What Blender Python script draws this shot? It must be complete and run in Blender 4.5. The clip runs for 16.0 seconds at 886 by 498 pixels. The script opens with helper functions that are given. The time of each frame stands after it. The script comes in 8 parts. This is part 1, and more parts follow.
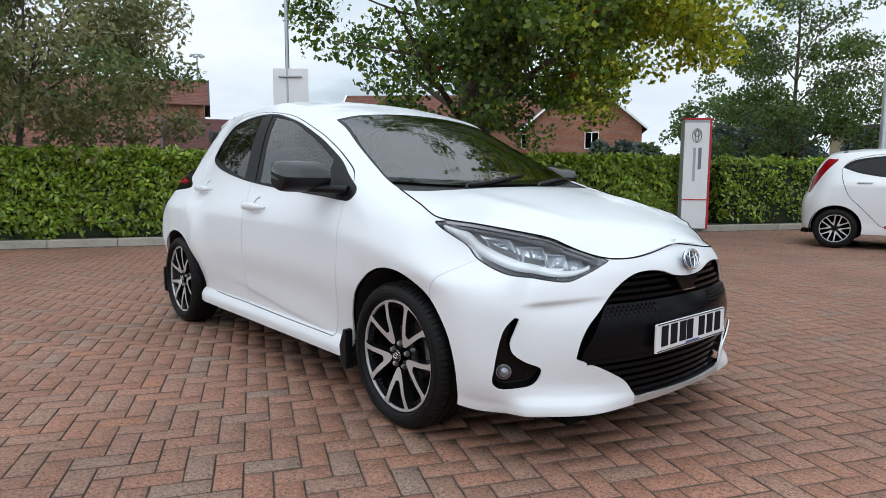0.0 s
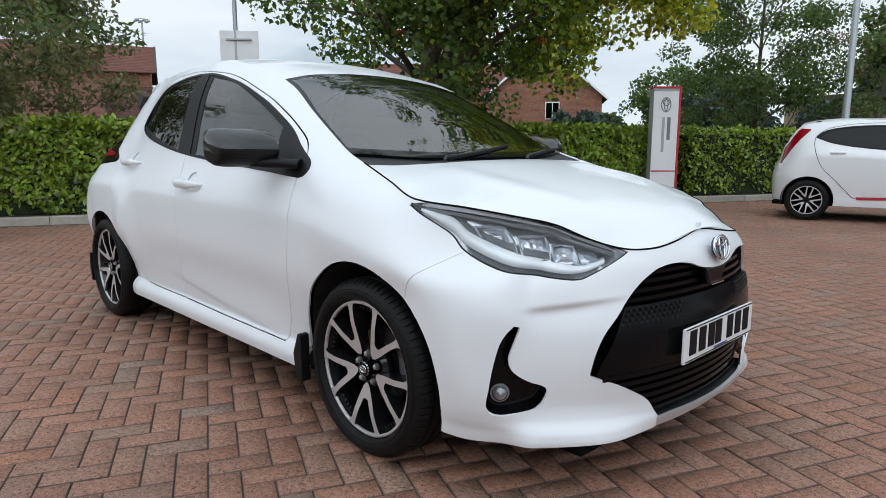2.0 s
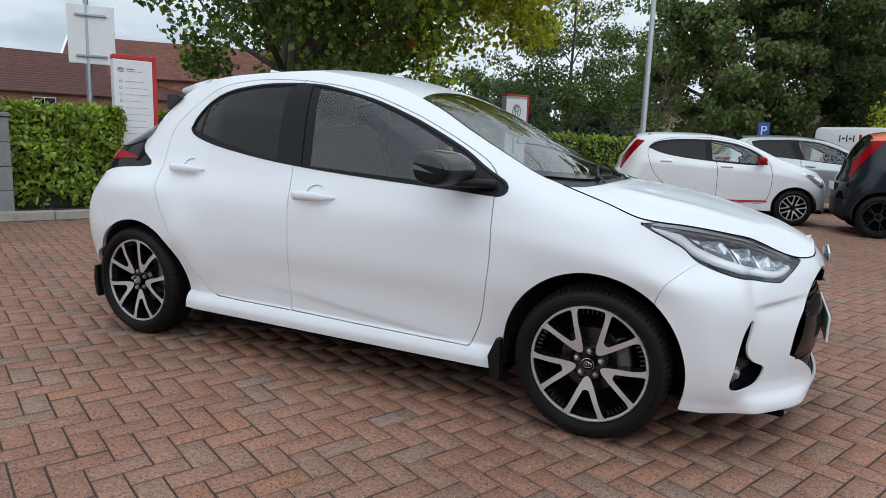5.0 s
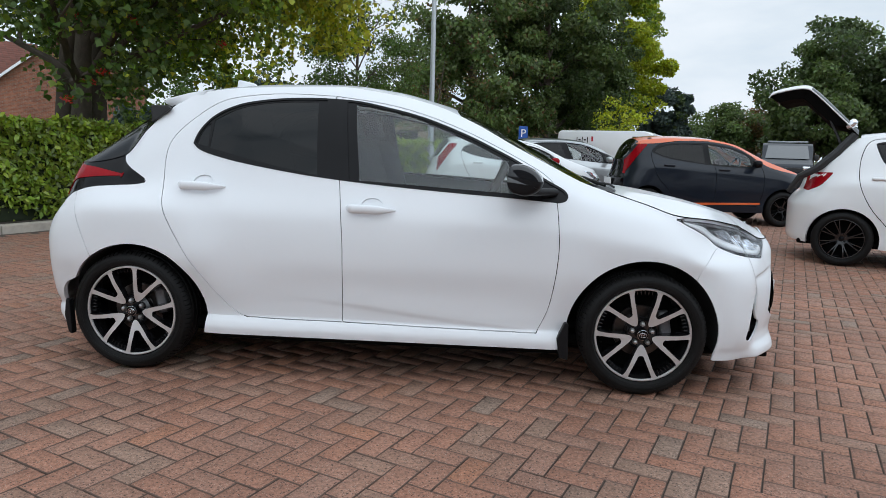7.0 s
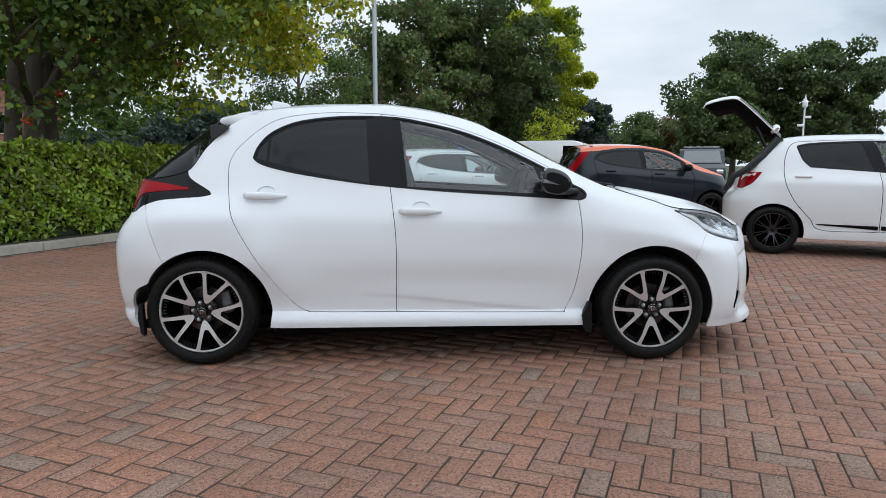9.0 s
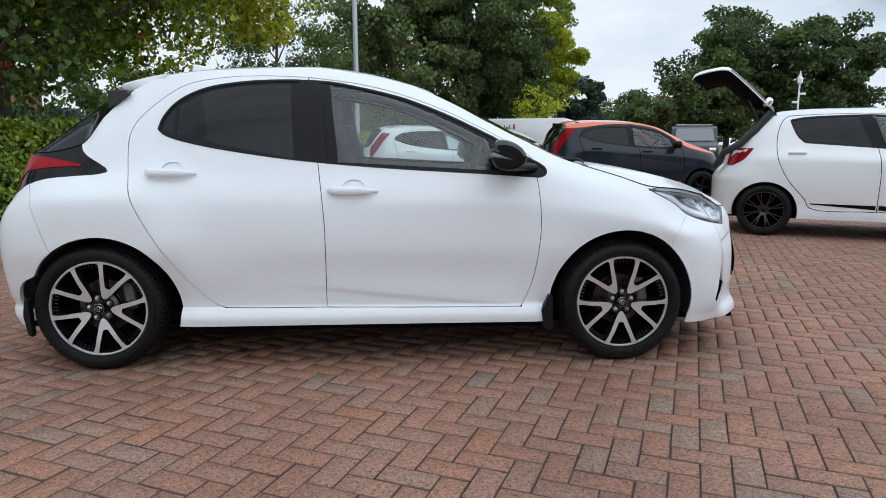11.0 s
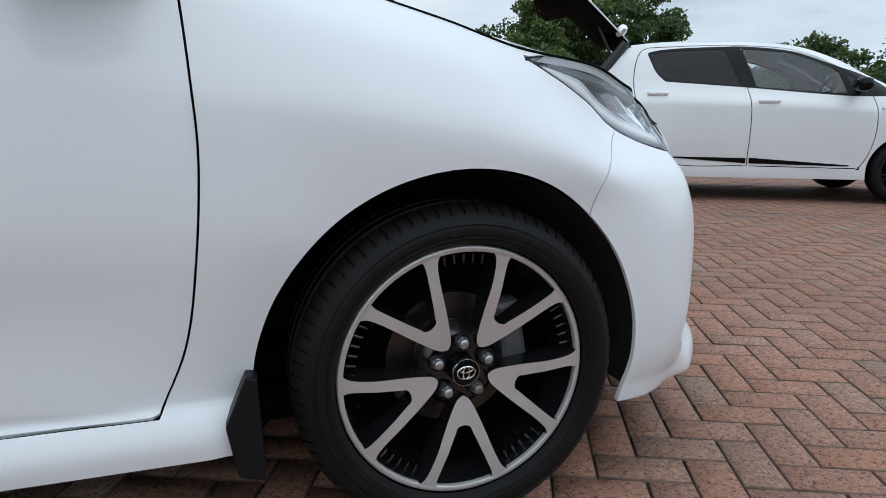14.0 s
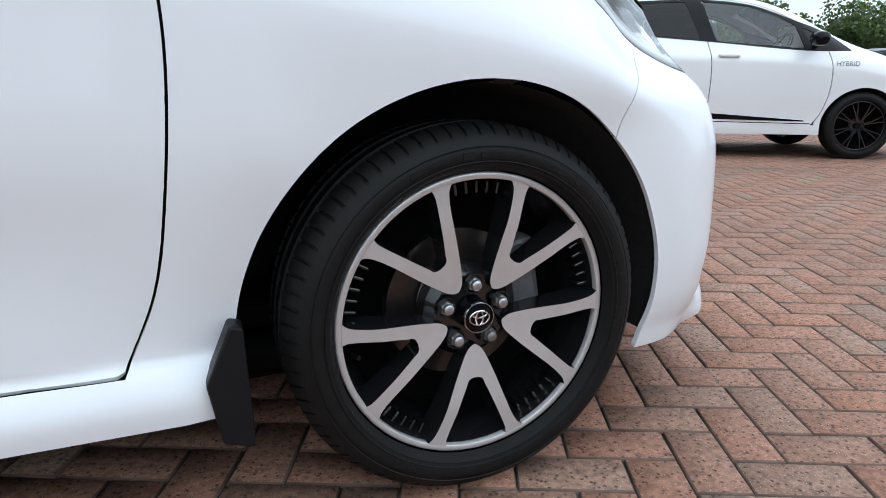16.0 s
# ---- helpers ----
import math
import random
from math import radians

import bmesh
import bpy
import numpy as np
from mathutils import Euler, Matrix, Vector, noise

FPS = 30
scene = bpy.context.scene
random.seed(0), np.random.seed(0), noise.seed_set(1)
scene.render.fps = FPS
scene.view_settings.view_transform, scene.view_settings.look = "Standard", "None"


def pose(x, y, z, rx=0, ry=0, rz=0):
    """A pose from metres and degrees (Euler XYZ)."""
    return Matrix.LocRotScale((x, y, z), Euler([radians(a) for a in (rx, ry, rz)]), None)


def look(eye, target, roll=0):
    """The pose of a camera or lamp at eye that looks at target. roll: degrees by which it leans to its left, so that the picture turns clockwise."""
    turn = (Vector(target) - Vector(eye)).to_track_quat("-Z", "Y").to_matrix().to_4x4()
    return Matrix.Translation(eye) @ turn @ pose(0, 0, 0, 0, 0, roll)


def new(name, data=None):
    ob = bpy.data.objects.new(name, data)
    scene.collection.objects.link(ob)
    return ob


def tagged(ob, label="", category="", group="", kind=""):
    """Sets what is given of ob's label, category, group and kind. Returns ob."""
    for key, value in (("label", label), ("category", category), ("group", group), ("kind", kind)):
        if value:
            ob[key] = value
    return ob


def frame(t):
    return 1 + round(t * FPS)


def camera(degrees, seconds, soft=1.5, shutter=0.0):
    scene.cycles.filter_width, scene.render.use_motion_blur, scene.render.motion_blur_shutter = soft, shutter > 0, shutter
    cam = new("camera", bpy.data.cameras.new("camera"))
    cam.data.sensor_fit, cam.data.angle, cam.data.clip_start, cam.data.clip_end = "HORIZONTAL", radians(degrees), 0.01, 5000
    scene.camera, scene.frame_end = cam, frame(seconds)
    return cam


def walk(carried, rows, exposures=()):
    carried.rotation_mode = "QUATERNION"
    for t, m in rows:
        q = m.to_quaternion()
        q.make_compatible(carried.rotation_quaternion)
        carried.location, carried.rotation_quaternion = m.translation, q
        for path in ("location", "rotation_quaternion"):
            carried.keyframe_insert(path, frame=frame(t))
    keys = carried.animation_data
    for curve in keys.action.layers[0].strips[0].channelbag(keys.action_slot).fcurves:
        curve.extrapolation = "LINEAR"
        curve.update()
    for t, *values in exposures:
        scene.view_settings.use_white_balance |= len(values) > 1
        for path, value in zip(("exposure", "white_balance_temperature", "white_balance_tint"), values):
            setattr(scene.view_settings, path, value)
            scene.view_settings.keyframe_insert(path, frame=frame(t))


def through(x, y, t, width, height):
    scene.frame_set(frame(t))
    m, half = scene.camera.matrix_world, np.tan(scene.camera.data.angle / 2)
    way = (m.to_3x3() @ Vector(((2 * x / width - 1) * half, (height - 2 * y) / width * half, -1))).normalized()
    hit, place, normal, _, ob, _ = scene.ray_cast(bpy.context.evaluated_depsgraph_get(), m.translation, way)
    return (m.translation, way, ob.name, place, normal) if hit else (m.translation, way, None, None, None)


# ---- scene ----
cam = camera(69.0, 16.0, soft=0.5)
PATH = [
    (0, (2.087, -2.366, 1.047), (0.578, -1.073, 0.818), 0.2),
    (0.5, (1.873, -2.244, 1.027), (0.406, -0.909, 0.773), 0.3),
    (1, (1.717, -2.14, 1.026), (0.284, -0.776, 0.735), 0.2),
    (1.5, (1.671, -2.084, 1.041), (0.251, -0.712, 0.726), -0.0),
    (2, (1.67, -2.082, 1.045), (0.254, -0.705, 0.729), 0.1),
    (2.5, (1.663, -2.146, 1.068), (0.25, -0.765, 0.757), 0.3),
    (3, (1.608, -2.379, 1.123), (0.227, -0.965, 0.816), 1.0),
    (3.5, (1.461, -2.591, 1.153), (0.171, -1.096, 0.834), 1.4),
    (3.7, (1.35, -2.681, 1.151), (0.108, -1.147, 0.827), 1.6),
    (5.8, (0.045, -3.56, 1.142), (-0.536, -1.673, 0.828), 1.9),
    (6, (-0.081, -3.633, 1.155), (-0.58, -1.721, 0.845), 1.8),
    (6.5, (-0.426, -3.744, 1.143), (-0.744, -1.794, 0.827), 1.8),
    (7, (-0.77, -3.905, 1.161), (-0.904, -1.932, 0.858), 1.7),
    (7.5, (-1.028, -4.064, 1.173), (-1.019, -2.087, 0.872), 1.3),
    (8, (-1.249, -4.153, 1.138), (-1.17, -2.175, 0.854), 0.8),
    (8.5, (-1.38, -4.343, 1.147), (-1.283, -2.363, 0.883), 0.6),
    (8.7, (-1.391, -4.42, 1.127), (-1.298, -2.438, 0.873), 0.1),
    (10.8, (-1.094, -4.008, 1.12), (-0.999, -2.04, 0.772), 0.3),
    (11, (-1.076, -3.926, 1.088), (-0.966, -1.955, 0.767), -0.0),
    (11.5, (-0.942, -3.603, 1.118), (-0.798, -1.633, 0.802), 0.3),
    (12, (-0.756, -3.126, 1.049), (-0.431, -1.177, 0.737), 0.8),
    (12.5, (-0.656, -2.749, 1.035), (-0.199, -0.826, 0.73), 0.7),
    (13, (-0.539, -2.383, 1.004), (0.02, -0.488, 0.697), 0.7),
    (13.5, (-0.416, -2.066, 0.924), (0.188, -0.189, 0.589), 0.5),
    (14, (-0.382, -1.853, 0.755), (0.231, 0.008, 0.356), 0.3),
    (14.5, (-0.383, -1.746, 0.601), (0.234, 0.102, 0.15), 0.2),
    (15, (-0.378, -1.696, 0.576), (0.285, 0.129, 0.096), 0.3),
    (15.5, (-0.387, -1.695, 0.585), (0.323, 0.111, 0.101), 0.4),
    (16, (-0.427, -1.696, 0.669), (0.322, 0.088, 0.166), 0.5),
]
walk(cam, [(t, look(eye, target, roll)) for t, eye, target, roll in PATH],
     exposures=[(0.0, -0.03, 6500, 10), (2.5, -0.19, 6500, 10), (3.7, -0.21, 6500, 10), (6.0, -0.18, 6480, 10), (8.5, -0.18, 6450, 10), (11.0, -0.16, 6400, 10), (12.5, -0.32, 6300, 9), (13.5, -0.36, 6280, 9), (14.0, -0.27, 6260, 8), (14.5, -0.15, 6240, 8), (15.0, 0.11, 6230, 8), (15.5, 0.27, 6220, 8), (16.0, 0.24, 6220, 8)])

# ---- daylight: bright overcast sky, one wide weak sun ----
SUN_EL, SUN_AZ = 60.0, 148.0          # degrees; azimuth clockwise from +y
world = bpy.data.worlds.new("overcast_sky")
scene.world = world
world.use_nodes = True
wn, wl = world.node_tree.nodes, world.node_tree.links
wn.clear()
w_out = wn.new("ShaderNodeOutputWorld")
w_bg = wn.new("ShaderNodeBackground")
w_sky = wn.new("ShaderNodeTexSky")
w_sky.sky_type, w_sky.sun_disc = "NISHITA", False
w_sky.sun_elevation, w_sky.sun_rotation = radians(SUN_EL), radians(SUN_AZ)
w_dim = wn.new("ShaderNodeMixRGB")
w_dim.blend_type, w_dim.inputs[0].default_value, w_dim.inputs[2].default_value = "MULTIPLY", 1.0, (0.30, 0.30, 0.30, 1)
w_co = wn.new("ShaderNodeTexCoord")
w_map = wn.new("ShaderNodeMapping")
w_map.inputs["Scale"].default_value = (1.0, 1.0, 3.2)
w_cl = wn.new("ShaderNodeTexNoise")
w_cl.inputs["Scale"].default_value, w_cl.inputs["Detail"].default_value, w_cl.inputs["Roughness"].default_value = 2.3, 7.0, 0.55
w_ramp = wn.new("ShaderNodeValToRGB")
w_ramp.color_ramp.elements[0].position, w_ramp.color_ramp.elements[0].color = 0.36, (7.35, 8.65, 9.85, 1)
w_ramp.color_ramp.elements[1].position, w_ramp.color_ramp.elements[1].color = 0.62, (10.05, 10.9, 11.75, 1)
w_cov = wn.new("ShaderNodeValToRGB")
w_cov.color_ramp.elements[0].position, w_cov.color_ramp.elements[0].color = 0.28, (0.72, 0.72, 0.72, 1)
w_cov.color_ramp.elements[1].position, w_cov.color_ramp.elements[1].color = 0.40, (1, 1, 1, 1)
w_mix = wn.new("ShaderNodeMixRGB")
wl.new(w_co.outputs["Generated"], w_map.inputs["Vector"])
wl.new(w_map.outputs[0], w_cl.inputs["Vector"])
wl.new(w_cl.outputs["Fac"], w_ramp.inputs[0])
wl.new(w_cl.outputs["Fac"], w_cov.inputs[0])
wl.new(w_sky.outputs[0], w_dim.inputs[1])
wl.new(w_cov.outputs[0], w_mix.inputs[0])
wl.new(w_dim.outputs[0], w_mix.inputs[1])
wl.new(w_ramp.outputs[0], w_mix.inputs[2])
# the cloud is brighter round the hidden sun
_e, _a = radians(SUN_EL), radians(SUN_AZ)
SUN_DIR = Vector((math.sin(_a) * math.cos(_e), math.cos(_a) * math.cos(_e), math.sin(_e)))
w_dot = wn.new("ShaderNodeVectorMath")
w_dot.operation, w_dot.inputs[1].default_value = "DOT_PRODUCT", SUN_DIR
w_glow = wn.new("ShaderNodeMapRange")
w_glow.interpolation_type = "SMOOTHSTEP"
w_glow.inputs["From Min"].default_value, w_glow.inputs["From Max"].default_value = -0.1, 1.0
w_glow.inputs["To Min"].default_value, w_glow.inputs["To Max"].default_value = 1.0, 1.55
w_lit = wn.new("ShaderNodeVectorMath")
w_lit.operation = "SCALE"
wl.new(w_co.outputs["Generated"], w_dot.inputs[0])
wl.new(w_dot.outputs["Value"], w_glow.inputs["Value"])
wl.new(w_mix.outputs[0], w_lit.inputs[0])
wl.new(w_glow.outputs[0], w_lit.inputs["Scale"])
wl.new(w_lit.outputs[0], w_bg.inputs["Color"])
w_bg.inputs["Strength"].default_value = 0.096
wl.new(w_bg.outputs[0], w_out.inputs["Surface"])
sun_data = bpy.data.lights.new("sun", "SUN")
sun_data.energy, sun_data.angle, sun_data.color = 0.5, radians(90), (0.88, 0.945, 1.0)
sun = new("sun", sun_data)
sun.matrix_world = look(SUN_DIR * 60, (0, 0, 0))

# ---- materials ----
def mat(name, color, rough=0.5, metal=0.0, scale=8.0, vary=0.12, bump=0.0, bscale=60.0, coat=0.0, spec=0.5, island=0.0, rand=0.0, stain=0.0, objvar=False):
    """Principled material: base colour varied at two scales, fine bump, optional random per island or object."""
    m = bpy.data.materials.new(name)
    m.use_nodes = True
    nt = m.node_tree
    n, l = nt.nodes, nt.links
    b = n["Principled BSDF"]
    b.inputs["Roughness"].default_value, b.inputs["Metallic"].default_value = rough, metal
    b.inputs["Specular IOR Level"].default_value = spec
    b.inputs["Coat Weight"].default_value, b.inputs["Coat Roughness"].default_value = coat, 0.03
    co = n.new("ShaderNodeTexCoord")
    n1 = n.new("ShaderNodeTexNoise")
    n1.inputs["Scale"].default_value, n1.inputs["Detail"].default_value = scale, 5.0
    n2 = n.new("ShaderNodeTexNoise")
    n2.inputs["Scale"].default_value, n2.inputs["Detail"].default_value = scale * 0.13, 3.0
    l.new(co.outputs["Object"], n1.inputs["Vector"])
    l.new(co.outputs["Object"], n2.inputs["Vector"])
    add = n.new("ShaderNodeMath")
    add.operation = "ADD"
    l.new(n1.outputs["Fac"], add.inputs[0])
    l.new(n2.outputs["Fac"], add.inputs[1])
    mr = n.new("ShaderNodeMapRange")
    mr.inputs["From Min"].default_value, mr.inputs["From Max"].default_value = 0.6, 1.4
    mr.inputs["To Min"].default_value, mr.inputs["To Max"].default_value = 1 - vary, 1 + vary
    l.new(add.outputs[0], mr.inputs["Value"])
    val = mr.outputs[0]
    if island or objvar:
        src = n.new("ShaderNodeObjectInfo") if objvar else n.new("ShaderNodeNewGeometry")
        r2 = n.new("ShaderNodeMapRange")
        r2.inputs["To Min"].default_value, r2.inputs["To Max"].default_value = 1 - island, 1 + island
        l.new(src.outputs["Random" if objvar else "Random Per Island"], r2.inputs["Value"])
        mu = n.new("ShaderNodeMath")
        mu.operation = "MULTIPLY"
        l.new(val, mu.inputs[0])
        l.new(r2.outputs[0], mu.inputs[1])
        val = mu.outputs[0]
    hsv = n.new("ShaderNodeHueSaturation")
    hsv.inputs["Color"].default_value = (*color, 1)
    l.new(val, hsv.inputs["Value"])
    if rand:
        src = n.new("ShaderNodeNewGeometry")
        r3 = n.new("ShaderNodeMapRange")
        r3.inputs["To Min"].default_value, r3.inputs["To Max"].default_value = 0.5 - rand, 0.5 + rand
        ml = n.new("ShaderNodeMath")
        ml.operation, ml.inputs[1].default_value = "MULTIPLY", 7.31
        fr = n.new("ShaderNodeMath")
        fr.operation = "FRACT"
        l.new(src.outputs["Random Per Island"], ml.inputs[0])
        l.new(ml.outputs[0], fr.inputs[0])
        l.new(fr.outputs[0], r3.inputs["Value"])
        l.new(r3.outputs[0], hsv.inputs["Hue"])
    l.new(hsv.outputs[0], b.inputs["Base Color"])
    if bump:
        n3 = n.new("ShaderNodeTexNoise")
        n3.inputs["Scale"].default_value, n3.inputs["Detail"].default_value = bscale, 4.0
        l.new(co.outputs["Object"], n3.inputs["Vector"])
        bp = n.new("ShaderNodeBump")
        bp.inputs["Strength"].default_value, bp.inputs["Distance"].default_value = bump, 0.01
        l.new(n3.outputs["Fac"], bp.inputs["Height"])
        l.new(bp.outputs[0], b.inputs["Normal"])
    return m


def glass(name, tint, gloss=1.0, rough=0.0, ior=1.5):
    """A thin pane: tinted see-through with a clear reflection that grows at grazing angles."""
    m = bpy.data.materials.new(name)
    m.use_nodes = True
    n, l = m.node_tree.nodes, m.node_tree.links
    n.clear()
    out, mix = n.new("ShaderNodeOutputMaterial"), n.new("ShaderNodeMixShader")
    tr, gl, fr = n.new("ShaderNodeBsdfTransparent"), n.new("ShaderNodeBsdfGlossy"), n.new("ShaderNodeFresnel")
    tr.inputs["Color"].default_value = (*tint, 1)
    gl.inputs["Roughness"].default_value = rough
    gl.inputs["Color"].default_value = (gloss, gloss, gloss, 1)
    fr.inputs["IOR"].default_value = ior
    l.new(fr.outputs[0], mix.inputs[0])
    l.new(tr.outputs[0], mix.inputs[1])
    l.new(gl.outputs[0], mix.inputs[2])
    l.new(mix.outputs[0], out.inputs["Surface"])
    return m


def paver_mat(name, objvar):
    """Clay paver: red-brown with some grey ones, dark and light specks, gritty bump."""
    m = bpy.data.materials.new(name)
    m.use_nodes = True
    n, l = m.node_tree.nodes, m.node_tree.links
    b = n["Principled BSDF"]
    b.inputs["Roughness"].default_value = 0.72
    b.inputs["Specular IOR Level"].default_value = 0.42
    if objvar:
        rnd = n.new("ShaderNodeObjectInfo").outputs["Random"]
    else:
        rnd = n.new("ShaderNodeNewGeometry").outputs["Random Per Island"]
    ramp = n.new("ShaderNodeValToRGB")
    el = ramp.color_ramp.elements
    stops = [(0.0, (0.246, 0.190, 0.160)), (0.07, (0.272, 0.190, 0.155)), (0.25, (0.290, 0.187, 0.152)), (0.52, (0.300, 0.186, 0.150)), (0.75, (0.308, 0.188, 0.150)), (0.90, (0.294, 0.194, 0.160)), (1.0, (0.322, 0.192, 0.148))]
    el[0].position, el[0].color = stops[0][0], (*stops[0][1], 1)
    el[1].position, el[1].color = stops[-1][0], (*stops[-1][1], 1)
    for p, c in stops[1:-1]:
        e = el.new(p)
        e.color = (*c, 1)
    l.new(rnd, ramp.inputs[0])
    co = n.new("ShaderNodeTexCoord")
    geo = n.new("ShaderNodeNewGeometry")
    big = n.new("ShaderNodeTexNoise")
    big.inputs["Scale"].default_value, big.inputs["Detail"].default_value = 1.1, 4.0
    l.new(geo.outputs["Position"], big.inputs["Vector"])
    fine = n.new("ShaderNodeTexNoise")
    fine.inputs["Scale"].default_value, fine.inputs["Detail"].default_value = 60.0, 8.0
    fine.inputs["Roughness"].default_value = 0.7
    l.new(geo.outputs["Position"], fine.inputs["Vector"])
    spk = n.new("ShaderNodeTexVoronoi")
    spk.inputs["Scale"].default_value = 78.0
    l.new(geo.outputs["Position"], spk.inputs["Vector"])
    sm = n.new("ShaderNodeMapRange")
    sm.inputs["From Min"].default_value, sm.inputs["From Max"].default_value = 0.12, 0.34
    sm.inputs["To Min"].default_value, sm.inputs["To Max"].default_value = 0.22, 1.0
    l.new(spk.outputs["Distance"], sm.inputs["Value"])
    a = n.new("ShaderNodeMapRange")
    a.inputs["From Min"].default_value, a.inputs["From Max"].default_value = 0.3, 0.7
    a.inputs["To Min"].default_value, a.inputs["To Max"].default_value = 0.80, 1.18
    l.new(big.outputs["Fac"], a.inputs["Value"])
    c = n.new("ShaderNodeMapRange")
    c.inputs["From Min"].default_value, c.inputs["From Max"].default_value = 0.25, 0.75
    c.inputs["To Min"].default_value, c.inputs["To Max"].default_value = 0.30, 1.74
    l.new(fine.outputs["Fac"], c.inputs["Value"])
    m1, m2 = n.new("ShaderNodeMath"), n.new("ShaderNodeMath")
    m1.operation = m2.operation = "MULTIPLY"
    l.new(a.outputs[0], m1.inputs[0])
    l.new(c.outputs[0], m1.inputs[1])
    l.new(m1.outputs[0], m2.inputs[0])
    l.new(sm.outputs[0], m2.inputs[1])
    hsv = n.new("ShaderNodeHueSaturation")
    hsv.inputs["Saturation"].default_value = 1.36
    l.new(ramp.outputs[0], hsv.inputs["Color"])
    l.new(m2.outputs[0], hsv.inputs["Value"])
    grit = n.new("ShaderNodeTexVoronoi")
    grit.inputs["Scale"].default_value = 150.0
    l.new(geo.outputs["Position"], grit.inputs["Vector"])
    gm = n.new("ShaderNodeMapRange")
    gm.inputs["From Min"].default_value, gm.inputs["From Max"].default_value = 0.22, 0.12
    gm.inputs["To Min"].default_value, gm.inputs["To Max"].default_value = 0.0, 0.80
    l.new(grit.outputs["Distance"], gm.inputs["Value"])
    gx = n.new("ShaderNodeMixRGB")
    gx.inputs[2].default_value = (0.50, 0.42, 0.36, 1)
    l.new(gm.outputs[0], gx.inputs[0])
    l.new(hsv.outputs[0], gx.inputs[1])
    l.new(gx.outputs[0], b.inputs["Base Color"])
    bp = n.new("ShaderNodeBump")
    bp.inputs["Strength"].default_value, bp.inputs["Distance"].default_value = 0.75, 0.005
    l.new(fine.outputs["Fac"], bp.inputs["Height"])
    l.new(bp.outputs[0], b.inputs["Normal"])
    return m


def leaf_mat(name, color, rough=0.5, vary=0.3, hue=0.02, through=0.35, scale=0.8):
    """Leaf: varied from leaf to leaf and over the crown; some light passes through."""
    m = mat(name, color, rough, 0, scale, 0.25, island=vary, rand=hue)
    n, l = m.node_tree.nodes, m.node_tree.links
    b = n["Principled BSDF"]
    col = b.inputs["Base Color"].links[0].from_socket
    tr = n.new("ShaderNodeBsdfTranslucent")
    hs = n.new("ShaderNodeHueSaturation")
    hs.inputs["Saturation"].default_value, hs.inputs["Value"].default_value = 1.1, 1.5
    mix = n.new("ShaderNodeMixShader")
    mix.inputs[0].default_value = through
    out = [k for k in n if k.type == "OUTPUT_MATERIAL"][0]
    l.new(col, hs.inputs["Color"])
    l.new(hs.outputs[0], tr.inputs["Color"])
    l.new(b.outputs[0], mix.inputs[1])
    l.new(tr.outputs[0], mix.inputs[2])
    l.new(mix.outputs[0], out.inputs["Surface"])
    return m


M = {}
M["white"] = mat("white_paint", (0.79, 0.805, 0.825), 0.60, 0, 3, 0.012, coat=0.70, spec=0.08)
M["white2"] = mat("white_paint_far", (0.78, 0.79, 0.80), 0.32, 0, 3, 0.02, coat=0.8)
M["black_gloss"] = mat("gloss_black", (0.004, 0.004, 0.005), 0.07, 0, 5, 0.1, spec=0.17)
M["mirror_black"] = mat("mirror_gloss_black", (0.006, 0.006, 0.007), 0.05, 0, 5, 0.1, spec=0.7)
M["van_glass"] = mat("van_windscreen", (0.03, 0.035, 0.04), 0.06, 0, 5, 0.1, spec=1.0, coat=1.0)
M["black_trim"] = mat("black_trim", (0.009, 0.009, 0.010), 0.42, 0, 20, 0.15, 0.1, 300, spec=0.18)
M["black_plastic"] = mat("black_plastic", (0.022, 0.023, 0.024), 0.55, 0, 20, 0.15, 0.2, 250)
# near black for hollows, gaps and undersides, their shade put into the colour
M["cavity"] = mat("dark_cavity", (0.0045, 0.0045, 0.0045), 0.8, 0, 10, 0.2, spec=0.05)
M["liner"] = mat("arch_liner", (0.014, 0.014, 0.015), 0.85, 0, 15, 0.35, 0.5, 60)
M["rubber"] = mat("tyre_rubber", (0.0072, 0.0070, 0.0070), 0.58, 0, 30, 0.3, 0.10, 220, spec=0.20)
M["alloy"] = mat("machined_alloy", (0.62, 0.605, 0.60), 0.36, 0.55, 60, 0.05)
M["wheel_black"] = mat("wheel_black", (0.008, 0.008, 0.009), 0.16, 0, 8, 0.1, coat=0.5)
M["chrome"] = mat("chrome", (0.75, 0.76, 0.78), 0.10, 1.0, 10, 0.05)
M["steel"] = mat("brake_steel", (0.17, 0.155, 0.145), 0.38, 0.75, 30, 0.3)
M["disc"] = mat("brake_disc", (0.075, 0.066, 0.062), 0.30, 0.8, 30, 0.35)
M["nut"] = mat("steel_nut", (0.50, 0.50, 0.51), 0.28, 0.9, 30, 0.15)
M["lock_nut"] = mat("dull_nut", (0.26, 0.25, 0.24), 0.45, 0.8, 30, 0.2)
M["fog_lens"] = mat("fog_lens", (0.24, 0.25, 0.27), 0.10, 0.5, 30, 0.3, coat=1.0)
M["caliper"] = mat("cast_iron_grey", (0.20, 0.20, 0.21), 0.5, 0.5, 30, 0.25, 0.3, 120)
M["silver_plastic"] = mat("silver_reflector", (0.80, 0.82, 0.85), 0.16, 0.85, 12, 0.08)
M["lamp_white"] = mat("light_guide", (0.93, 0.94, 0.95), 0.25, 0, 10, 0.03, coat=0.5)
M["black_grille"] = mat("grille_black", (0.005, 0.005, 0.006), 0.22, 0, 12, 0.2, spec=0.10)
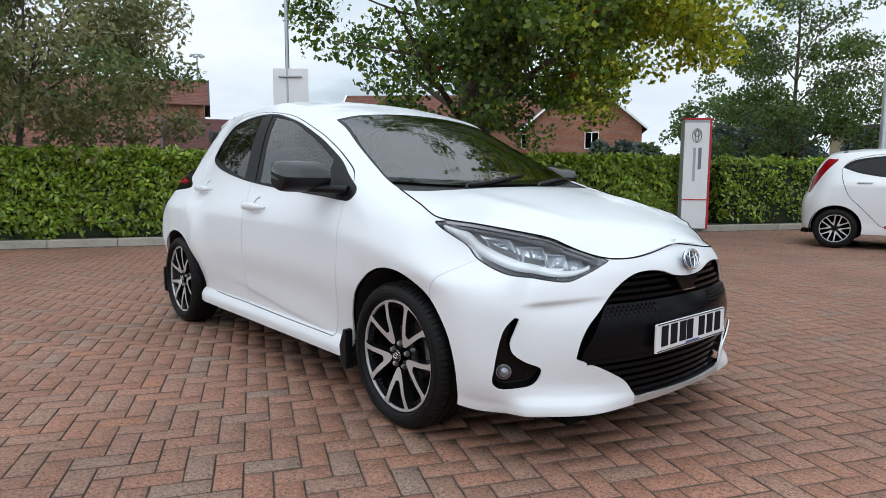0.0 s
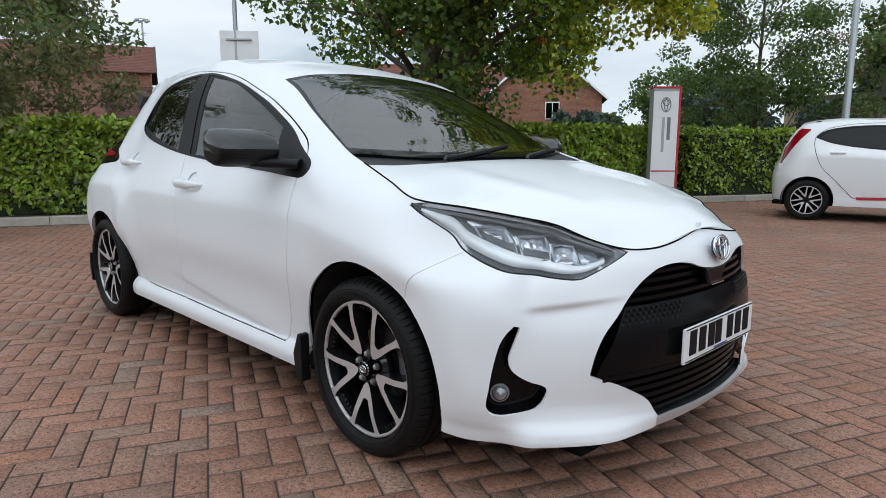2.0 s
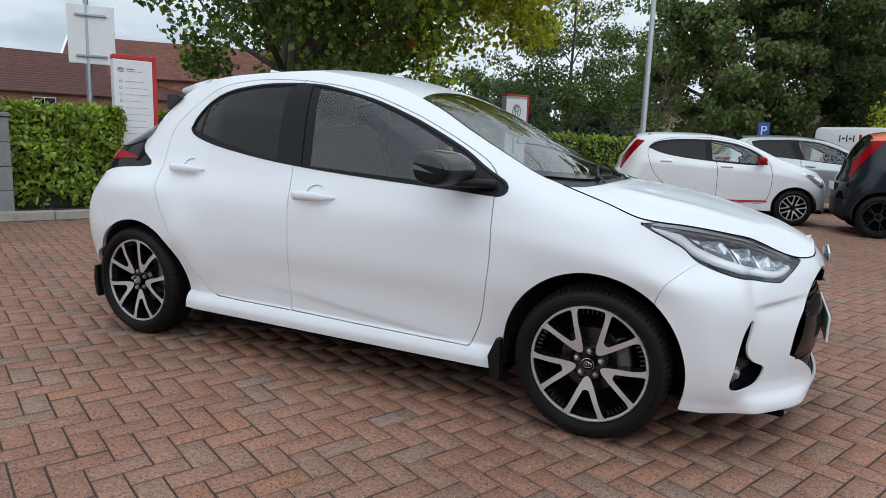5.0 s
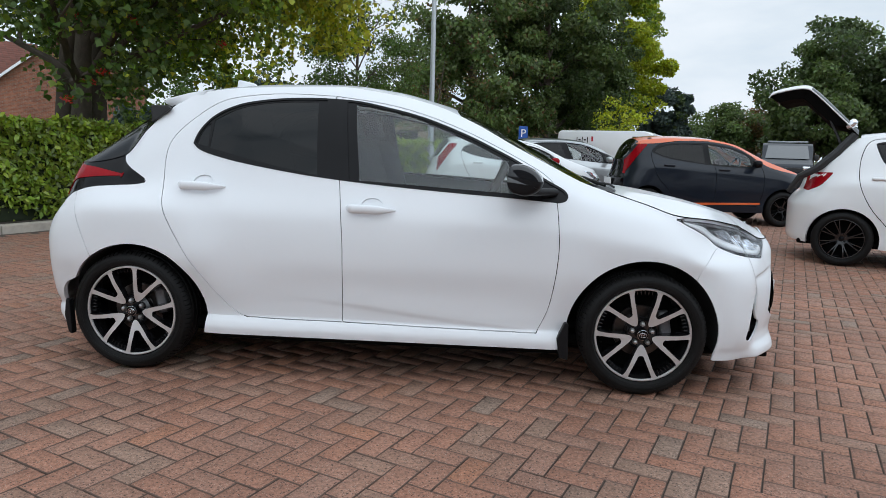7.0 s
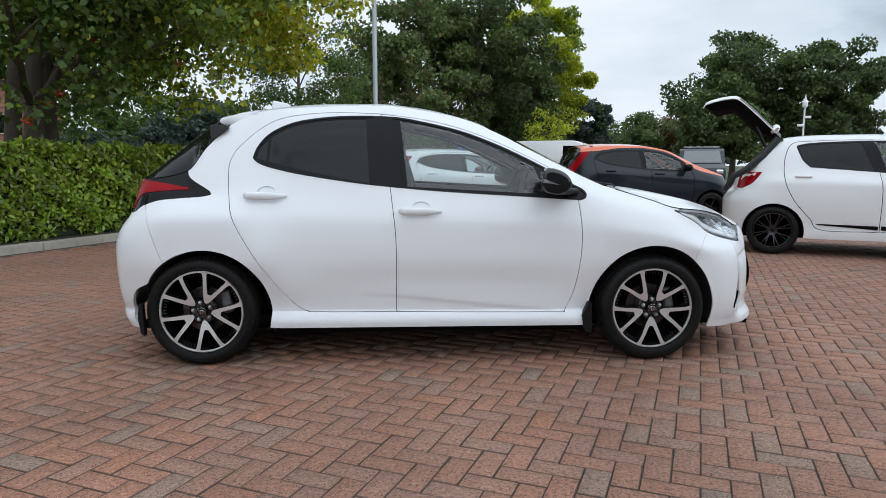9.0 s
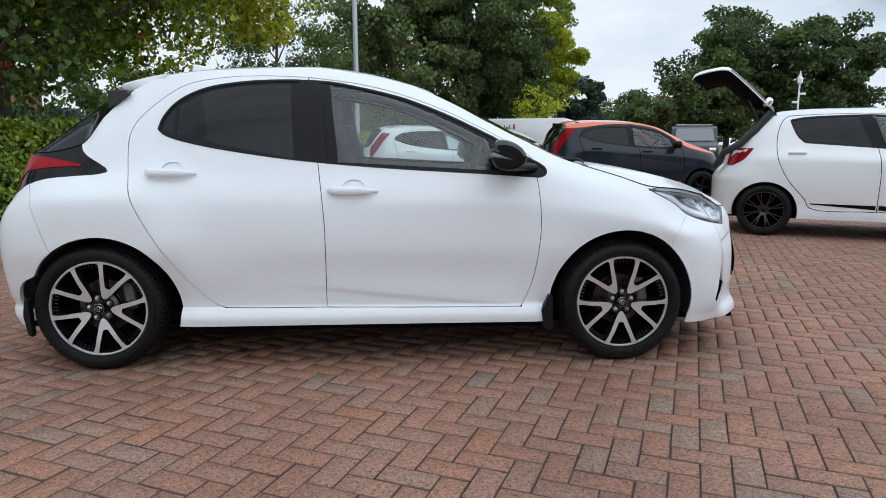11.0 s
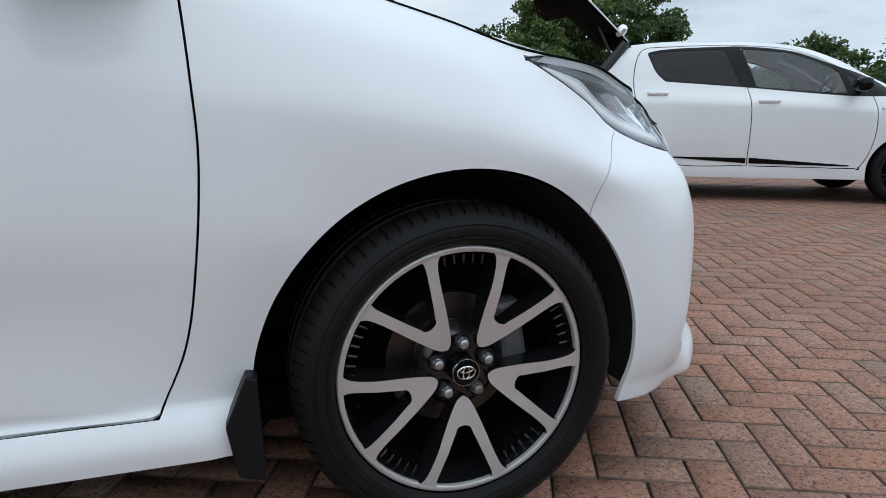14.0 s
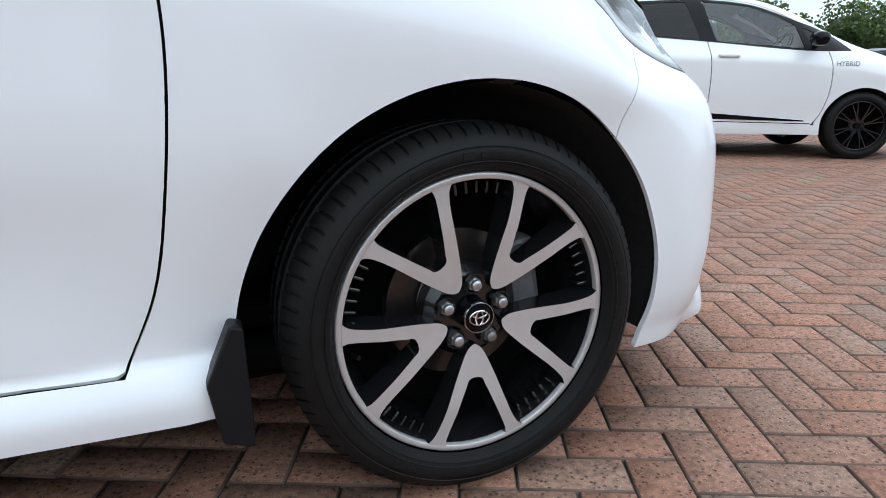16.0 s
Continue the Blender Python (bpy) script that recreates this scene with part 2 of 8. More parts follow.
M["lamp_bowl"] = mat("lamp_bowl", (0.68, 0.69, 0.71), 0.18, 0.7, 12, 0.12)
M["lamp_dark"] = mat("lamp_housing", (0.26, 0.265, 0.275), 0.25, 0.4, 12, 0.2)
M["red_lamp"] = mat("red_lamp", (0.27, 0.003, 0.008), 0.20, 0, 20, 0.2, spec=0.12)
M["seat"] = mat("seat_fabric", (0.035, 0.035, 0.038), 0.85, 0, 40, 0.25, 0.3, 200)
M["plate_white"] = mat("plate_white", (0.80, 0.81, 0.82), 0.35, 0, 8, 0.03)
M["ink"] = mat("black_ink", (0.010, 0.010, 0.012), 0.5, 0, 10, 0.1, spec=0.1)
M["blue_ink"] = mat("blue_ink", (0.03, 0.06, 0.30), 0.4, 0, 10, 0.1)
M["glass_front"] = glass("clear_glass", (0.84, 0.90, 0.90), 1.0, 0.0, 1.70)
M["glass_screen"] = glass("windscreen_glass", (0.55, 0.60, 0.59), 1.0, 0.0, 2.1)
M["glass_dark"] = glass("privacy_glass", (0.014, 0.015, 0.018), 0.9, 0.0, 1.42)
M["lens"] = glass("lamp_lens", (0.97, 0.98, 0.99), 1.0, 0.0, 1.28)
M["paver"] = paver_mat("clay_paver", False)
M["paver_piece"] = paver_mat("clay_paver_piece", True)
M["paver_rim"] = mat("paver_rim", (0.135, 0.088, 0.068), 0.95, 0, 5, 0.45, 0.5, 120)
M["sand"] = mat("joint_sand", (0.085, 0.068, 0.056), 0.95, 0, 20, 0.3, 0.6, 150)
M["kerb"] = mat("concrete_kerb", (0.38, 0.34, 0.29), 0.85, 0, 14, 0.22, 0.5, 90, objvar=True, island=0.08)
M["soil"] = mat("dark_soil", (0.040, 0.030, 0.022), 0.95, 0, 9, 0.4, 0.8, 40)
M["ground"] = mat("grass_ground", (0.065, 0.085, 0.035), 0.95, 0, 0.6, 0.3, 0.6, 12)
M["hedge_leaf"] = leaf_mat("laurel_leaf", (0.215, 0.305, 0.036), 0.28, 0.6, 0.018, 0.25, 3)
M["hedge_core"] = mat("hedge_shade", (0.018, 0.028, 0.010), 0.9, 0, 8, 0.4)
M["leaf_green"] = leaf_mat("maple_leaf_green", (0.082, 0.138, 0.028), 0.45, 0.5, 0.02, 0.32, 0.8)
M["leaf_yellow"] = leaf_mat("maple_leaf_yellow", (0.44, 0.46, 0.055), 0.5, 0.4, 0.02, 0.35, 0.8)
M["berry"] = mat("red_berry", (0.50, 0.022, 0.010), 0.35, 0, 30, 0.2, island=0.3)
M["leaf_lime"] = leaf_mat("maple_leaf_lime", (0.175, 0.25, 0.032), 0.45, 0.45, 0.02, 0.35, 0.8)
M["leaf_olive"] = leaf_mat("leaf_olive", (0.205, 0.200, 0.088), 0.55, 0.45, 0.02, 0.35, 0.8)
M["leaf_dark"] = leaf_mat("leaf_dark", (0.066, 0.098, 0.032), 0.55, 0.45, 0.02, 0.35, 0.8)
M["leaf_blue"] = leaf_mat("spruce_needles", (0.055, 0.082, 0.068), 0.6, 0.4, 0.01, 0.2, 0.8)
M["leaf_rust"] = leaf_mat("leaf_rust", (0.154, 0.101, 0.042), 0.55, 0.45, 0.02, 0.35, 0.8)
M["leaf_deep"] = leaf_mat("leaf_deep", (0.100, 0.143, 0.042), 0.55, 0.45, 0.02, 0.35, 0.8)
M["leaf_bright"] = leaf_mat("leaf_bright", (0.38, 0.42, 0.04), 0.5, 0.4, 0.02, 0.35, 0.8)
M["bark"] = mat("bark", (0.085, 0.066, 0.050), 0.9, 0, 9, 0.35, 0.8, 30)
M["galv"] = mat("galvanised_steel", (0.40, 0.42, 0.44), 0.45, 0.6, 6, 0.12)
M["sign_white"] = mat("sign_panel_white", (0.84, 0.85, 0.86), 0.45, 0, 3, 0.04)
M["sign_grey"] = mat("sign_panel_grey", (0.42, 0.44, 0.46), 0.5, 0, 3, 0.06)
M["sign_red"] = mat("sign_red", (0.55, 0.022, 0.035), 0.45, 0, 3, 0.06)
M["sign_ink"] = mat("sign_ink", (0.20, 0.21, 0.22), 0.5, 0, 3, 0.05)
M["sign_green"] = mat("sign_green", (0.02, 0.33, 0.10), 0.5, 0, 3, 0.05)
M["sign_blue"] = mat("sign_blue", (0.02, 0.10, 0.42), 0.5, 0, 3, 0.05)
M["orange"] = mat("orange_paint", (0.72, 0.125, 0.028), 0.3, 0, 3, 0.03, coat=1.0)
M["anthracite"] = mat("dark_grey_paint", (0.009, 0.013, 0.021), 0.30, 0.0, 3, 0.06, coat=0.4, spec=0.2)
M["silver"] = mat("silver_paint", (0.42, 0.44, 0.45), 0.30, 0.7, 3, 0.04, coat=1.0)
M["red_stripe"] = mat("red_stripe", (0.42, 0.015, 0.03), 0.35, 0, 3, 0.05, coat=0.5)
M["brick_wall"] = mat("brick_wall_red", (0.27, 0.108, 0.070), 0.85, 0, 7.0, 0.35, 0.3, 40)
_n, _l = M["brick_wall"].node_tree.nodes, M["brick_wall"].node_tree.links
_bk = _n.new("ShaderNodeTexBrick")
_bk.inputs["Scale"].default_value, _bk.inputs["Brick Width"].default_value, _bk.inputs["Row Height"].default_value, _bk.inputs["Mortar Size"].default_value = 1.0, 0.225, 0.075, 0.006
_bk.inputs["Color1"].default_value, _bk.inputs["Color2"].default_value, _bk.inputs["Mortar"].default_value = (0.34, 0.125, 0.070, 1), (0.24, 0.085, 0.050, 1), (0.26, 0.22, 0.18, 1)
_co, _sp, _ad, _cb = _n.new("ShaderNodeTexCoord"), _n.new("ShaderNodeSeparateXYZ"), _n.new("ShaderNodeMath"), _n.new("ShaderNodeCombineXYZ")
_l.new(_co.outputs["Object"], _sp.inputs[0])
_l.new(_sp.outputs["X"], _ad.inputs[0])
_l.new(_sp.outputs["Y"], _ad.inputs[1])
_l.new(_ad.outputs[0], _cb.inputs["X"])
_l.new(_sp.outputs["Z"], _cb.inputs["Y"])
_l.new(_cb.outputs[0], _bk.inputs["Vector"])
_l.new(_bk.outputs["Color"], [k for k in _n if k.type == "HUE_SAT"][0].inputs["Color"])
M["roof_tile"] = mat("roof_tile_red", (0.16, 0.060, 0.042), 0.8, 0, 2.0, 0.2, 0.3, 30, island=0.15)
M["roof_maroon"] = mat("roof_tile_maroon", (0.105, 0.040, 0.034), 0.8, 0, 2.0, 0.15, 0.3, 30, island=0.10)
M["render_beige"] = mat("beige_render", (0.42, 0.33, 0.22), 0.85, 0, 0.8, 0.10, 0.2, 30)
M["post_grey"] = mat("concrete_post_grey", (0.24, 0.24, 0.24), 0.85, 0, 10, 0.2, 0.4, 70)
M["wall_grey"] = mat("plain_wall_grey", (0.21, 0.225, 0.245), 0.6, 0, 1.2, 0.06)
M["wood_dark"] = mat("dark_fascia", (0.05, 0.04, 0.035), 0.7, 0, 4, 0.2)


# ---- mesh helpers ----
def obj_from(name, verts, faces, material, parent=None, smooth=True, label=""):
    me = bpy.data.meshes.new(name)
    me.from_pydata([tuple(v) for v in verts], [], [tuple(f) for f in faces])
    mats = material if isinstance(material, (list, tuple)) else [material]
    for k in mats:
        me.materials.append(k)
    if smooth:
        me.polygons.foreach_set("use_smooth", [True] * len(me.polygons))
    me.update()
    ob = new(name, me)
    if parent is not None:
        ob.parent = parent
    if label:
        ob["label"] = label
    return ob


def part(name, bm, material, parent=None, label="", smooth=False, angle=35):
    """Links a bmesh as one mesh object under a thing or part."""
    me = bpy.data.meshes.new(name)
    bm.normal_update()
    for f in bm.faces:
        f.smooth = smooth
    if smooth:
        for e in bm.edges:
            if len(e.link_faces) == 2 and e.calc_face_angle(0) > radians(angle):
                e.smooth = False
    bm.to_mesh(me)
    bm.free()
    me.materials.append(material)
    ob = new(name, me)
    if parent is not None:
        ob.parent = parent
    if label:
        ob["label"] = label
    return ob


def thing(name, m, label, category, group="", kind=""):
    """An empty at a thing's base, which its parts hang from."""
    ob = new(name)
    ob.empty_display_size = 0.2
    ob.matrix_world = m
    return tagged(ob, label, category, group, kind)


def box(sx, sy, sz, at=(0, 0, 0), bevel=0.0, rot=None):
    """A bmesh box with its centre at at, bevelled."""
    bm = bmesh.new()
    bmesh.ops.create_cube(bm, size=1.0)
    bmesh.ops.scale(bm, vec=(sx, sy, sz), verts=bm.verts)
    if bevel:
        bmesh.ops.bevel(bm, geom=list(bm.edges), offset=bevel, segments=2, affect="EDGES", profile=0.5)
    if rot is not None:
        bmesh.ops.transform(bm, matrix=rot.to_4x4(), verts=bm.verts)
    bmesh.ops.translate(bm, vec=at, verts=bm.verts)
    return bm


def merge(*bms):
    out = bms[0]
    for b in bms[1:]:
        me = bpy.data.meshes.new("tmp")
        b.to_mesh(me)
        out.from_mesh(me)
        bpy.data.meshes.remove(me)
        b.free()
    return out


def lathe(profile, seg=48, axis="Y", closed=False):
    """Turns (radius, offset) pairs round an axis."""
    bm = bmesh.new()
    rings = []
    for k in range(seg):
        a = 2 * math.pi * k / seg
        c, s = math.cos(a), math.sin(a)
        ring = []
        for r, h in profile:
            p = (r * c, h, r * s) if axis == "Y" else (r * c, r * s, h)
            ring.append(bm.verts.new(p))
        rings.append(ring)
    n = len(profile)
    for k in range(seg):
        r0, r1 = rings[k], rings[(k + 1) % seg]
        for i in range(n if closed else n - 1):
            j = (i + 1) % n
            bm.faces.new((r0[i], r0[j], r1[j], r1[i]) if axis == "Y" else (r0[i], r1[i], r1[j], r0[j]))
    return bm


def tube(points, radii, seg=8, cap=True):
    """A tapered tube through points."""
    bm = bmesh.new()
    pts = [Vector(p) for p in points]
    rings, side = [], None
    for i, p in enumerate(pts):
        d = (pts[min(i + 1, len(pts) - 1)] - pts[max(i - 1, 0)]).normalized()
        if side is None:
            side = d.orthogonal().normalized()
        side = (side - d * side.dot(d)).normalized()
        up = d.cross(side)
        r = radii[i] if isinstance(radii, (list, tuple)) else radii
        rings.append([bm.verts.new(p + (side * math.cos(2 * math.pi * k / seg) + up * math.sin(2 * math.pi * k / seg)) * r) for k in range(seg)])
    for a, b in zip(rings, rings[1:]):
        for k in range(seg):
            bm.faces.new((a[k], a[(k + 1) % seg], b[(k + 1) % seg], b[k]))
    if cap:
        bm.faces.new(list(reversed(rings[0])))
        bm.faces.new(rings[-1])
    return bm


def prism(poly, depth, bevel=0.0):
    """Extrudes an (x, z) polygon from y = 0 to y = depth."""
    bm = bmesh.new()
    a = [bm.verts.new((x, 0, z)) for x, z in poly]
    b = [bm.verts.new((x, depth, z)) for x, z in poly]
    bm.faces.new(a)
    bm.faces.new(list(reversed(b)))
    n = len(poly)
    for i in range(n):
        bm.faces.new((a[(i + 1) % n], a[i], b[i], b[(i + 1) % n]))
    bmesh.ops.recalc_face_normals(bm, faces=bm.faces)
    if bevel:
        bmesh.ops.bevel(bm, geom=list(bm.edges), offset=bevel, segments=2, affect="EDGES", profile=0.5)
    return bm


def pchip(table, col=1):
    """Smooth monotone interpolation through rows of a table, by its first column."""
    rows = sorted(table)
    xs = np.array([r[0] for r in rows], float)
    ys = np.array([r[col] for r in rows], float)
    h = np.diff(xs)
    d = np.diff(ys) / h
    m = np.zeros(len(xs))
    m[0], m[-1] = d[0], d[-1]
    for i in range(1, len(xs) - 1):
        if d[i - 1] * d[i] > 0:
            w1, w2 = 2 * h[i] + h[i - 1], h[i] + 2 * h[i - 1]
            m[i] = (w1 + w2) / (w1 / d[i - 1] + w2 / d[i])

    def f(x):
        x = np.clip(np.asarray(x, float), xs[0], xs[-1])
        i = np.clip(np.searchsorted(xs, x) - 1, 0, len(h) - 1)
        t = (x - xs[i]) / h[i]
        return ((1 + 2 * t) * (1 - t) ** 2) * ys[i] + t * (1 - t) ** 2 * h[i] * m[i] + t * t * (3 - 2 * t) * ys[i + 1] + t * t * (t - 1) * h[i] * m[i + 1]
    return f


def smooth_poly(pts, closed=True, step=8, tension=0.5):
    """A Catmull-Rom curve through points; a point with a third value 1 is a sharp corner."""
    out, n = [], len(pts)
    P = [np.array(p[:2], float) for p in pts]
    sharp = [len(p) > 2 and p[2] for p in pts]
    for i in range(n if closed else n - 1):
        j = (i + 1) % n
        p0 = P[i - 1] if (closed or i > 0) else P[i]
        p3 = P[(i + 2) % n] if (closed or i + 2 < n) else P[j]
        if sharp[i]:
            p0 = P[i]
        if sharp[j]:
            p3 = P[j]
        d01, d12, d23 = (max(np.linalg.norm(v) ** 0.5, 1e-4) for v in (P[i] - p0, P[j] - P[i], p3 - P[j]))
        m1 = (P[j] - P[i]) if np.allclose(p0, P[i]) else d12 * ((P[i] - p0) / d01 - (P[j] - p0) / (d01 + d12) + (P[j] - P[i]) / d12)
        m2 = (P[j] - P[i]) if np.allclose(p3, P[j]) else d12 * ((P[j] - P[i]) / d12 - (p3 - P[i]) / (d12 + d23) + (p3 - P[j]) / d23)
        for k in range(step):
            t = k / step
            out.append((2 * t ** 3 - 3 * t ** 2 + 1) * P[i] + (t ** 3 - 2 * t ** 2 + t) * m1 + (3 * t ** 2 - 2 * t ** 3) * P[j] + (t ** 3 - t ** 2) * m2)
    if not closed:
        out.append(P[-1])
    return np.array(out)


def inside_dist(poly):
    """Signed distance to a closed polygon (positive inside)."""
    A = np.asarray(poly)
    B = np.roll(A, -1, axis=0)

    def f(q):
        q = np.atleast_2d(q)
        best = np.full(len(q), 1e9)
        odd = np.zeros(len(q), bool)
        for a, b in zip(A, B):
            ab = b - a
            t = np.clip(((q - a) @ ab) / max(ab @ ab, 1e-12), 0, 1)
            best = np.minimum(best, np.hypot(q[:, 0] - a[0] - t * ab[0], q[:, 1] - a[1] - t * ab[1]))
            if a[1] != b[1]:
                odd ^= ((a[1] > q[:, 1]) != (b[1] > q[:, 1])) & (q[:, 0] < (b[0] - a[0]) * (q[:, 1] - a[1]) / (b[1] - a[1]) + a[0])
        return np.where(odd, best, -best)
    return f


def blurred(a, k):
    """A row of values smoothed by a bell of k steps; its ends stay."""
    m = int(3 * k) + 1
    w = np.exp(-0.5 * (np.arange(-m, m + 1) / k) ** 2)
    pad = np.concatenate([2 * a[0] - a[m:0:-1], a, 2 * a[-1] - a[-2:-m - 2:-1]])
    return np.convolve(pad, w / w.sum(), "valid")


# ---- car bodies: a side sheet in the chart (q, z), a top sheet in (x, y), cut along their seams ----
class Shell:
    """q is x along the side; past Q_F it runs across the nose to the middle, past Q_R across the tail."""

    def __init__(self, s):
        self.s = s
        self.low = s["low"]
        self.upper = [pchip(s["upper"], k) for k in range(1, 9)]
        self.zb = pchip(s["bottom"])
        self.xf, self.xr = pchip(s["nose"]), pchip(s["tail"])
        self.zc = pchip(s["middle"])
        self.Q_F, self.Q_R = s["q_f"], s["q_r"]

    def width(self, q, z):
        """Half width before the ends round in."""
        up = [float(f(q)) for f in self.upper]
        rows = [(zz, ww + self.s["flare"](q, zz)) for zz, ww in self.low if zz < up[0] - 0.03]
        for k in range(0, 8, 2):
            rows.append((up[k], up[k + 1] + (self.s["flare"](q, up[k]) if k == 0 else 0)))
        return pchip(rows)(z)

    def column(self, q, n):
        """n points from the bottom edge to the top edge of the side sheet, at positive y."""
        s = self.s
        ze = float(self.upper[6](q))
        z = float(self.zb(q)) + (ze - float(self.zb(q))) * np.linspace(0, 1, n)
        w = self.width(q, z)
        xf, xr = self.xf(z), self.xr(z)
        ex, er = s["n_f"], s["n_r"]

        def front(x):
            return np.sqrt(np.clip(1 - np.clip((x - s["xm_f"]) / (xf - s["xm_f"]), 0, 1) ** ex, 0, 1))

        def rear(x):
            return np.sqrt(np.clip(1 - np.clip((s["xm_r"] - x) / (s["xm_r"] - xr), 0, 1) ** er, 0, 1))
        if q > self.Q_F:
            c = front(self.Q_F) * (1 + self.Q_F - q)
            x = s["xm_f"] + (xf - s["xm_f"]) * (1 - c ** 2) ** (1 / ex)
            y = w * c
        elif q < self.Q_R:
            c = rear(self.Q_R) * (1 - self.Q_R + q)
            x = s["xm_r"] - (s["xm_r"] - xr) * (1 - c ** 2) ** (1 / er)
            y = w * c
        else:
            x = np.full(n, q)
            y = w * front(x) * rear(x)
        dx, dy = s["sculpt"](q, z)
        x, y = x + dx, y + dy
        if n >= 40 and "soften" in s:
            k = s["soften"] / (z[1] - z[0])
            f = np.clip((z - 0.34) / 0.08, 0, 1)
            x, y = x + (blurred(x, k) - x) * f, y + (blurred(y, k) - y) * f
        if n >= 40 and "crisp" in s:
            dx, dy = s["crisp"](q, z)
            x, y = x + dx, y + dy
        return np.stack([x, y, z], 1), z

    def side(self, step, rows):
        qf, qr = self.Q_F, self.Q_R
        qs = np.concatenate([np.linspace(qf + 1, qf, int(0.75 / step) + 1)[:-1], np.linspace(qf, qr, int((qf - qr) / step) + 1)[:-1], np.linspace(qr, qr - 1, int(0.75 / step) + 1)])
        bm = bmesh.new()
        lq, lz = bm.verts.layers.float.new("cq"), bm.verts.layers.float.new("cz")
        cols = []
        for q in qs:
            P, z = self.column(q, rows)
            col = []
            for p, zz in zip(P, z):
                v = bm.verts.new((p[0], -p[1], p[2]))
                v[lq], v[lz] = q, zz
                col.append(v)
            cols.append(col)
        for a, b in zip(cols, cols[1:]):
            for i in range(rows - 1):
                bm.faces.new((a[i], a[i + 1], b[i + 1], b[i]))
        return bm, lq, lz

    def top(self, step, rows):
        """Bonnet, windscreen, roof and rear window: half sheet from the middle to the side sheet's top edge."""
        qf, qe = self.Q_F, self.s["top_end"]
        qs = np.concatenate([np.linspace(qf + 0.995, qf, int(0.6 / step) + 1)[:-1], np.linspace(qf, qe, int((qf - qe) / step) + 1)])
        if qe <= self.Q_R:
            qs = np.concatenate([qs[:-1], np.linspace(self.Q_R, self.Q_R - 0.995, int(0.5 / step))])
        bm = bmesh.new()
        lq, lz = bm.verts.layers.float.new("cq"), bm.verts.layers.float.new("cz")
        cols = []
        for q in qs:
            e = self.column(q, 2)[0][1]
            zc = float(self.zc(e[0]))
            col = []
            for r in np.linspace(0, 1, rows):
                z = zc - (zc - e[2]) * r ** self.s["crown"](e[0]) + self.s["crease"](e[0], r)
                v = bm.verts.new((e[0], -e[1] * r, z))
                v[lq], v[lz] = e[0], e[1] * r
                col.append(v)
            cols.append(col)
        for a, b in zip(cols, cols[1:]):
            for i in range(rows - 1):
                bm.faces.new((a[i], b[i], b[i + 1], a[i + 1]))
        return bm, lq, lz


def cut(sheet, fn):
    """Cuts a sheet along fn = 0 in its chart."""
    bm, lq, lz = sheet
    bm.verts.index_update()
    vs = list(bm.verts)
    d = fn(np.array([(v[lq], v[lz]) for v in vs]))
    d[np.abs(d) < 4e-4] = 0
    zero = {v for v, k in zip(vs, d) if k == 0}
    todo = [e for e in bm.edges if d[e.verts[0].index] * d[e.verts[1].index] < 0]
    touched = set()
    for e in todo:
        a, b = e.verts
        da, db = d[a.index], d[b.index]
        t = da / (da - db)
        q, z = a[lq] + (b[lq] - a[lq]) * t, a[lz] + (b[lz] - a[lz]) * t
        _, v = bmesh.utils.edge_split(e, a, t)
        v[lq], v[lz] = q, z
        zero.add(v)
    for v in zero:
        touched.update(v.link_faces)
    for f in touched:
        zs = [v for v in f.verts if v in zero]
        if len(zs) == 2 and not any(e.other_vert(zs[0]) is zs[1] for e in zs[0].link_edges if f in e.link_faces):
            bmesh.utils.face_split(f, zs[0], zs[1])


def regions(sheet, rules):
    """Sorts the faces by the first rule (name, test) that holds at their middle."""
    bm, lq, lz = sheet
    fs = list(bm.faces)
    mid = np.array([np.mean([(v[lq], v[lz]) for v in f.verts], axis=0) for f in fs])
    left = np.ones(len(fs), bool)
    out = {}
    for name, test in rules:
        hit = left & test(mid)
        left &= ~hit
        out[name] = [fs[i] for i in np.nonzero(hit)[0]]
    return out


def panel(name, sides, faces, material, parent, shift=0.0, flange=0.012, label=""):
    """A panel of a sheet with turned-in edges. sides: -1 as it lies, 1 mirrored; both: one panel over the middle."""
    made = None
    V, F = [], []
    ver = {}
    for f in faces:
        for v in f.verts:
            if v not in ver:
                ver[v] = len(ver)
    vlist = list(ver)
    pos = np.array([v.co for v in vlist])
    nor = np.array([v.normal for v in vlist])
    pos = pos + nor * shift
    F0 = [[ver[v] for v in f.verts] for f in faces]
    inset = set(faces)
    rim = []
    if flange:
        for f in faces:
            for lp in f.loops:
                if sum(1 for g in lp.edge.link_faces if g in inset) == 1:
                    if len(sides) == 2 and abs(lp.edge.verts[0].co.y) < 1e-4 and abs(lp.edge.verts[1].co.y) < 1e-4:
                        continue
                    rim.append((ver[lp.vert], ver[lp.link_loop_next.vert]))
    for sgn in sides:
        base = len(V)
        flip = np.array([1, -sgn, 1])
        V += list(pos * flip)
        F += [[base + i for i in (f if sgn < 0 else f[::-1])] for f in F0]
        ext = {}
        for a, b in rim:
            for k in (a, b):
                if k not in ext:
                    ext[k] = len(V)
                    V += [pos[k] * flip, (pos[k] - nor[k] * flange) * flip]
            q = [ext[a], ext[a] + 1, ext[b] + 1, ext[b]]
            F.append(q if sgn < 0 else q[::-1])
    if not F:
        return None
    return obj_from(name, V, F, material, parent, True, label)


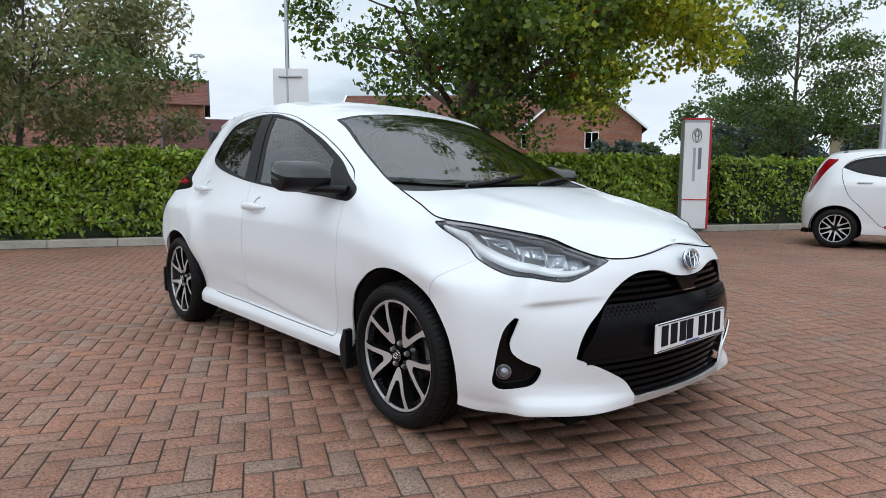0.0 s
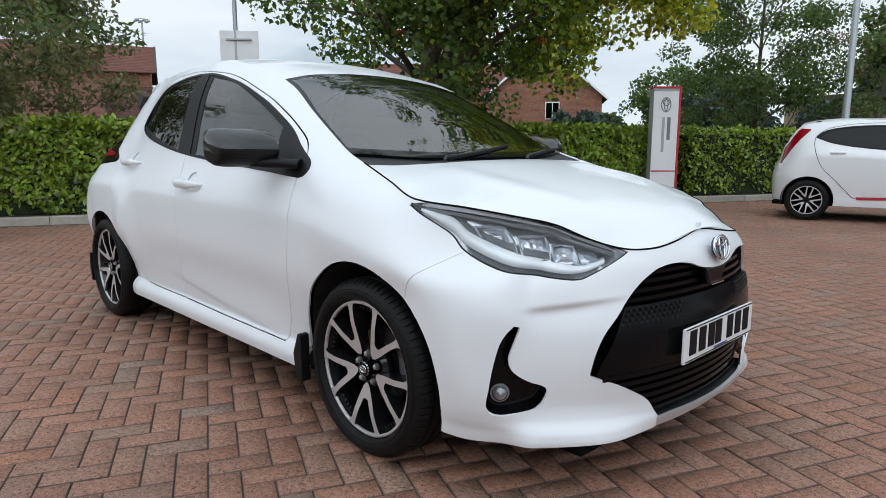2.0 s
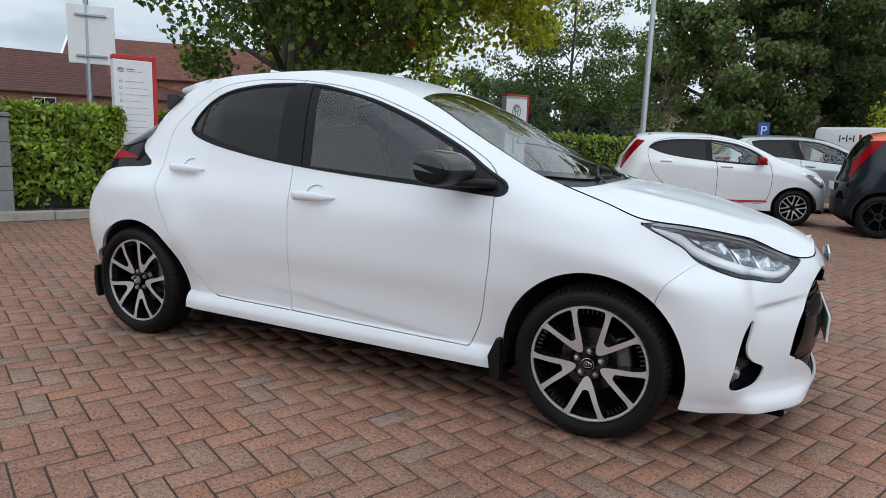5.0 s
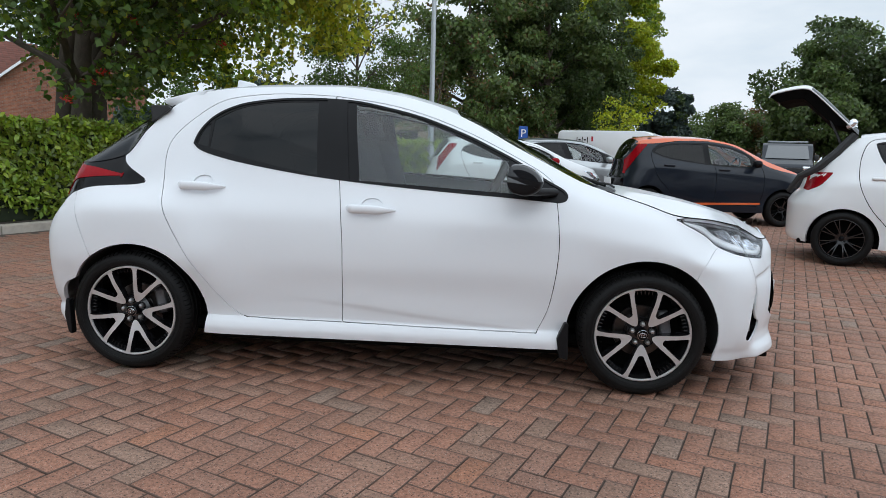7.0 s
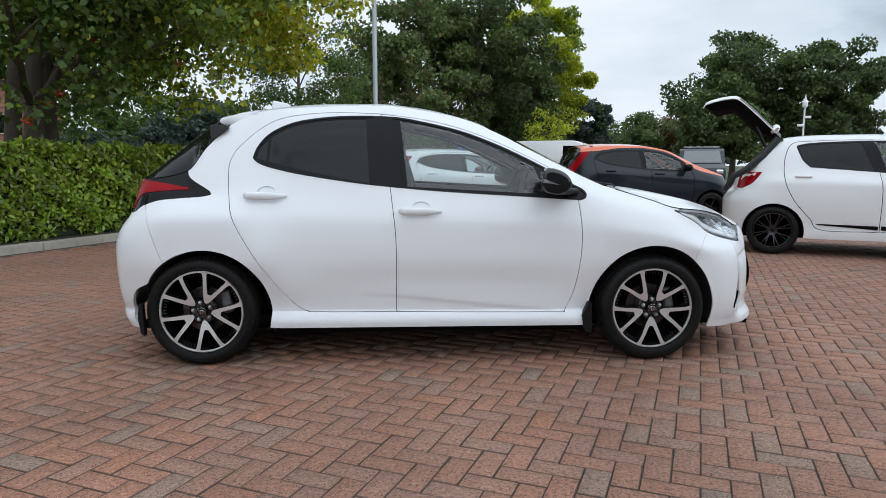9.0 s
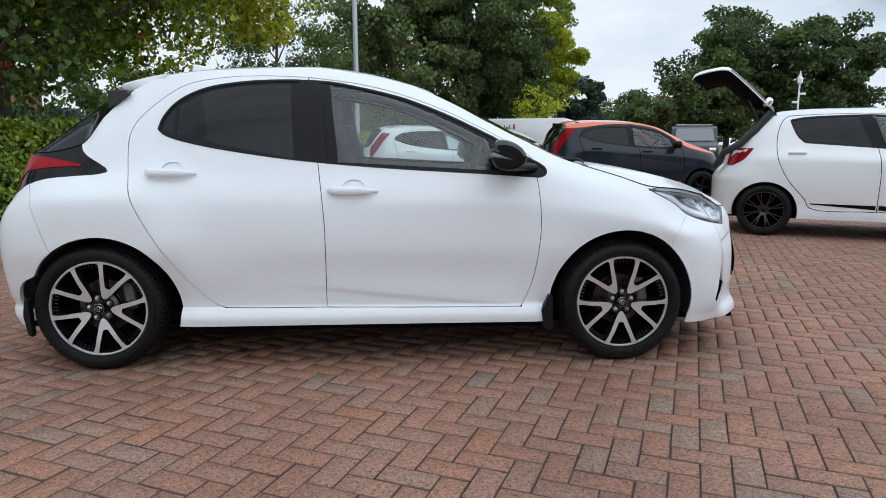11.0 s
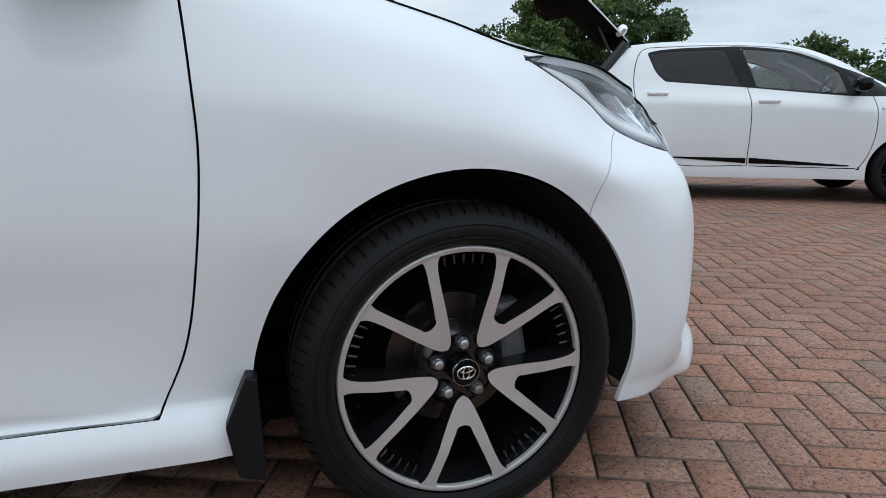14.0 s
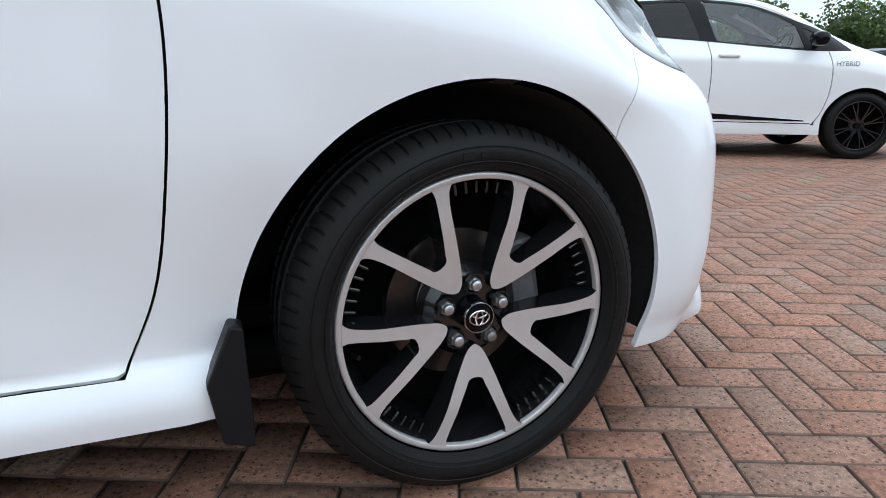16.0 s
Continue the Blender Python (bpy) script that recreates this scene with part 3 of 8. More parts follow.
def tyre_bm(R, r, w, tread=True):
    """A tyre with rounded sidewalls, a raised rim guard, grooves round the tread and blocks on the shoulders; its middle plane at y = 0."""
    h = w / 2
    prof = [(r + 0.004, h * 0.80), (r + 0.009, h * 0.90), (r + 0.013, h * 0.965), (r + 0.018, h * 0.97), (r + 0.020, h * 0.985), (r + 0.034, h), (R - 0.036, h * 0.985), (R - 0.033, h * 0.965), (R - 0.026, h * 0.94), (R - 0.018, h * 0.88), (R - 0.010, h * 0.80), (R - 0.005, h * 0.71)]
    inner = [(R - 0.001, h * 0.62), (R, h * 0.46)]
    if tread:
        inner += [(R - 0.008, h * 0.44), (R - 0.008, h * 0.34), (R, h * 0.32), (R, h * 0.08), (R - 0.008, h * 0.06)]
    full = prof + inner
    full = full + [(a, -b) for a, b in reversed(full)]
    if not tread:
        return lathe(full, 48, "Y")
    blocks, bm, rings = 78, bmesh.new(), []
    for k in range(blocks):
        for part_of, low in ((0.0, False), (0.78, False), (0.81, True), (0.97, True)):
            ring = []
            for a, b in full:
                shoulder = abs(b) > h * 0.45 and a > R - 0.0125
                turn = 2 * math.pi * (k + part_of + 0.35 * (abs(b) / h - 0.7) * (1 if b > 0 else -1)) / blocks if shoulder else 2 * math.pi * (k + part_of) / blocks
                rad = a - 0.0042 if low and shoulder else a
                ring.append(bm.verts.new((rad * math.cos(turn), b * (0.985 if low and shoulder else 1.0), rad * math.sin(turn))))
            rings.append(ring)
    for k in range(len(rings)):
        r0, r1 = rings[k], rings[(k + 1) % len(rings)]
        for i in range(len(full) - 1):
            bm.faces.new((r0[i], r0[i + 1], r1[i + 1], r1[i]))
    return bm


def spread(poly_half, notch_half, depth, ang, y0, y1):
    """One V spoke: a flat face with a notch, between radii; built as two arms joined at the foot, from y0 (face) back to y1."""
    bm = bmesh.new()
    c, s = math.cos(ang), math.sin(ang)

    def put(u, r, y):
        r = math.sqrt(max(r * r - u * u, 1e-6))
        return bm.verts.new((r * c - u * s, y, r * s + u * c))
    rows = []
    for (r, uo, ui) in poly_half:
        rows.append((r, uo, ui))
    for sg in (1, -1):
        f0, f1 = [], []
        for r, uo, ui in rows:
            dish = depth * max(0.0, (0.16 - r) / 0.16)
            f0.append((put(sg * uo, r, y0 + dish), put(sg * ui, r, y0 + dish)))
            f1.append((put(sg * uo * 1.10, r, y1), put(sg * ui * 0.85, r, y1)))
        for i in range(len(rows) - 1):
            a, b, c2, d = f0[i][0], f0[i][1], f0[i + 1][1], f0[i + 1][0]
            bm.faces.new((a, b, c2, d) if sg > 0 else (d, c2, b, a)).material_index = 0
            for k, flip in ((0, sg > 0), (1, sg < 0)):
                q = (f0[i][k], f0[i + 1][k], f1[i + 1][k], f1[i][k])
                bm.faces.new(q if flip else q[::-1]).material_index = 1
    return bm


def v_spoke():
    """(radius, outer half width, notch half width) of the V spoke: curved arms, a round notch, feet that flare into the rim."""
    out = pchip([(0.052, 0.002), (0.058, 0.010), (0.070, 0.0175), (0.090, 0.0262), (0.112, 0.0350), (0.136, 0.0440), (0.162, 0.0535), (0.188, 0.0640), (0.208, 0.0735), (0.220, 0.0815), (0.2275, 0.0900)])
    cut_ = pchip([(0.1195, 0.0155), (0.140, 0.0245), (0.162, 0.0335), (0.188, 0.0445), (0.208, 0.0525), (0.220, 0.0560), (0.2275, 0.0560)])
    rows = []
    for r in [0.052, 0.055, 0.058, 0.064, 0.072, 0.084, 0.096, 0.1065] + [0.1075 + 0.0015 * i for i in range(8)] + [float(x) for x in np.linspace(0.1195, 0.208, 10)] + [0.213, 0.218, 0.223, 0.2275]:
        ui = 0.0 if r < 0.1075 else (0.0155 * math.sqrt(max(0.0, 1 - (1 - (r - 0.1075) / 0.012) ** 2)) if r < 0.1195 else float(cut_(r)))
        rows.append((r, float(out(r)), ui))
    return rows


V_SPOKE = v_spoke()
THIN_SPOKE = [(0.050, 0.010, 0.0), (0.090, 0.012, 0.0), (0.120, 0.015, 0.003), (0.160, 0.021, 0.010), (0.200, 0.027, 0.017), (0.2275, 0.032, 0.022)]


def wheel(car, x, side, R, rim_r, width, face, hub_y, spokes, n_spoke, face_mat, turn=0.0, fine=True):
    """A wheel with tyre, rim, spokes, cap, nuts and brake behind. side: -1 right of the car, 1 left."""
    w = new("wheel")
    w.parent = car
    w.location = (x, side * hub_y, R)
    w.rotation_euler = (0, 0, math.pi if side > 0 else 0)
    tw = width
    t = tyre_bm(R, rim_r, tw, fine)
    bmesh.ops.translate(t, vec=(0, tw / 2 - 0.020, 0), verts=t.verts)
    part("tyre", t, M["rubber"], w, "", True, 40)
    if fine:
        marks = bmesh.new()
        for i in range(40):
            if i % 10 in (0, 1, 2, 3, 6, 7):
                a = 2 * math.pi * i / 40 + 0.03 * math.sin(i * 2.7)
                bar = box(0.004 + 0.004 * (i % 3), 0.0012, 0.010 + 0.006 * (i % 2), (rim_r + 0.030, -0.0203, 0), 0.0004)
                bmesh.ops.transform(bar, matrix=Matrix.Rotation(-a, 4, "Y"), verts=bar.verts)
                marks = merge(marks, bar)
        part("sidewall_lettering", marks, M["rubber"], w)["kind"] = "stuff"
        for rr in (rim_r + 0.0195, rim_r + 0.0425):
            part("sidewall_rib", tube([(rr * math.cos(u), -0.0195, rr * math.sin(u)) for u in np.linspace(0, 2 * math.pi, 97)], 0.0011, 5, False), M["rubber"], w, "", True, 60)
    k = rim_r / 0.235
    lip = lathe([(rim_r - 0.0095, 0.012), (rim_r - 0.0090, 0.0008), (rim_r - 0.0082, 0.0), (rim_r - 0.0005, 0.0), (rim_r + 0.0012, 0.0015), (rim_r + 0.002, 0.012)], 120 if fine else 48, "Y")
    part("rim", lip, face_mat, w, "", True, 50)
    barrel = lathe([(rim_r - 0.0105, 0.009), (rim_r - 0.016, 0.03), (rim_r - 0.030, 0.06), (rim_r - 0.034, 0.17)], 64 if fine else 32, "Y")
    part("barrel", barrel, M["wheel_black"], w, "", True)
    for i in range(n_spoke):
        a = -math.pi / 2 + turn + 2 * math.pi * i / n_spoke
        bm = spread([(r * k, uo * k, ui * k) for r, uo, ui in spokes], None, 0.022, a, 0.0, 0.046)
        bmesh.ops.recalc_face_normals(bm, faces=bm.faces)
        ob = part("spoke", bm, face_mat, w)
        ob.data.materials.append(M["wheel_black"])
    back = lathe([(0.0, 0.034), (0.048 * k, 0.034), (0.066 * k, 0.030), (0.080 * k, 0.045), (0.080 * k, 0.075)], 48, "Y")
    part("hub_plate", back, M["wheel_black"], w, "", True, 40)
    if fine:
        for i in range(n_spoke):
            for j in range(7):
                a = -math.pi / 2 + turn + 2 * math.pi * (i + 0.5) / n_spoke + radians(-15 + 5 * j)
                rib = box(0.020, 0.034, 0.0055, (rim_r - 0.024, 0.036, 0), 0.0022)
                bmesh.ops.transform(rib, matrix=Matrix.Rotation(-a, 4, "Y"), verts=rib.verts)
                part("barrel_rib", rib, M["wheel_black"], w)
        for i in range(5):
            a = math.pi / 2 + turn + 2 * math.pi * i / 5
            at = (0.05 * math.cos(a), 0.026, 0.05 * math.sin(a))
            nut = lathe([(0.0125, 0.012), (0.0125, -0.006), (0.0112, -0.010), (0.0100, -0.0105)], 6, "Y")
            nut = merge(nut, lathe([(0.0, -0.0190), (0.0050, -0.0185), (0.0082, -0.0165), (0.0092, -0.0130), (0.0095, -0.0100)], 20, "Y"))
            bmesh.ops.rotate(nut, cent=(0, 0, 0), matrix=Matrix.Rotation(0.4 + 1.1 * i, 3, "Y"), verts=nut.verts)
            bmesh.ops.translate(nut, vec=at, verts=nut.verts)
            part("wheel_nut", nut, M["lock_nut"] if i == 3 else M["nut"], w, "", True, 35)
            cup = lathe([(0.0145, 0.008), (0.0150, -0.0035), (0.0165, -0.0040), (0.0175, 0.004)], 24, "Y")
            bmesh.ops.translate(cup, vec=at, verts=cup.verts)
            part("nut_seat", cup, M["wheel_black"], w, "", True, 50)
        cap = lathe([(0.0, 0.000), (0.020, 0.001), (0.026, 0.004), (0.027, 0.03)], 40, "Y")
        capo = part("centre_cap", cap, M["black_gloss"], w, "", True, 40)
        ring = lathe([(0.0238, 0.0012), (0.0246, -0.0006), (0.0256, -0.0002), (0.0262, 0.004)], 64, "Y")
        part("cap_ring", ring, M["chrome"], capo, "", True)
        for rx, rz, zz, rot in ((0.017, 0.0115, 0.0, 0), (0.006, 0.0115, 0.0, 0), (0.0125, 0.0055, 0.006, 0)):
            pts = [(rx * math.cos(u), -0.0015, zz + rz * math.sin(u)) for u in np.linspace(0, 2 * math.pi, 28)]
            part("emblem_ring", tube(pts, 0.0014, 6, False), M["chrome"], capo, "", True)
        disc = lathe([(0.052, 0.070), (0.071, 0.070), (0.073, 0.083), (0.076, 0.085)] + [(0.078 + 0.0042 * q, 0.0850 + 0.0006 * (q % 2)) for q in range(12)] + [(0.128, 0.086), (0.128, 0.107), (0.06, 0.107)], 72, "Y")
        part("brake_disc", disc, M["disc"], w, "", True, 20)
        cal = box(0.055, 0.05, 0.13, (0.125, 0.095, 0.02), 0.012)
        bmesh.ops.rotate(cal, cent=(0, 0, 0), matrix=Matrix.Rotation(radians(-10), 3, "Y"), verts=cal.verts)
        part("brake_caliper", cal, M["caliper"], w)
        vb = tube([(-0.196, 0.045, -0.052), (-0.19, 0.028, -0.05)], [0.0045, 0.0038], 8)
        part("valve", vb, M["rubber"], w)
    else:
        cap = lathe([(0.0, 0.012), (0.026, 0.014), (0.028, 0.03)], 24, "Y")
        part("centre_cap", cap, M["black_gloss"], w, "", True)
    # near-black disc paints the shade deep behind the spokes
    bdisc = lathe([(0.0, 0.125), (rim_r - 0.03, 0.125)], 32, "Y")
    part("wheel_hollow_shade", bdisc, M["cavity"], w)
    return w


def band(pts_fn, ys, thick, height, material, name, parent, label=""):
    """A bar swept across the nose: pts_fn(y) gives its front (x, z)."""
    V, F = [], []
    for y in ys:
        x, z = pts_fn(y)
        V += [(x, y, z - height / 2), (x, y, z + height / 2), (x - thick, y, z + height / 2), (x - thick, y, z - height / 2)]
    for i in range(len(ys) - 1):
        a = 4 * i
        for k in range(4):
            F.append((a + k, a + (k + 1) % 4, a + 4 + (k + 1) % 4, a + 4 + k))
    F += [(0, 1, 2, 3)[::-1], tuple(len(V) - 4 + k for k in range(4))]
    F = [f[::-1] for f in F]
    return obj_from(name, V, F, material, parent, False, label)


def pillow(sx, sy, sz, at, rx=0.0, bevel=0.05):
    bm = box(sx, sy, sz, (0, 0, 0), bevel)
    bmesh.ops.rotate(bm, cent=(0, 0, 0), matrix=Matrix.Rotation(radians(rx), 3, "Y"), verts=bm.verts)
    bmesh.ops.translate(bm, vec=at, verts=bm.verts)
    return bm


def interior(car, x_front, x_rear, floor_z, half, belt, right_hand=True, scale=1.0, colour="seat"):
    """Dark cabin: floor, dashboard, seats with headrests, steering wheel."""
    part("cabin_floor", box(x_front - x_rear, half * 1.9, 0.04, ((x_front + x_rear) / 2, 0, floor_z), 0.01), M["cavity"], car)
    part("dashboard", pillow(0.34, half * 1.72, 0.26, (x_front - 0.22, 0, belt - 0.17), 12, 0.07), M["black_plastic"], car, "", True, 60)
    for k, y in enumerate((-0.36, 0.36)):
        for j, x in enumerate((x_front - 1.12, x_front - 1.88)):
            st = new("front_seat" if j == 0 else "rear_seat")
            st.parent = car
            part("seat_cushion", pillow(0.50, 0.50, 0.16, (x + 0.18, y, floor_z + 0.26), -6, 0.06), M[colour], st, "", True, 60)
            part("seat_back", pillow(0.15, 0.50, 0.64, (x - 0.14, y, floor_z + 0.60), -17, 0.06), M[colour], st, "", True, 60)
            part("headrest", pillow(0.10, 0.26, 0.18, (x - 0.27, y, floor_z + 1.00), -12, 0.04), M[colour], st, "", True, 60)
    ys = -0.36 if right_hand else 0.36
    rim = [(0.185 * math.sin(u) * 0.42, 0.185 * math.cos(u), 0.185 * math.sin(u) * 0.907) for u in np.linspace(0, 2 * math.pi, 40)]
    bm = tube([(x_front - 0.60 + p[0], ys + p[1], belt - 0.02 + p[2]) for p in rim], 0.019, 8, False)
    bm = merge(bm, box(0.06, 0.15, 0.12, (x_front - 0.58, ys, belt - 0.03), 0.02), box(0.02, 0.34, 0.03, (x_front - 0.59, ys, belt - 0.02), 0.008))
    part("steering_wheel", bm, M["black_plastic"], car, "", True, 60)


# seams of the white hatchback, in its own frame: front axle x = 0, right side at negative y
def gauss(a, b):
    return math.exp(-(a / b) ** 2)


def hero_flare(q, z):
    front = -1.86 - 0.72 * max(0.0, z - 0.45)
    a = 0.034 * ease((front - q) / 0.30) * (1.0 if q > -2.6 else gauss(q + 2.6, 0.25)) * gauss(z - 0.66, 0.19) + 0.022 * gauss(q, 0.34) * gauss(z - 0.62, 0.17)
    for cx, r0 in ((0.0, 0.372), (-2.533, 0.362)):
        r = math.hypot(q - cx, z - 0.295)
        if r < r0 + 0.075:
            a -= 0.012 * min(1, (r0 + 0.075 - r) / 0.075)
    if -2.0 < q < -0.35:
        a -= 0.010 * gauss(z - 0.46, 0.085) * min(1, (q + 2.0) / 0.4, (-0.35 - q) / 0.3)
    if q > 0.10 and z < 0.59:
        a += min(1, (q - 0.10) / 0.14) * float(np.interp(z, [0.10, 0.19, 0.215, 0.245, 0.286, 0.302, 0.36, 0.46, 0.60], [0.022, 0.0, -0.008, -0.008, 0.012, 0.031, 0.028, 0.014, 0.002]))
    if q < -2.8 and z < 0.34:
        a -= 0.02 * min(1, (-2.8 - q) / 0.1)
    return a


FLANK = pchip([(0.1, 0.0), (0.18, 0.0), (0.22, -0.002), (0.26, 0.007), (0.3, 0.014), (0.36, 0.017), (0.44, 0.013), (0.52, 0.014), (0.58, 0.011), (0.63, -0.009), (0.68, -0.023), (0.73, -0.032), (0.78, -0.016), (0.95, 0.0)])
CHEEK = pchip([(0.1, 0.036), (0.18, 0.036), (0.22, 0.018), (0.26, -0.02), (0.3, -0.031), (0.36, -0.029), (0.44, -0.027), (0.52, -0.029), (0.58, -0.038), (0.63, -0.052), (0.68, -0.062), (0.73, -0.064), (0.78, -0.032), (0.95, 0.0)])
SNOUT = pchip([(0.1, 0.034), (0.18, 0.034), (0.22, 0.024), (0.26, 0.016), (0.3, 0.018), (0.36, 0.026), (0.44, 0.03), (0.52, 0.028), (0.58, 0.022), (0.63, 0.017), (0.68, 0.012), (0.73, 0.006), (0.78, 0.003), (0.95, 0.0)])


def ease(t):
    t = max(0.0, min(1.0, t))
    return t * t * (3 - 2 * t)


def hero_sculpt(q, z):
    """Nose: corner drawn in under the headlight, blunt snout, a lip that stands out below."""
    dx, dy = np.zeros_like(z), np.zeros_like(z)
    if q > 0.20:
        a = ease((q - 0.20) / 0.27) * ease((0.66 - q) / 0.14)
        b = ease((q - 0.50) / 0.10) * ease((1.12 - q) / 0.35)
        dx = 0.30 * a * FLANK(z) + 0.62 * b * CHEEK(z) + ease((q - 0.6) / 0.3) * SNOUT(z)
        dy = 0.95 * a * FLANK(z) + 0.75 * b * CHEEK(z)
        skirt = np.clip((0.62 - z) / 0.2, 0, 1) * ease((q - 0.12) / 0.16) * ease((0.60 - q) / 0.2)
        dy = dy + 0.012 * skirt
    return dx, dy


def hero_crisp(q, z):
    """Sharp folds: the crease low on the doors and the scoop over the fog lamp."""
    dx, dy = np.zeros_like(z), np.zeros_like(z)
    if -1.80 < q < -0.48:
        up = z - float(np.interp(q, [-1.8, -1.47, -1.0, -0.52], [0.425, 0.398, 0.344, 0.300]))
        dy = 0.0065 * np.where(up > 0, np.exp(-(up / 0.085) ** 2), np.exp(-(up / 0.013) ** 2)) * ease((q + 1.80) / 0.50) * ease((-0.48 - q) / 0.10)
    if q > 0.5:
        line = 0.588 + 0.09 * (q - 0.55)
        below = np.clip((line - z) / 0.020, 0, 1)
        scoop = below * below * (3 - 2 * below) * np.exp(-np.clip(line - 0.03 - z, 0, 1) / 0.055) * ease((q - 0.56) / 0.08) * ease((0.98 - q) / 0.30)
        dx, dy = dx - 0.014 * scoop, dy - 0.008 * scoop
    return dx, dy


HERO = {
    "q_f": 0.5, "q_r": -2.85, "xm_f": -0.30, "n_f": 5.05, "xm_r": -2.30, "n_r": 9.0, "top_end": -2.85,
    "low": [(0.10, 0.790), (0.19, 0.826), (0.215, 0.838), (0.245, 0.842), (0.286, 0.826), (0.302, 0.808), (0.36, 0.815), (0.46, 0.834), (0.60, 0.848)],
    # q, then z and half width of shoulder, belt, rail and top edge
    "upper": [
        (1.5, 0.66, 0.850, 0.70, 0.840, 0.735, 0.825, 0.778, 0.80),
        (0.97, 0.65, 0.850, 0.685, 0.840, 0.712, 0.825, 0.741, 0.79),
        (0.50, 0.645, 0.856, 0.690, 0.800, 0.740, 0.735, 0.824, 0.655),
        (0.32, 0.652, 0.858, 0.705, 0.795, 0.762, 0.742, 0.860, 0.706),
        (0.15, 0.69, 0.860, 0.765, 0.825, 0.815, 0.780, 0.878, 0.730),
        (0.00, 0.72, 0.858, 0.805, 0.836, 0.862, 0.798, 0.926, 0.702),
        (-0.17, 0.74, 0.853, 0.84, 0.828, 0.905, 0.785, 0.978, 0.668),
        (-0.295, 0.75, 0.849, 0.865, 0.820, 0.945, 0.770, 1.018, 0.648),
        (-0.45, 0.765, 0.844, 0.89, 0.808, 1.005, 0.745, 1.092, 0.620),
        (-0.64, 0.78, 0.840, 0.92, 0.792, 1.107, 0.706, 1.188, 0.582),
        (-0.86, 0.79, 0.838, 0.94, 0.780, 1.223, 0.668, 1.305, 0.538),
        (-1.07, 0.79, 0.837, 0.95, 0.776, 1.327, 0.632, 1.390, 0.530),
        (-1.31, 0.79, 0.836, 0.95, 0.776, 1.382, 0.612, 1.440, 0.538),
        (-1.56, 0.79, 0.836, 0.95, 0.776, 1.419, 0.598, 1.468, 0.540),
        (-2.03, 0.80, 0.836, 0.96, 0.765, 1.395, 0.584, 1.455, 0.525),
        (-2.27, 0.81, 0.838, 0.96, 0.756, 1.290, 0.602, 1.428, 0.522),
        (-2.42, 0.82, 0.840, 0.96, 0.752, 1.20, 0.645, 1.352, 0.560),
        (-2.55, 0.82, 0.842, 0.95, 0.756, 1.09, 0.690, 1.228, 0.605),
        (-2.66, 0.82, 0.842, 0.93, 0.768, 1.00, 0.718, 1.085, 0.650),
        (-2.85, 0.81, 0.838, 0.91, 0.785, 0.98, 0.745, 1.045, 0.690),
        (-3.85, 0.80, 0.83, 0.90, 0.80, 0.96, 0.77, 1.030, 0.72)],
    "bottom": [(1.5, 0.212), (0.9, 0.196), (0.36, 0.186), (0.30, 0.20), (-0.4, 0.214), (-2.2, 0.212), (-2.85, 0.205), (-3.85, 0.25)],
    "nose": [(0.15, 0.745), (0.21, 0.800), (0.25, 0.815), (0.39, 0.820), (0.50, 0.812), (0.65, 0.800), (0.70, 0.796), (0.735, 0.780), (0.785, 0.735), (0.9, 0.70)],
    "tail": [(0.18, -3.10), (0.30, -3.15), (0.50, -3.165), (0.66, -3.165), (0.77, -3.125), (0.85, -3.06), (1.0, -3.03), (1.1, -3.00)],
    "middle": [(0.745, 0.780), (0.70, 0.806), (0.62, 0.845), (0.50, 0.882), (0.32, 0.928), (0.15, 0.962), (0.0, 0.984), (-0.10, 0.992), (-0.16, 1.000), (-0.30, 1.066), (-0.49, 1.168), (-0.784, 1.318), (-0.93, 1.380), (-1.038, 1.415), (-1.324, 1.484), (-1.607, 1.510), (-1.889, 1.509), (-2.273, 1.480), (-2.44, 1.455), (-2.56, 1.425), (-2.66, 1.365), (-2.80, 1.25), (-2.92, 1.12), (-2.98, 1.06), (-3.06, 1.035)],
    "flare": hero_flare, "sculpt": hero_sculpt, "crisp": hero_crisp, "soften": 0.024,
    "crown": lambda x: 2.2,
    "crease": lambda x, r: 0.010 * math.exp(-((r - 0.60) / 0.10) ** 2) * max(0.0, min(1, (x + 0.05) / 0.15, (0.58 - x) / 0.35)) if x > -0.05 else 0.0,
}

FRONT_DOOR = [(-1.56, 1.416, 1), (-1.505, 1.00), (-1.473, 0.716), (-1.474, 0.297, 1), (-0.90, 0.291), (-0.510, 0.290, 1), (-0.464, 0.40), (-0.438, 0.544), (-0.425, 0.70), (-0.429, 0.800), (-0.440, 0.930), (-0.450, 1.005), (-0.498, 1.056), (-0.609, 1.121), (-0.80, 1.216), (-0.90, 1.260), (-1.096, 1.331), (-1.29, 1.380)]
REAR_DOOR = [(-1.56, 1.416, 1), (-1.505, 1.00), (-1.473, 0.716), (-1.474, 0.297, 1), (-1.90, 0.300), (-1.988, 0.308), (-2.075, 0.381), (-2.230, 0.590), (-2.375, 0.854), (-2.416, 1.080), (-2.400, 1.170), (-2.330, 1.262), (-2.176, 1.374), (-1.987, 1.414), (-1.794, 1.424)]
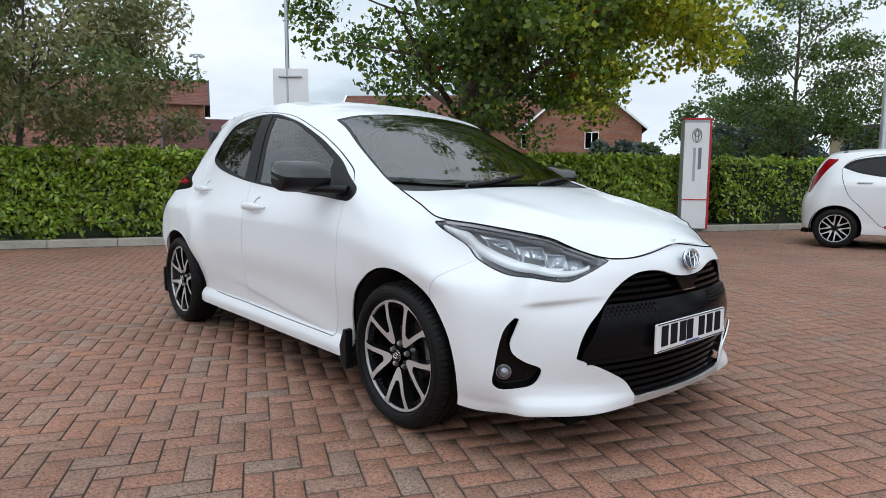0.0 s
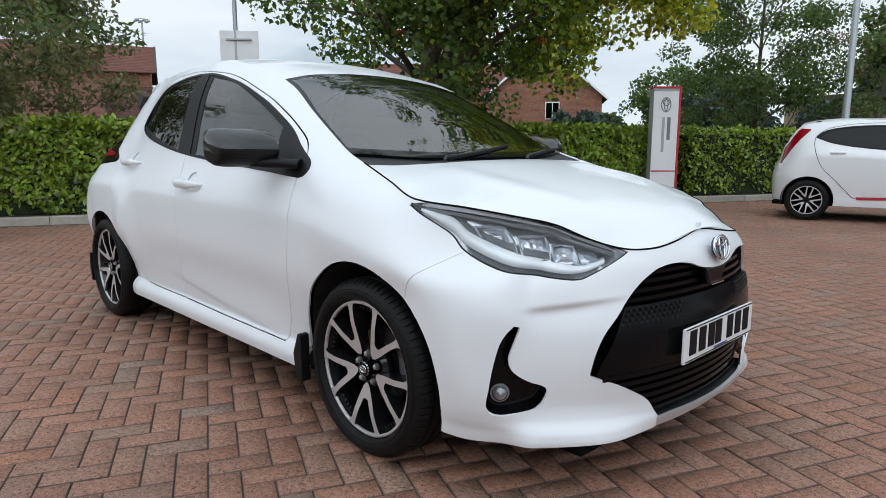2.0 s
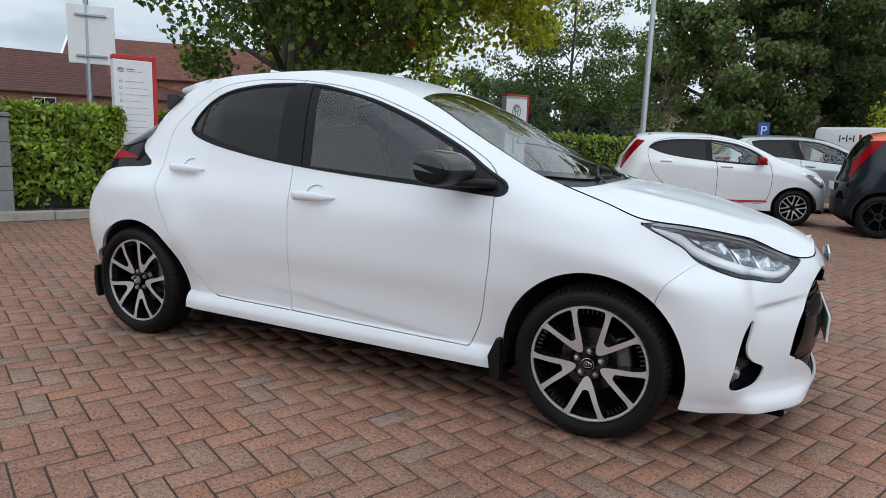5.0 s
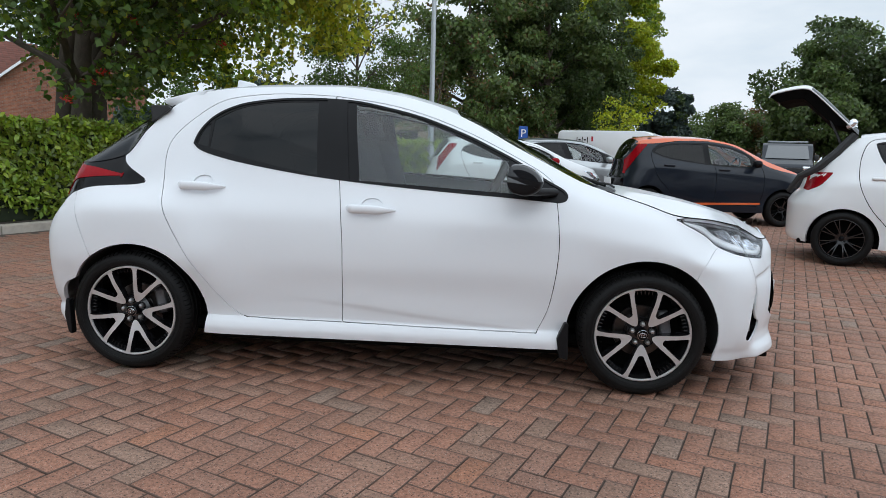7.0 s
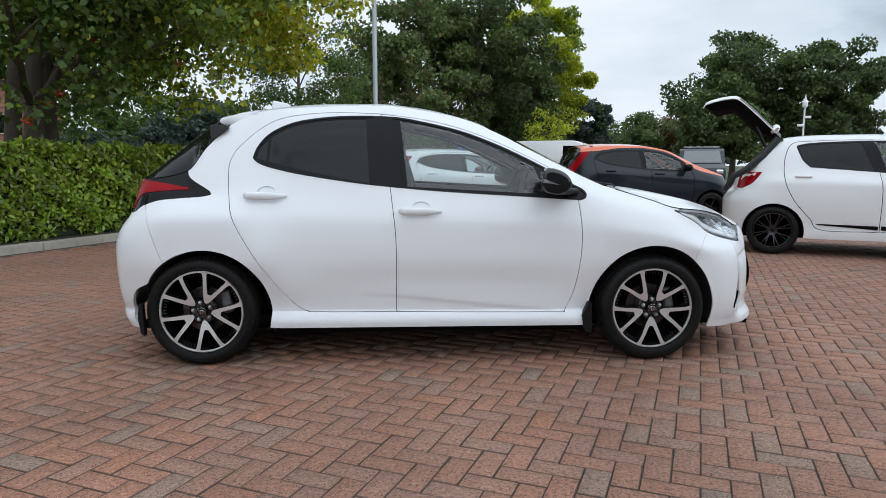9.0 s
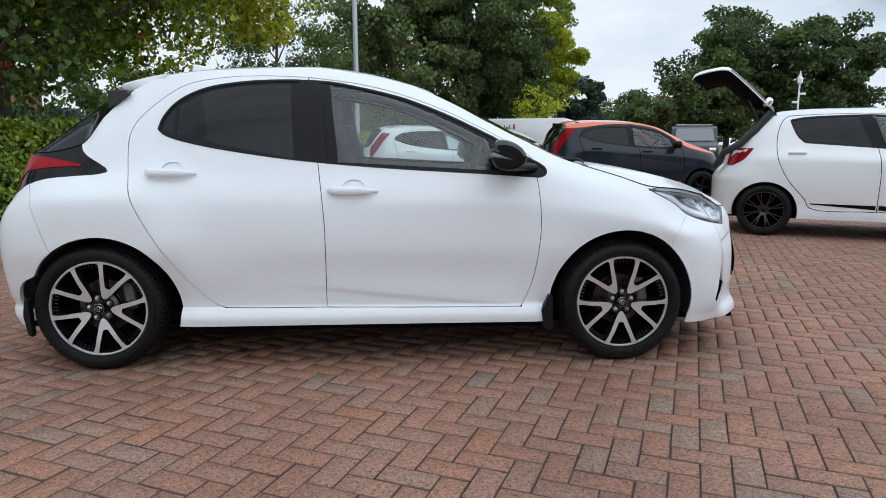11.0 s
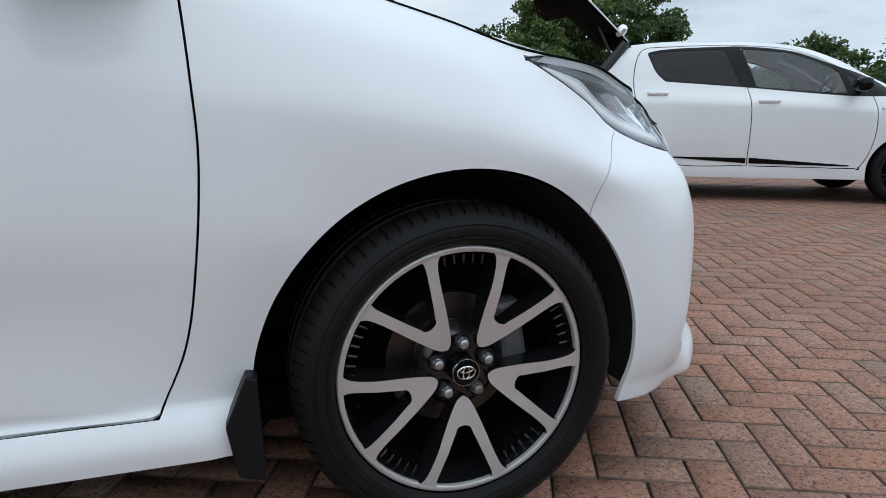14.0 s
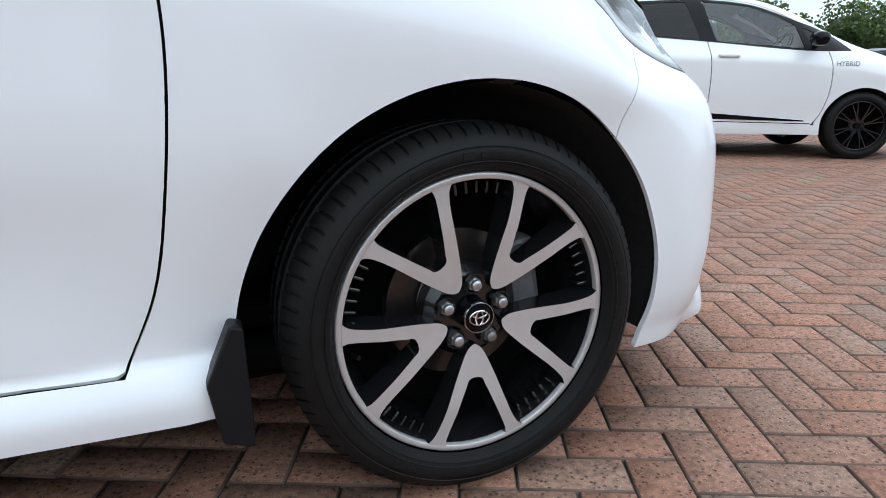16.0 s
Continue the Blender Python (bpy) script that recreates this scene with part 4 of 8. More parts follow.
DLO = [(-0.395, 0.940), (-0.388, 0.962), (-0.405, 0.986), (-0.463, 1.018), (-0.52, 1.050), (-0.609, 1.106), (-0.80, 1.201), (-0.90, 1.245), (-1.096, 1.317), (-1.287, 1.364), (-1.45, 1.394), (-1.65, 1.404), (-1.88, 1.395), (-2.07, 1.361), (-2.20, 1.298), (-2.265, 1.222), (-2.287, 1.160, 1), (-2.25, 1.130), (-2.096, 1.086), (-1.783, 1.033), (-1.51, 1.000), (-1.157, 0.971), (-0.65, 0.941), (-0.47, 0.929), (-0.42, 0.928)]
F_GLASS = [(-1.405, 1.003, 1), (-1.450, 1.376, 1), (-1.372, 1.366), (-1.19, 1.330), (-0.91, 1.228), (-0.68, 1.120, 1), (-0.62, 0.962, 1), (-0.92, 0.977)]
R_GLASS = [(-1.622, 1.022, 1), (-1.645, 1.386, 1), (-1.88, 1.377), (-2.06, 1.343), (-2.188, 1.282, 1), (-2.195, 1.142, 1), (-2.035, 1.103), (-1.78, 1.050)]
Q_GLASS = [(-2.208, 1.146, 1), (-2.206, 1.270, 1), (-2.250, 1.216), (-2.266, 1.160, 1)]
HEADLAMP = [(0.146, 0.862, 1), (0.211, 0.868), (0.335, 0.853), (0.46, 0.828), (0.67, 0.783), (0.920, 0.735, 1), (0.768, 0.677), (0.734, 0.667), (0.62, 0.675), (0.505, 0.691), (0.410, 0.717), (0.345, 0.746), (0.304, 0.780), (0.256, 0.807), (0.191, 0.839)]
GRILLE = [(1.60, 0.660, 1), (1.50, 0.660), (1.44, 0.662), (1.355, 0.672), (1.29, 0.687), (1.19, 0.697), (1.08, 0.690), (1.01, 0.667), (0.935, 0.623), (0.868, 0.563), (0.813, 0.511), (0.780, 0.455), (0.760, 0.392, 1), (0.840, 0.364), (0.945, 0.324), (1.008, 0.297), (1.062, 0.247, 1), (1.08, 0.230), (1.20, 0.229), (1.60, 0.226, 1)]
FOG = [(0.570, 0.538, 1), (0.562, 0.544, 1), (0.550, 0.538), (0.530, 0.505), (0.517, 0.444), (0.507, 0.362), (0.501, 0.300), (0.512, 0.283), (0.555, 0.283), (0.612, 0.298), (0.637, 0.348), (0.632, 0.361), (0.585, 0.384), (0.554, 0.416), (0.546, 0.451), (0.558, 0.498)]
TAIL_BLACK = [(-2.504, 0.960), (-2.506, 0.973), (-2.530, 0.989), (-2.565, 1.010), (-2.605, 1.032), (-2.642, 1.060), (-2.662, 1.100), (-2.75, 1.20, 1), (-3.90, 1.20), (-3.90, 0.905), (-3.05, 0.858), (-2.915, 0.862), (-2.86, 0.900), (-2.78, 0.926), (-2.66, 0.938), (-2.53, 0.949)]
TAIL_RED = [(-2.630, 0.984, 1), (-2.630, 0.992, 1), (-2.72, 1.010), (-2.84, 1.028), (-3.10, 1.024), (-3.14, 0.880, 1), (-2.962, 0.880, 1), (-2.930, 0.924), (-2.890, 0.957), (-2.82, 0.972), (-2.72, 0.981)]


def circle_dist(cx, cz, rx, rz, rf=None):
    """rf: the radius ahead of the middle, where it differs."""
    rf = rf or rx
    return lambda p: (1 - np.hypot((p[:, 0] - cx) / np.where(p[:, 0] > cx, rf, rx), (p[:, 1] - cz) / rz)) * min(rx, rz)


def wheel_well(car, x, hub_y, R, w_top, side, S=None, name="arch_liner"):
    """The dark liner over a wheel, open towards the outside; its edge keeps inside the body's skin."""
    prof = []
    for k in range(25):
        a = radians(-12 + 204 * k / 24)
        prof.append((x + R * math.cos(a), R * math.sin(a)))
    V, F = [], []
    for (px, pz) in prof:
        w = w_top if S is None else min(w_top, surf(S, px, 0.295 + pz)[1] - 0.022)
        V += [(px, side * w, 0.295 + pz), (px, side * (w_top - 0.30), 0.295 + pz)]
    for i in range(24):
        a = 2 * i
        F.append((a, a + 1, a + 3, a + 2) if side < 0 else (a + 2, a + 3, a + 1, a))
    n = len(V)
    V.append((x, side * (w_top - 0.30), 0.30))
    for i in range(24):
        F.append((2 * i + 1, n, 2 * i + 3))
    obj_from(name, V, F, M["liner"], car)


HANDLES = ((-1.337, 0.868), (-2.200, 0.952))


def build_hero():
    car = thing("hatchback_car", pose(0, 0, 0), "glossy white five-door hatchback parked on red brick paving", "car")
    S = Shell(HERO)
    A = S.side(0.010, 124)
    g = 0.0019
    d = {k: inside_dist(smooth_poly(v)) for k, v in (("fd", FRONT_DOOR), ("rd", REAR_DOOR), ("dlo", DLO), ("fg", F_GLASS), ("rg", R_GLASS), ("qg", Q_GLASS), ("hl", HEADLAMP), ("gr", GRILLE), ("fog", FOG), ("tb", TAIL_BLACK), ("tr", TAIL_RED))}
    arch_f, arch_r = circle_dist(-0.001, 0.295, 0.367, 0.379, 0.357), circle_dist(-2.533, 0.295, 0.360, 0.362)
    bl = pchip([(0.0, 0.20), (0.30, 0.20), (0.596, 0.232), (0.659, 0.262), (0.705, 0.318), (0.728, 0.352), (0.80, 0.50), (0.95, 0.56)])
    rl = pchip([(0.0, -2.70), (0.50, -2.72), (0.63, -2.765), (0.80, -2.825), (0.92, -2.86), (1.2, -2.9)])
    bump = lambda p: p[:, 0] - bl(p[:, 1])
    rear = lambda p: rl(p[:, 1]) - p[:, 0]
    sill = lambda p: 0.294 + 0.004 * (-p[:, 0] - 0.5) - p[:, 1]
    bpil = lambda p: 0.052 - np.abs(p[:, 0] + 1.53 + (p[:, 1] - 1.2) * 0.10)
    roof_l = pchip([(-2.6, 1.30), (-2.27, 1.36), (-2.03, 1.425), (-1.56, 1.452), (-1.07, 1.36), (-0.64, 1.145), (-0.4, 1.0)])
    for fn in (arch_f, arch_r, d["dlo"], d["fg"], d["rg"], d["qg"], d["hl"], d["gr"], d["fog"], d["tb"], d["tr"]):
        cut(A, fn)
    for k in ("fd", "rd"):
        for s in (g, -g):
            cut(A, lambda p, k=k, s=s: d[k](p) - s)
    for fn in (bump, rear):
        for s in (0.0012, -0.0012):
            cut(A, lambda p, fn=fn, s=s: fn(p) - s)
    cut(A, lambda p: d["hl"](p) + 0.004)
    cut(A, lambda p: d["dlo"](p) - 0.010)
    cut(A, bpil)
    cut(A, lambda p: p[:, 0] - 1.065)
    cut(A, lambda p: p[:, 1] - 0.240)
    cups = lambda p: np.maximum.reduce([1 - np.hypot((p[:, 0] - x - 0.004) / 0.054, (p[:, 1] - z - 0.014) / 0.038) for x, z in HANDLES]) * 0.04
    cut(A, cups)
    A[0].normal_update()
    R = regions(A, [
        ("fog", lambda p: d["fog"](p) > 0),
        ("hole", lambda p: (arch_f(p) > 0) | (arch_r(p) > 0) | (d["gr"](p) > 0)),
        ("front_glass", lambda p: d["fg"](p) > 0), ("rear_glass", lambda p: d["rg"](p) > 0), ("quarter_glass", lambda p: d["qg"](p) > 0),
        ("pillar", lambda p: (d["dlo"](p) > 0) & (bpil(p) > 0)),
        ("surround", lambda p: d["dlo"](p) > 0.010),
        ("moulding", lambda p: d["dlo"](p) > 0),
        ("headlamp", lambda p: d["hl"](p) > 0), ("lamp_gap", lambda p: d["hl"](p) > -0.004),
        ("tail_red", lambda p: d["tr"](p) > 0), ("tail_black", lambda p: d["tb"](p) > 0),
        ("handle_cup", lambda p: cups(p) > 0),
        ("front_door", lambda p: d["fd"](p) > g), ("rear_door", lambda p: d["rd"](p) > g),
        ("gap", lambda p: (np.abs(d["fd"](p)) <= g) | (np.abs(d["rd"](p)) <= g) | ((np.abs(bump(p)) <= 0.0012) & (p[:, 1] < 0.78)) | (np.abs(rear(p)) <= 0.0012)),
        ("chin", lambda p: (p[:, 0] > 1.065) & (p[:, 1] < 0.240)), ("front_bumper", lambda p: bump(p) > 0), ("rear_bumper", lambda p: rear(p) > 0),
        ("front_wing", lambda p: (p[:, 0] > -0.56) & (p[:, 1] < 1.02) & (sill(p) < 0)),
        ("side_skirt", lambda p: sill(p) > 0),
        ("rear_wing", lambda p: (p[:, 0] < -1.9) & (p[:, 1] < roof_l(p[:, 0]))),
        ("roof_side", lambda p: p[:, 1] > 0)])
    W, both = M["white"], (-1, 1)
    for name, mt, sh, fl in (("front_door", W, 0, 0.014), ("rear_door", W, 0, 0.014), ("front_wing", W, 0, 0.008), ("rear_wing", W, 0, 0.008), ("roof_side", W, 0, 0.010),
                             ("front_glass", M["glass_front"], -0.005, 0), ("rear_glass", M["glass_dark"], -0.005, 0), ("quarter_glass", M["glass_dark"], -0.005, 0),
                             ("pillar", M["black_trim"], 0.001, 0.012), ("surround", M["black_trim"], -0.003, 0.012), ("moulding", M["black_trim"], 0.002, 0.010)):
        for s in both:
            nm = {"front_glass": "front_window", "rear_glass": "rear_window", "quarter_glass": "quarter_window", "pillar": "pillar_trim", "surround": "window_frame", "moulding": "window_moulding"}.get(name, name)
            panel(nm, (s,), R[name], mt, car, sh, fl)
    for s in both:
        panel("side_skirt", (s,), [f for f in R["side_skirt"] if -2.3 < f.calc_center_median().x < -0.3], W, car, 0.0, 0.02)
        for x, z in HANDLES:
            panel("handle_cup", (s,), [f for f in R["handle_cup"] if abs(f.calc_center_median().x - x) < 0.2], W, car, -0.007, -0.0073)
        # near-black strip set back in the panel gaps paints their shade
        panel("door_seal", (s,), R["gap"], M["cavity"], car, -0.009, 0)
        panel("lamp_seal", (s,), R["lamp_gap"], M["black_trim"], car, -0.003, 0)
        hl = new("headlight")
        hl.parent = car
        hl["label"] = "clear headlight with chrome reflectors and white light guide"
        panel("lens", (s,), R["headlamp"], M["lens"], hl, 0.0, 0.006).visible_shadow = False
        build_lamp(hl, S, s, R["headlamp"], d["hl"])
        tl = new("tail_light")
        tl.parent = car
        panel("tail_lens", (s,), R["tail_red"], M["red_lamp"], tl, 0.003, 0.012, "red lens")
        panel("tail_trim", (s,), R["tail_black"], M["black_gloss"], tl, 0.0, 0.012)
    panel("front_bumper", both, R["front_bumper"], W, car, 0, 0.009)
    panel("rear_bumper", both, R["rear_bumper"], W, car, 0, 0.02)
    panel("chin_trim", both, R["chin"], M["alloy"], car, -0.002, 0.012, "bright chrome strip under the grille")
    # top sheet
    B = S.top(0.016, 46)
    cowl = pchip([(0.0, -0.070), (0.30, -0.085), (0.55, -0.125), (0.70, -0.185)])
    base = pchip([(0.0, -0.150), (0.30, -0.172), (0.50, -0.222), (0.62, -0.275), (0.70, -0.31)])
    head = pchip([(0.0, -0.965), (0.35, -0.955), (0.55, -0.925)])
    f_bon = lambda p: p[:, 0] - cowl(p[:, 1])
    f_base = lambda p: p[:, 0] - base(p[:, 1])
    f_head = lambda p: p[:, 0] - head(p[:, 1])
    f_tail = lambda p: p[:, 0] + 2.44
    eps = pchip([(-1.0, 0.53), (-0.9, 0.53), (-0.6, 0.596), (-0.28, 0.662), (0.2, 0.75)])
    f_frit = lambda p: np.minimum.reduce([eps(p[:, 0]) - 0.020 - p[:, 1], base(p[:, 1]) - 0.055 - p[:, 0], p[:, 0] - head(p[:, 1]) - 0.028])
    for fn in (f_bon, f_base, f_head, f_tail, f_frit):
        cut(B, fn)
    B[0].normal_update()
    T = regions(B, [("bonnet", lambda p: f_bon(p) > 0), ("cowl", lambda p: f_base(p) > 0), ("screen", lambda p: (f_head(p) > 0) & (f_frit(p) > 0)), ("frit", lambda p: f_head(p) > 0), ("roof", lambda p: f_tail(p) > 0), ("backlight", lambda p: p[:, 0] < 9)])
    panel("bonnet", both, T["bonnet"], W, car, 0.0, 0.016)
    panel("scuttle", both, T["cowl"], M["black_plastic"], car, -0.012, 0)
    ws = panel("windscreen", both, T["screen"], M["glass_screen"], car, 0.0, 0)
    panel("screen_border", both, T["frit"], M["black_gloss"], car, 0.0, 0.01)
    panel("roof", both, T["roof"], W, car, 0.0, 0.012)
    panel("rear_screen", both, T["backlight"], M["black_gloss"], car, 0.004, 0.016)
    # underside and arch liners; undertray and floor_pan added to darken the ground below
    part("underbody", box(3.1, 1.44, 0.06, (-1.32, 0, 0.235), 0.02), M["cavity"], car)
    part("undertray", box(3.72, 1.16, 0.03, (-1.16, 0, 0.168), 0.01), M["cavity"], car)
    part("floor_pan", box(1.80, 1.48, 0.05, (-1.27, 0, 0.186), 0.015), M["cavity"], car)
    for s in both:
        wheel_well(car, -0.001, 0.8, 0.374, 0.832, s, S)
        wheel_well(car, -2.533, 0.8, 0.358, 0.832, s, S)
        for x in (0.0, -2.56):
            wheel(car, x, s, 0.306, 0.231, 0.205, 0, 0.830, V_SPOKE, 5, M["alloy"], 0.0 if x == 0.0 else radians(11))
        # mud flaps
        for (x0, x1, z0, z1) in ((-0.358, -0.405, 0.352, 0.168), (-2.872, -2.895, 0.36, 0.175)):
            poly = [(x0 - 0.020, z0), (x0 - 0.002, z0 - 0.004), (x0 + 0.004, z1 + 0.02), (x0 + 0.002, z1), (x1 + 0.008, z1 + 0.012), (x1 - 0.008, (z0 + z1) / 2 + 0.01)]
            fl = prism(poly, 0.040, 0.004)
            bmesh.ops.translate(fl, vec=(0, -0.850 if s < 0 else 0.810, 0), verts=fl.verts)
            part("mud_flap", fl, M["black_trim"], car)
        build_mirror(car, s)
        for (x, z) in HANDLES:
            build_handle(car, S, x, z, s)
        # no real gap here: a near-black tube on the edge paints its shade
        seam = []
        for q in np.linspace(1.495, -0.19, 90):
            e = S.column(q, 2)[0][1]
            seam.append((e[0], s * e[1], e[2] + 0.0004))
        part("bonnet_seam", tube(seam, 0.0030, 6), M["cavity"], car)
    build_front(car, S, R)
    # wipers
    for (x0, y0, x1, y1) in ((-0.135, -0.30, -0.260, 0.20), (-0.140, 0.20, -0.275, 0.58)):
        pts = []
        for t in np.linspace(0, 1, 9):
            x, y = x0 + (x1 - x0) * t, y0 + (y1 - y0) * t
            pts.append((x, y, top_z(S, x, abs(y)) + 0.012))
        w = new("wiper")
        w.parent = car
        part("wiper_arm", tube([(-0.095, y0 - 0.06, 0.990), (-0.115, y0 - 0.03, 1.004)] + pts[1:6], 0.006, 6), M["black_plastic"], w)
        part("wiper_blade", tube([(p[0], p[1], p[2] - 0.008) for p in pts], 0.008, 6), M["rubber"], w)
    # roof spoiler and aerial
    prof = [(-2.34, 1.468), (-2.44, 1.450), (-2.555, 1.420), (-2.568, 1.408), (-2.560, 1.394), (-2.50, 1.372), (-2.40, 1.376)]
    V, F = [], []
    ys = np.linspace(-0.53, 0.53, 23)
    for y in ys:
        k = abs(y / 0.53)
        for (x, z) in prof:
            V.append((x + 0.07 * k ** 3, y, z - 0.034 * k ** 2.4))
    n = len(prof)
    for i in range(len(ys) - 1):
        for k in range(n):
            F.append((i * n + k, (i + 1) * n + k, (i + 1) * n + (k + 1) % n, i * n + (k + 1) % n))
    F += [tuple(range(n)), tuple(reversed(range(len(V) - n, len(V))))]
    obj_from("roof_spoiler", V, F, W, car)
    for s in both:
        fin = prism([(-2.430, 1.334), (-2.446, 1.350), (-2.536, 1.349), (-2.534, 1.262), (-2.500, 1.280)], 0.03, 0.004)
        bmesh.ops.translate(fin, vec=(0, s * 0.590 - 0.015, 0), verts=fin.verts)
        part("spoiler_fin", fin, M["black_plastic"], car)
    fin = prism([(-2.17, 1.492), (-2.20, 1.525), (-2.30, 1.545), (-2.31, 1.49)], 0.036, 0.01)
    bmesh.ops.translate(fin, vec=(0, -0.018, 0), verts=fin.verts)
    part("aerial_fin", fin, W, car)
    interior(car, -0.15, -2.60, 0.30, 0.72, 0.96)
    # headlining keeps the cabin dark above
    V, F = [], []
    for i, x in enumerate(np.linspace(-1.0, -2.4, 8)):
        for y in np.linspace(-0.5, 0.5, 7):
            V.append((x, y, top_z(S, x, abs(y)) - 0.03))
    F = [(i * 7 + j, i * 7 + j + 1, i * 7 + j + 8, i * 7 + j + 7) for i in range(7) for j in range(6)]
    obj_from("headlining", V, F, M["sign_grey"], car)
    A[0].free()
    B[0].free()
    return car


def top_z(S, x, y):
    """Height of the top sheet over (x, y)."""
    e = S.column(x, 2)[0][1]
    zc = float(S.zc(x))
    return zc - (zc - e[2]) * min(1.0, y / max(e[1], 1e-3)) ** 2.2


def surf(S, q, z):
    """Point of the side sheet at positive y."""
    P, zz = S.column(q, 140)
    return np.array([np.interp(z, zz, P[:, k]) for k in range(3)])


def build_lamp(hl, S, s, faces, dist):
    """Inside of a headlight: dark housing, white light guide along the lower edge, three reflector cups."""
    panel("housing", (s,), faces, M["lamp_bowl"], hl, -0.050, -0.049)
    path = [(0.185, 0.846), (0.25, 0.815), (0.305, 0.785), (0.345, 0.755), (0.41, 0.728), (0.51, 0.701), (0.61, 0.686), (0.70, 0.679), (0.76, 0.686), (0.82, 0.704)]
    C = smooth_poly(path, False, 6)
    V, F = [], []
    n = len(C)
    for i, (q, z) in enumerate(C):
        w = 0.006 + 0.028 * min(1, i / 10) * (1 if i < n * 0.38 else 1 - 0.80 * (i - n * 0.38) / (n * 0.62))
        for dz, dep in ((0.0, 0.005), (w, 0.009), (w, 0.040), (0.0, 0.040)):
            p = surf(S, q, z + dz)
            V.append((p[0] - dep * 0.7, s * (p[1] - dep * 0.8), p[2]))
    for i in range(n - 1):
        for k in range(4):
            F.append((4 * i + k, 4 * i + 4 + k, 4 * i + 4 + (k + 1) % 4, 4 * i + (k + 1) % 4))
    obj_from("light_guide", V, F, M["lamp_white"], hl)
    # dark slot between the light guide and the reflectors
    V, F = [], []
    for i, (q, z) in enumerate(C):
        w = 0.008 + 0.028 * min(1, i / 10) * (1 if i < n * 0.38 else 1 - 0.80 * (i - n * 0.38) / (n * 0.62))
        for dz, dep in ((w, 0.020), (w + 0.013, 0.026), (w + 0.013, 0.045)):
            p = surf(S, q, z + dz)
            V.append((p[0] - dep * 0.7, s * (p[1] - dep * 0.8), p[2]))
    F = [(3 * i + k, 3 * i + 3 + k, 3 * i + 4 + k, 3 * i + 1 + k) for i in range(n * 2 // 3) for k in range(2)]
    obj_from("lamp_slot", V, F, M["lamp_dark"], hl)
    # dark brow along the upper edge
    V, F = [], []
    brow = smooth_poly([(0.20, 0.856), (0.335, 0.838), (0.46, 0.812), (0.67, 0.767), (0.86, 0.733)], False, 6)
    for i, (q, z) in enumerate(brow):
        for dz, dep in ((0.0, 0.006), (-0.011, 0.012), (-0.011, 0.045)):
            p = surf(S, q, z + dz)
            V.append((p[0] - dep * 0.7, s * (p[1] - dep * 0.8), p[2]))
    for i in range(len(brow) - 1):
        for k in range(2):
            F.append((3 * i + k, 3 * i + 3 + k, 3 * i + 4 + k, 3 * i + 1 + k))
    obj_from("lamp_brow", V, F, M["lamp_dark"], hl)
    # three slanted reflector boxes, each with an inner lens block and a bright rim
    for (q0, z0, w, h) in ((0.430, 0.766, 0.078, 0.078), (0.540, 0.745, 0.082, 0.070), (0.655, 0.724, 0.090, 0.056), (0.752, 0.716, 0.070, 0.034)):
        V, F = [], []
        for k, dep in ((1.0, 0.010), (0.93, 0.008), (0.86, 0.012), (0.70, 0.036), (0.40, 0.030), (0.20, 0.040), (0.0, 0.038)):
            for (u, v) in ((-0.5, -0.5), (0.0, -0.54), (0.5, -0.5), (0.54, 0.0), (0.5, 0.5), (0.0, 0.54), (-0.5, 0.5), (-0.54, 0.0)):
                p = surf(S, q0 + w * k * u - 0.95 * h * k * v, z0 + h * k * v)
                V.append((p[0] - dep * 0.75, s * (p[1] - dep * 0.9), p[2]))
        for j in range(6):
            for k in range(8):
                F.append((8 * j + k, 8 * j + (k + 1) % 8, 8 * j + 8 + (k + 1) % 8, 8 * j + 8 + k))
        obj_from("reflector", V, F, M["silver_plastic"], hl, False)


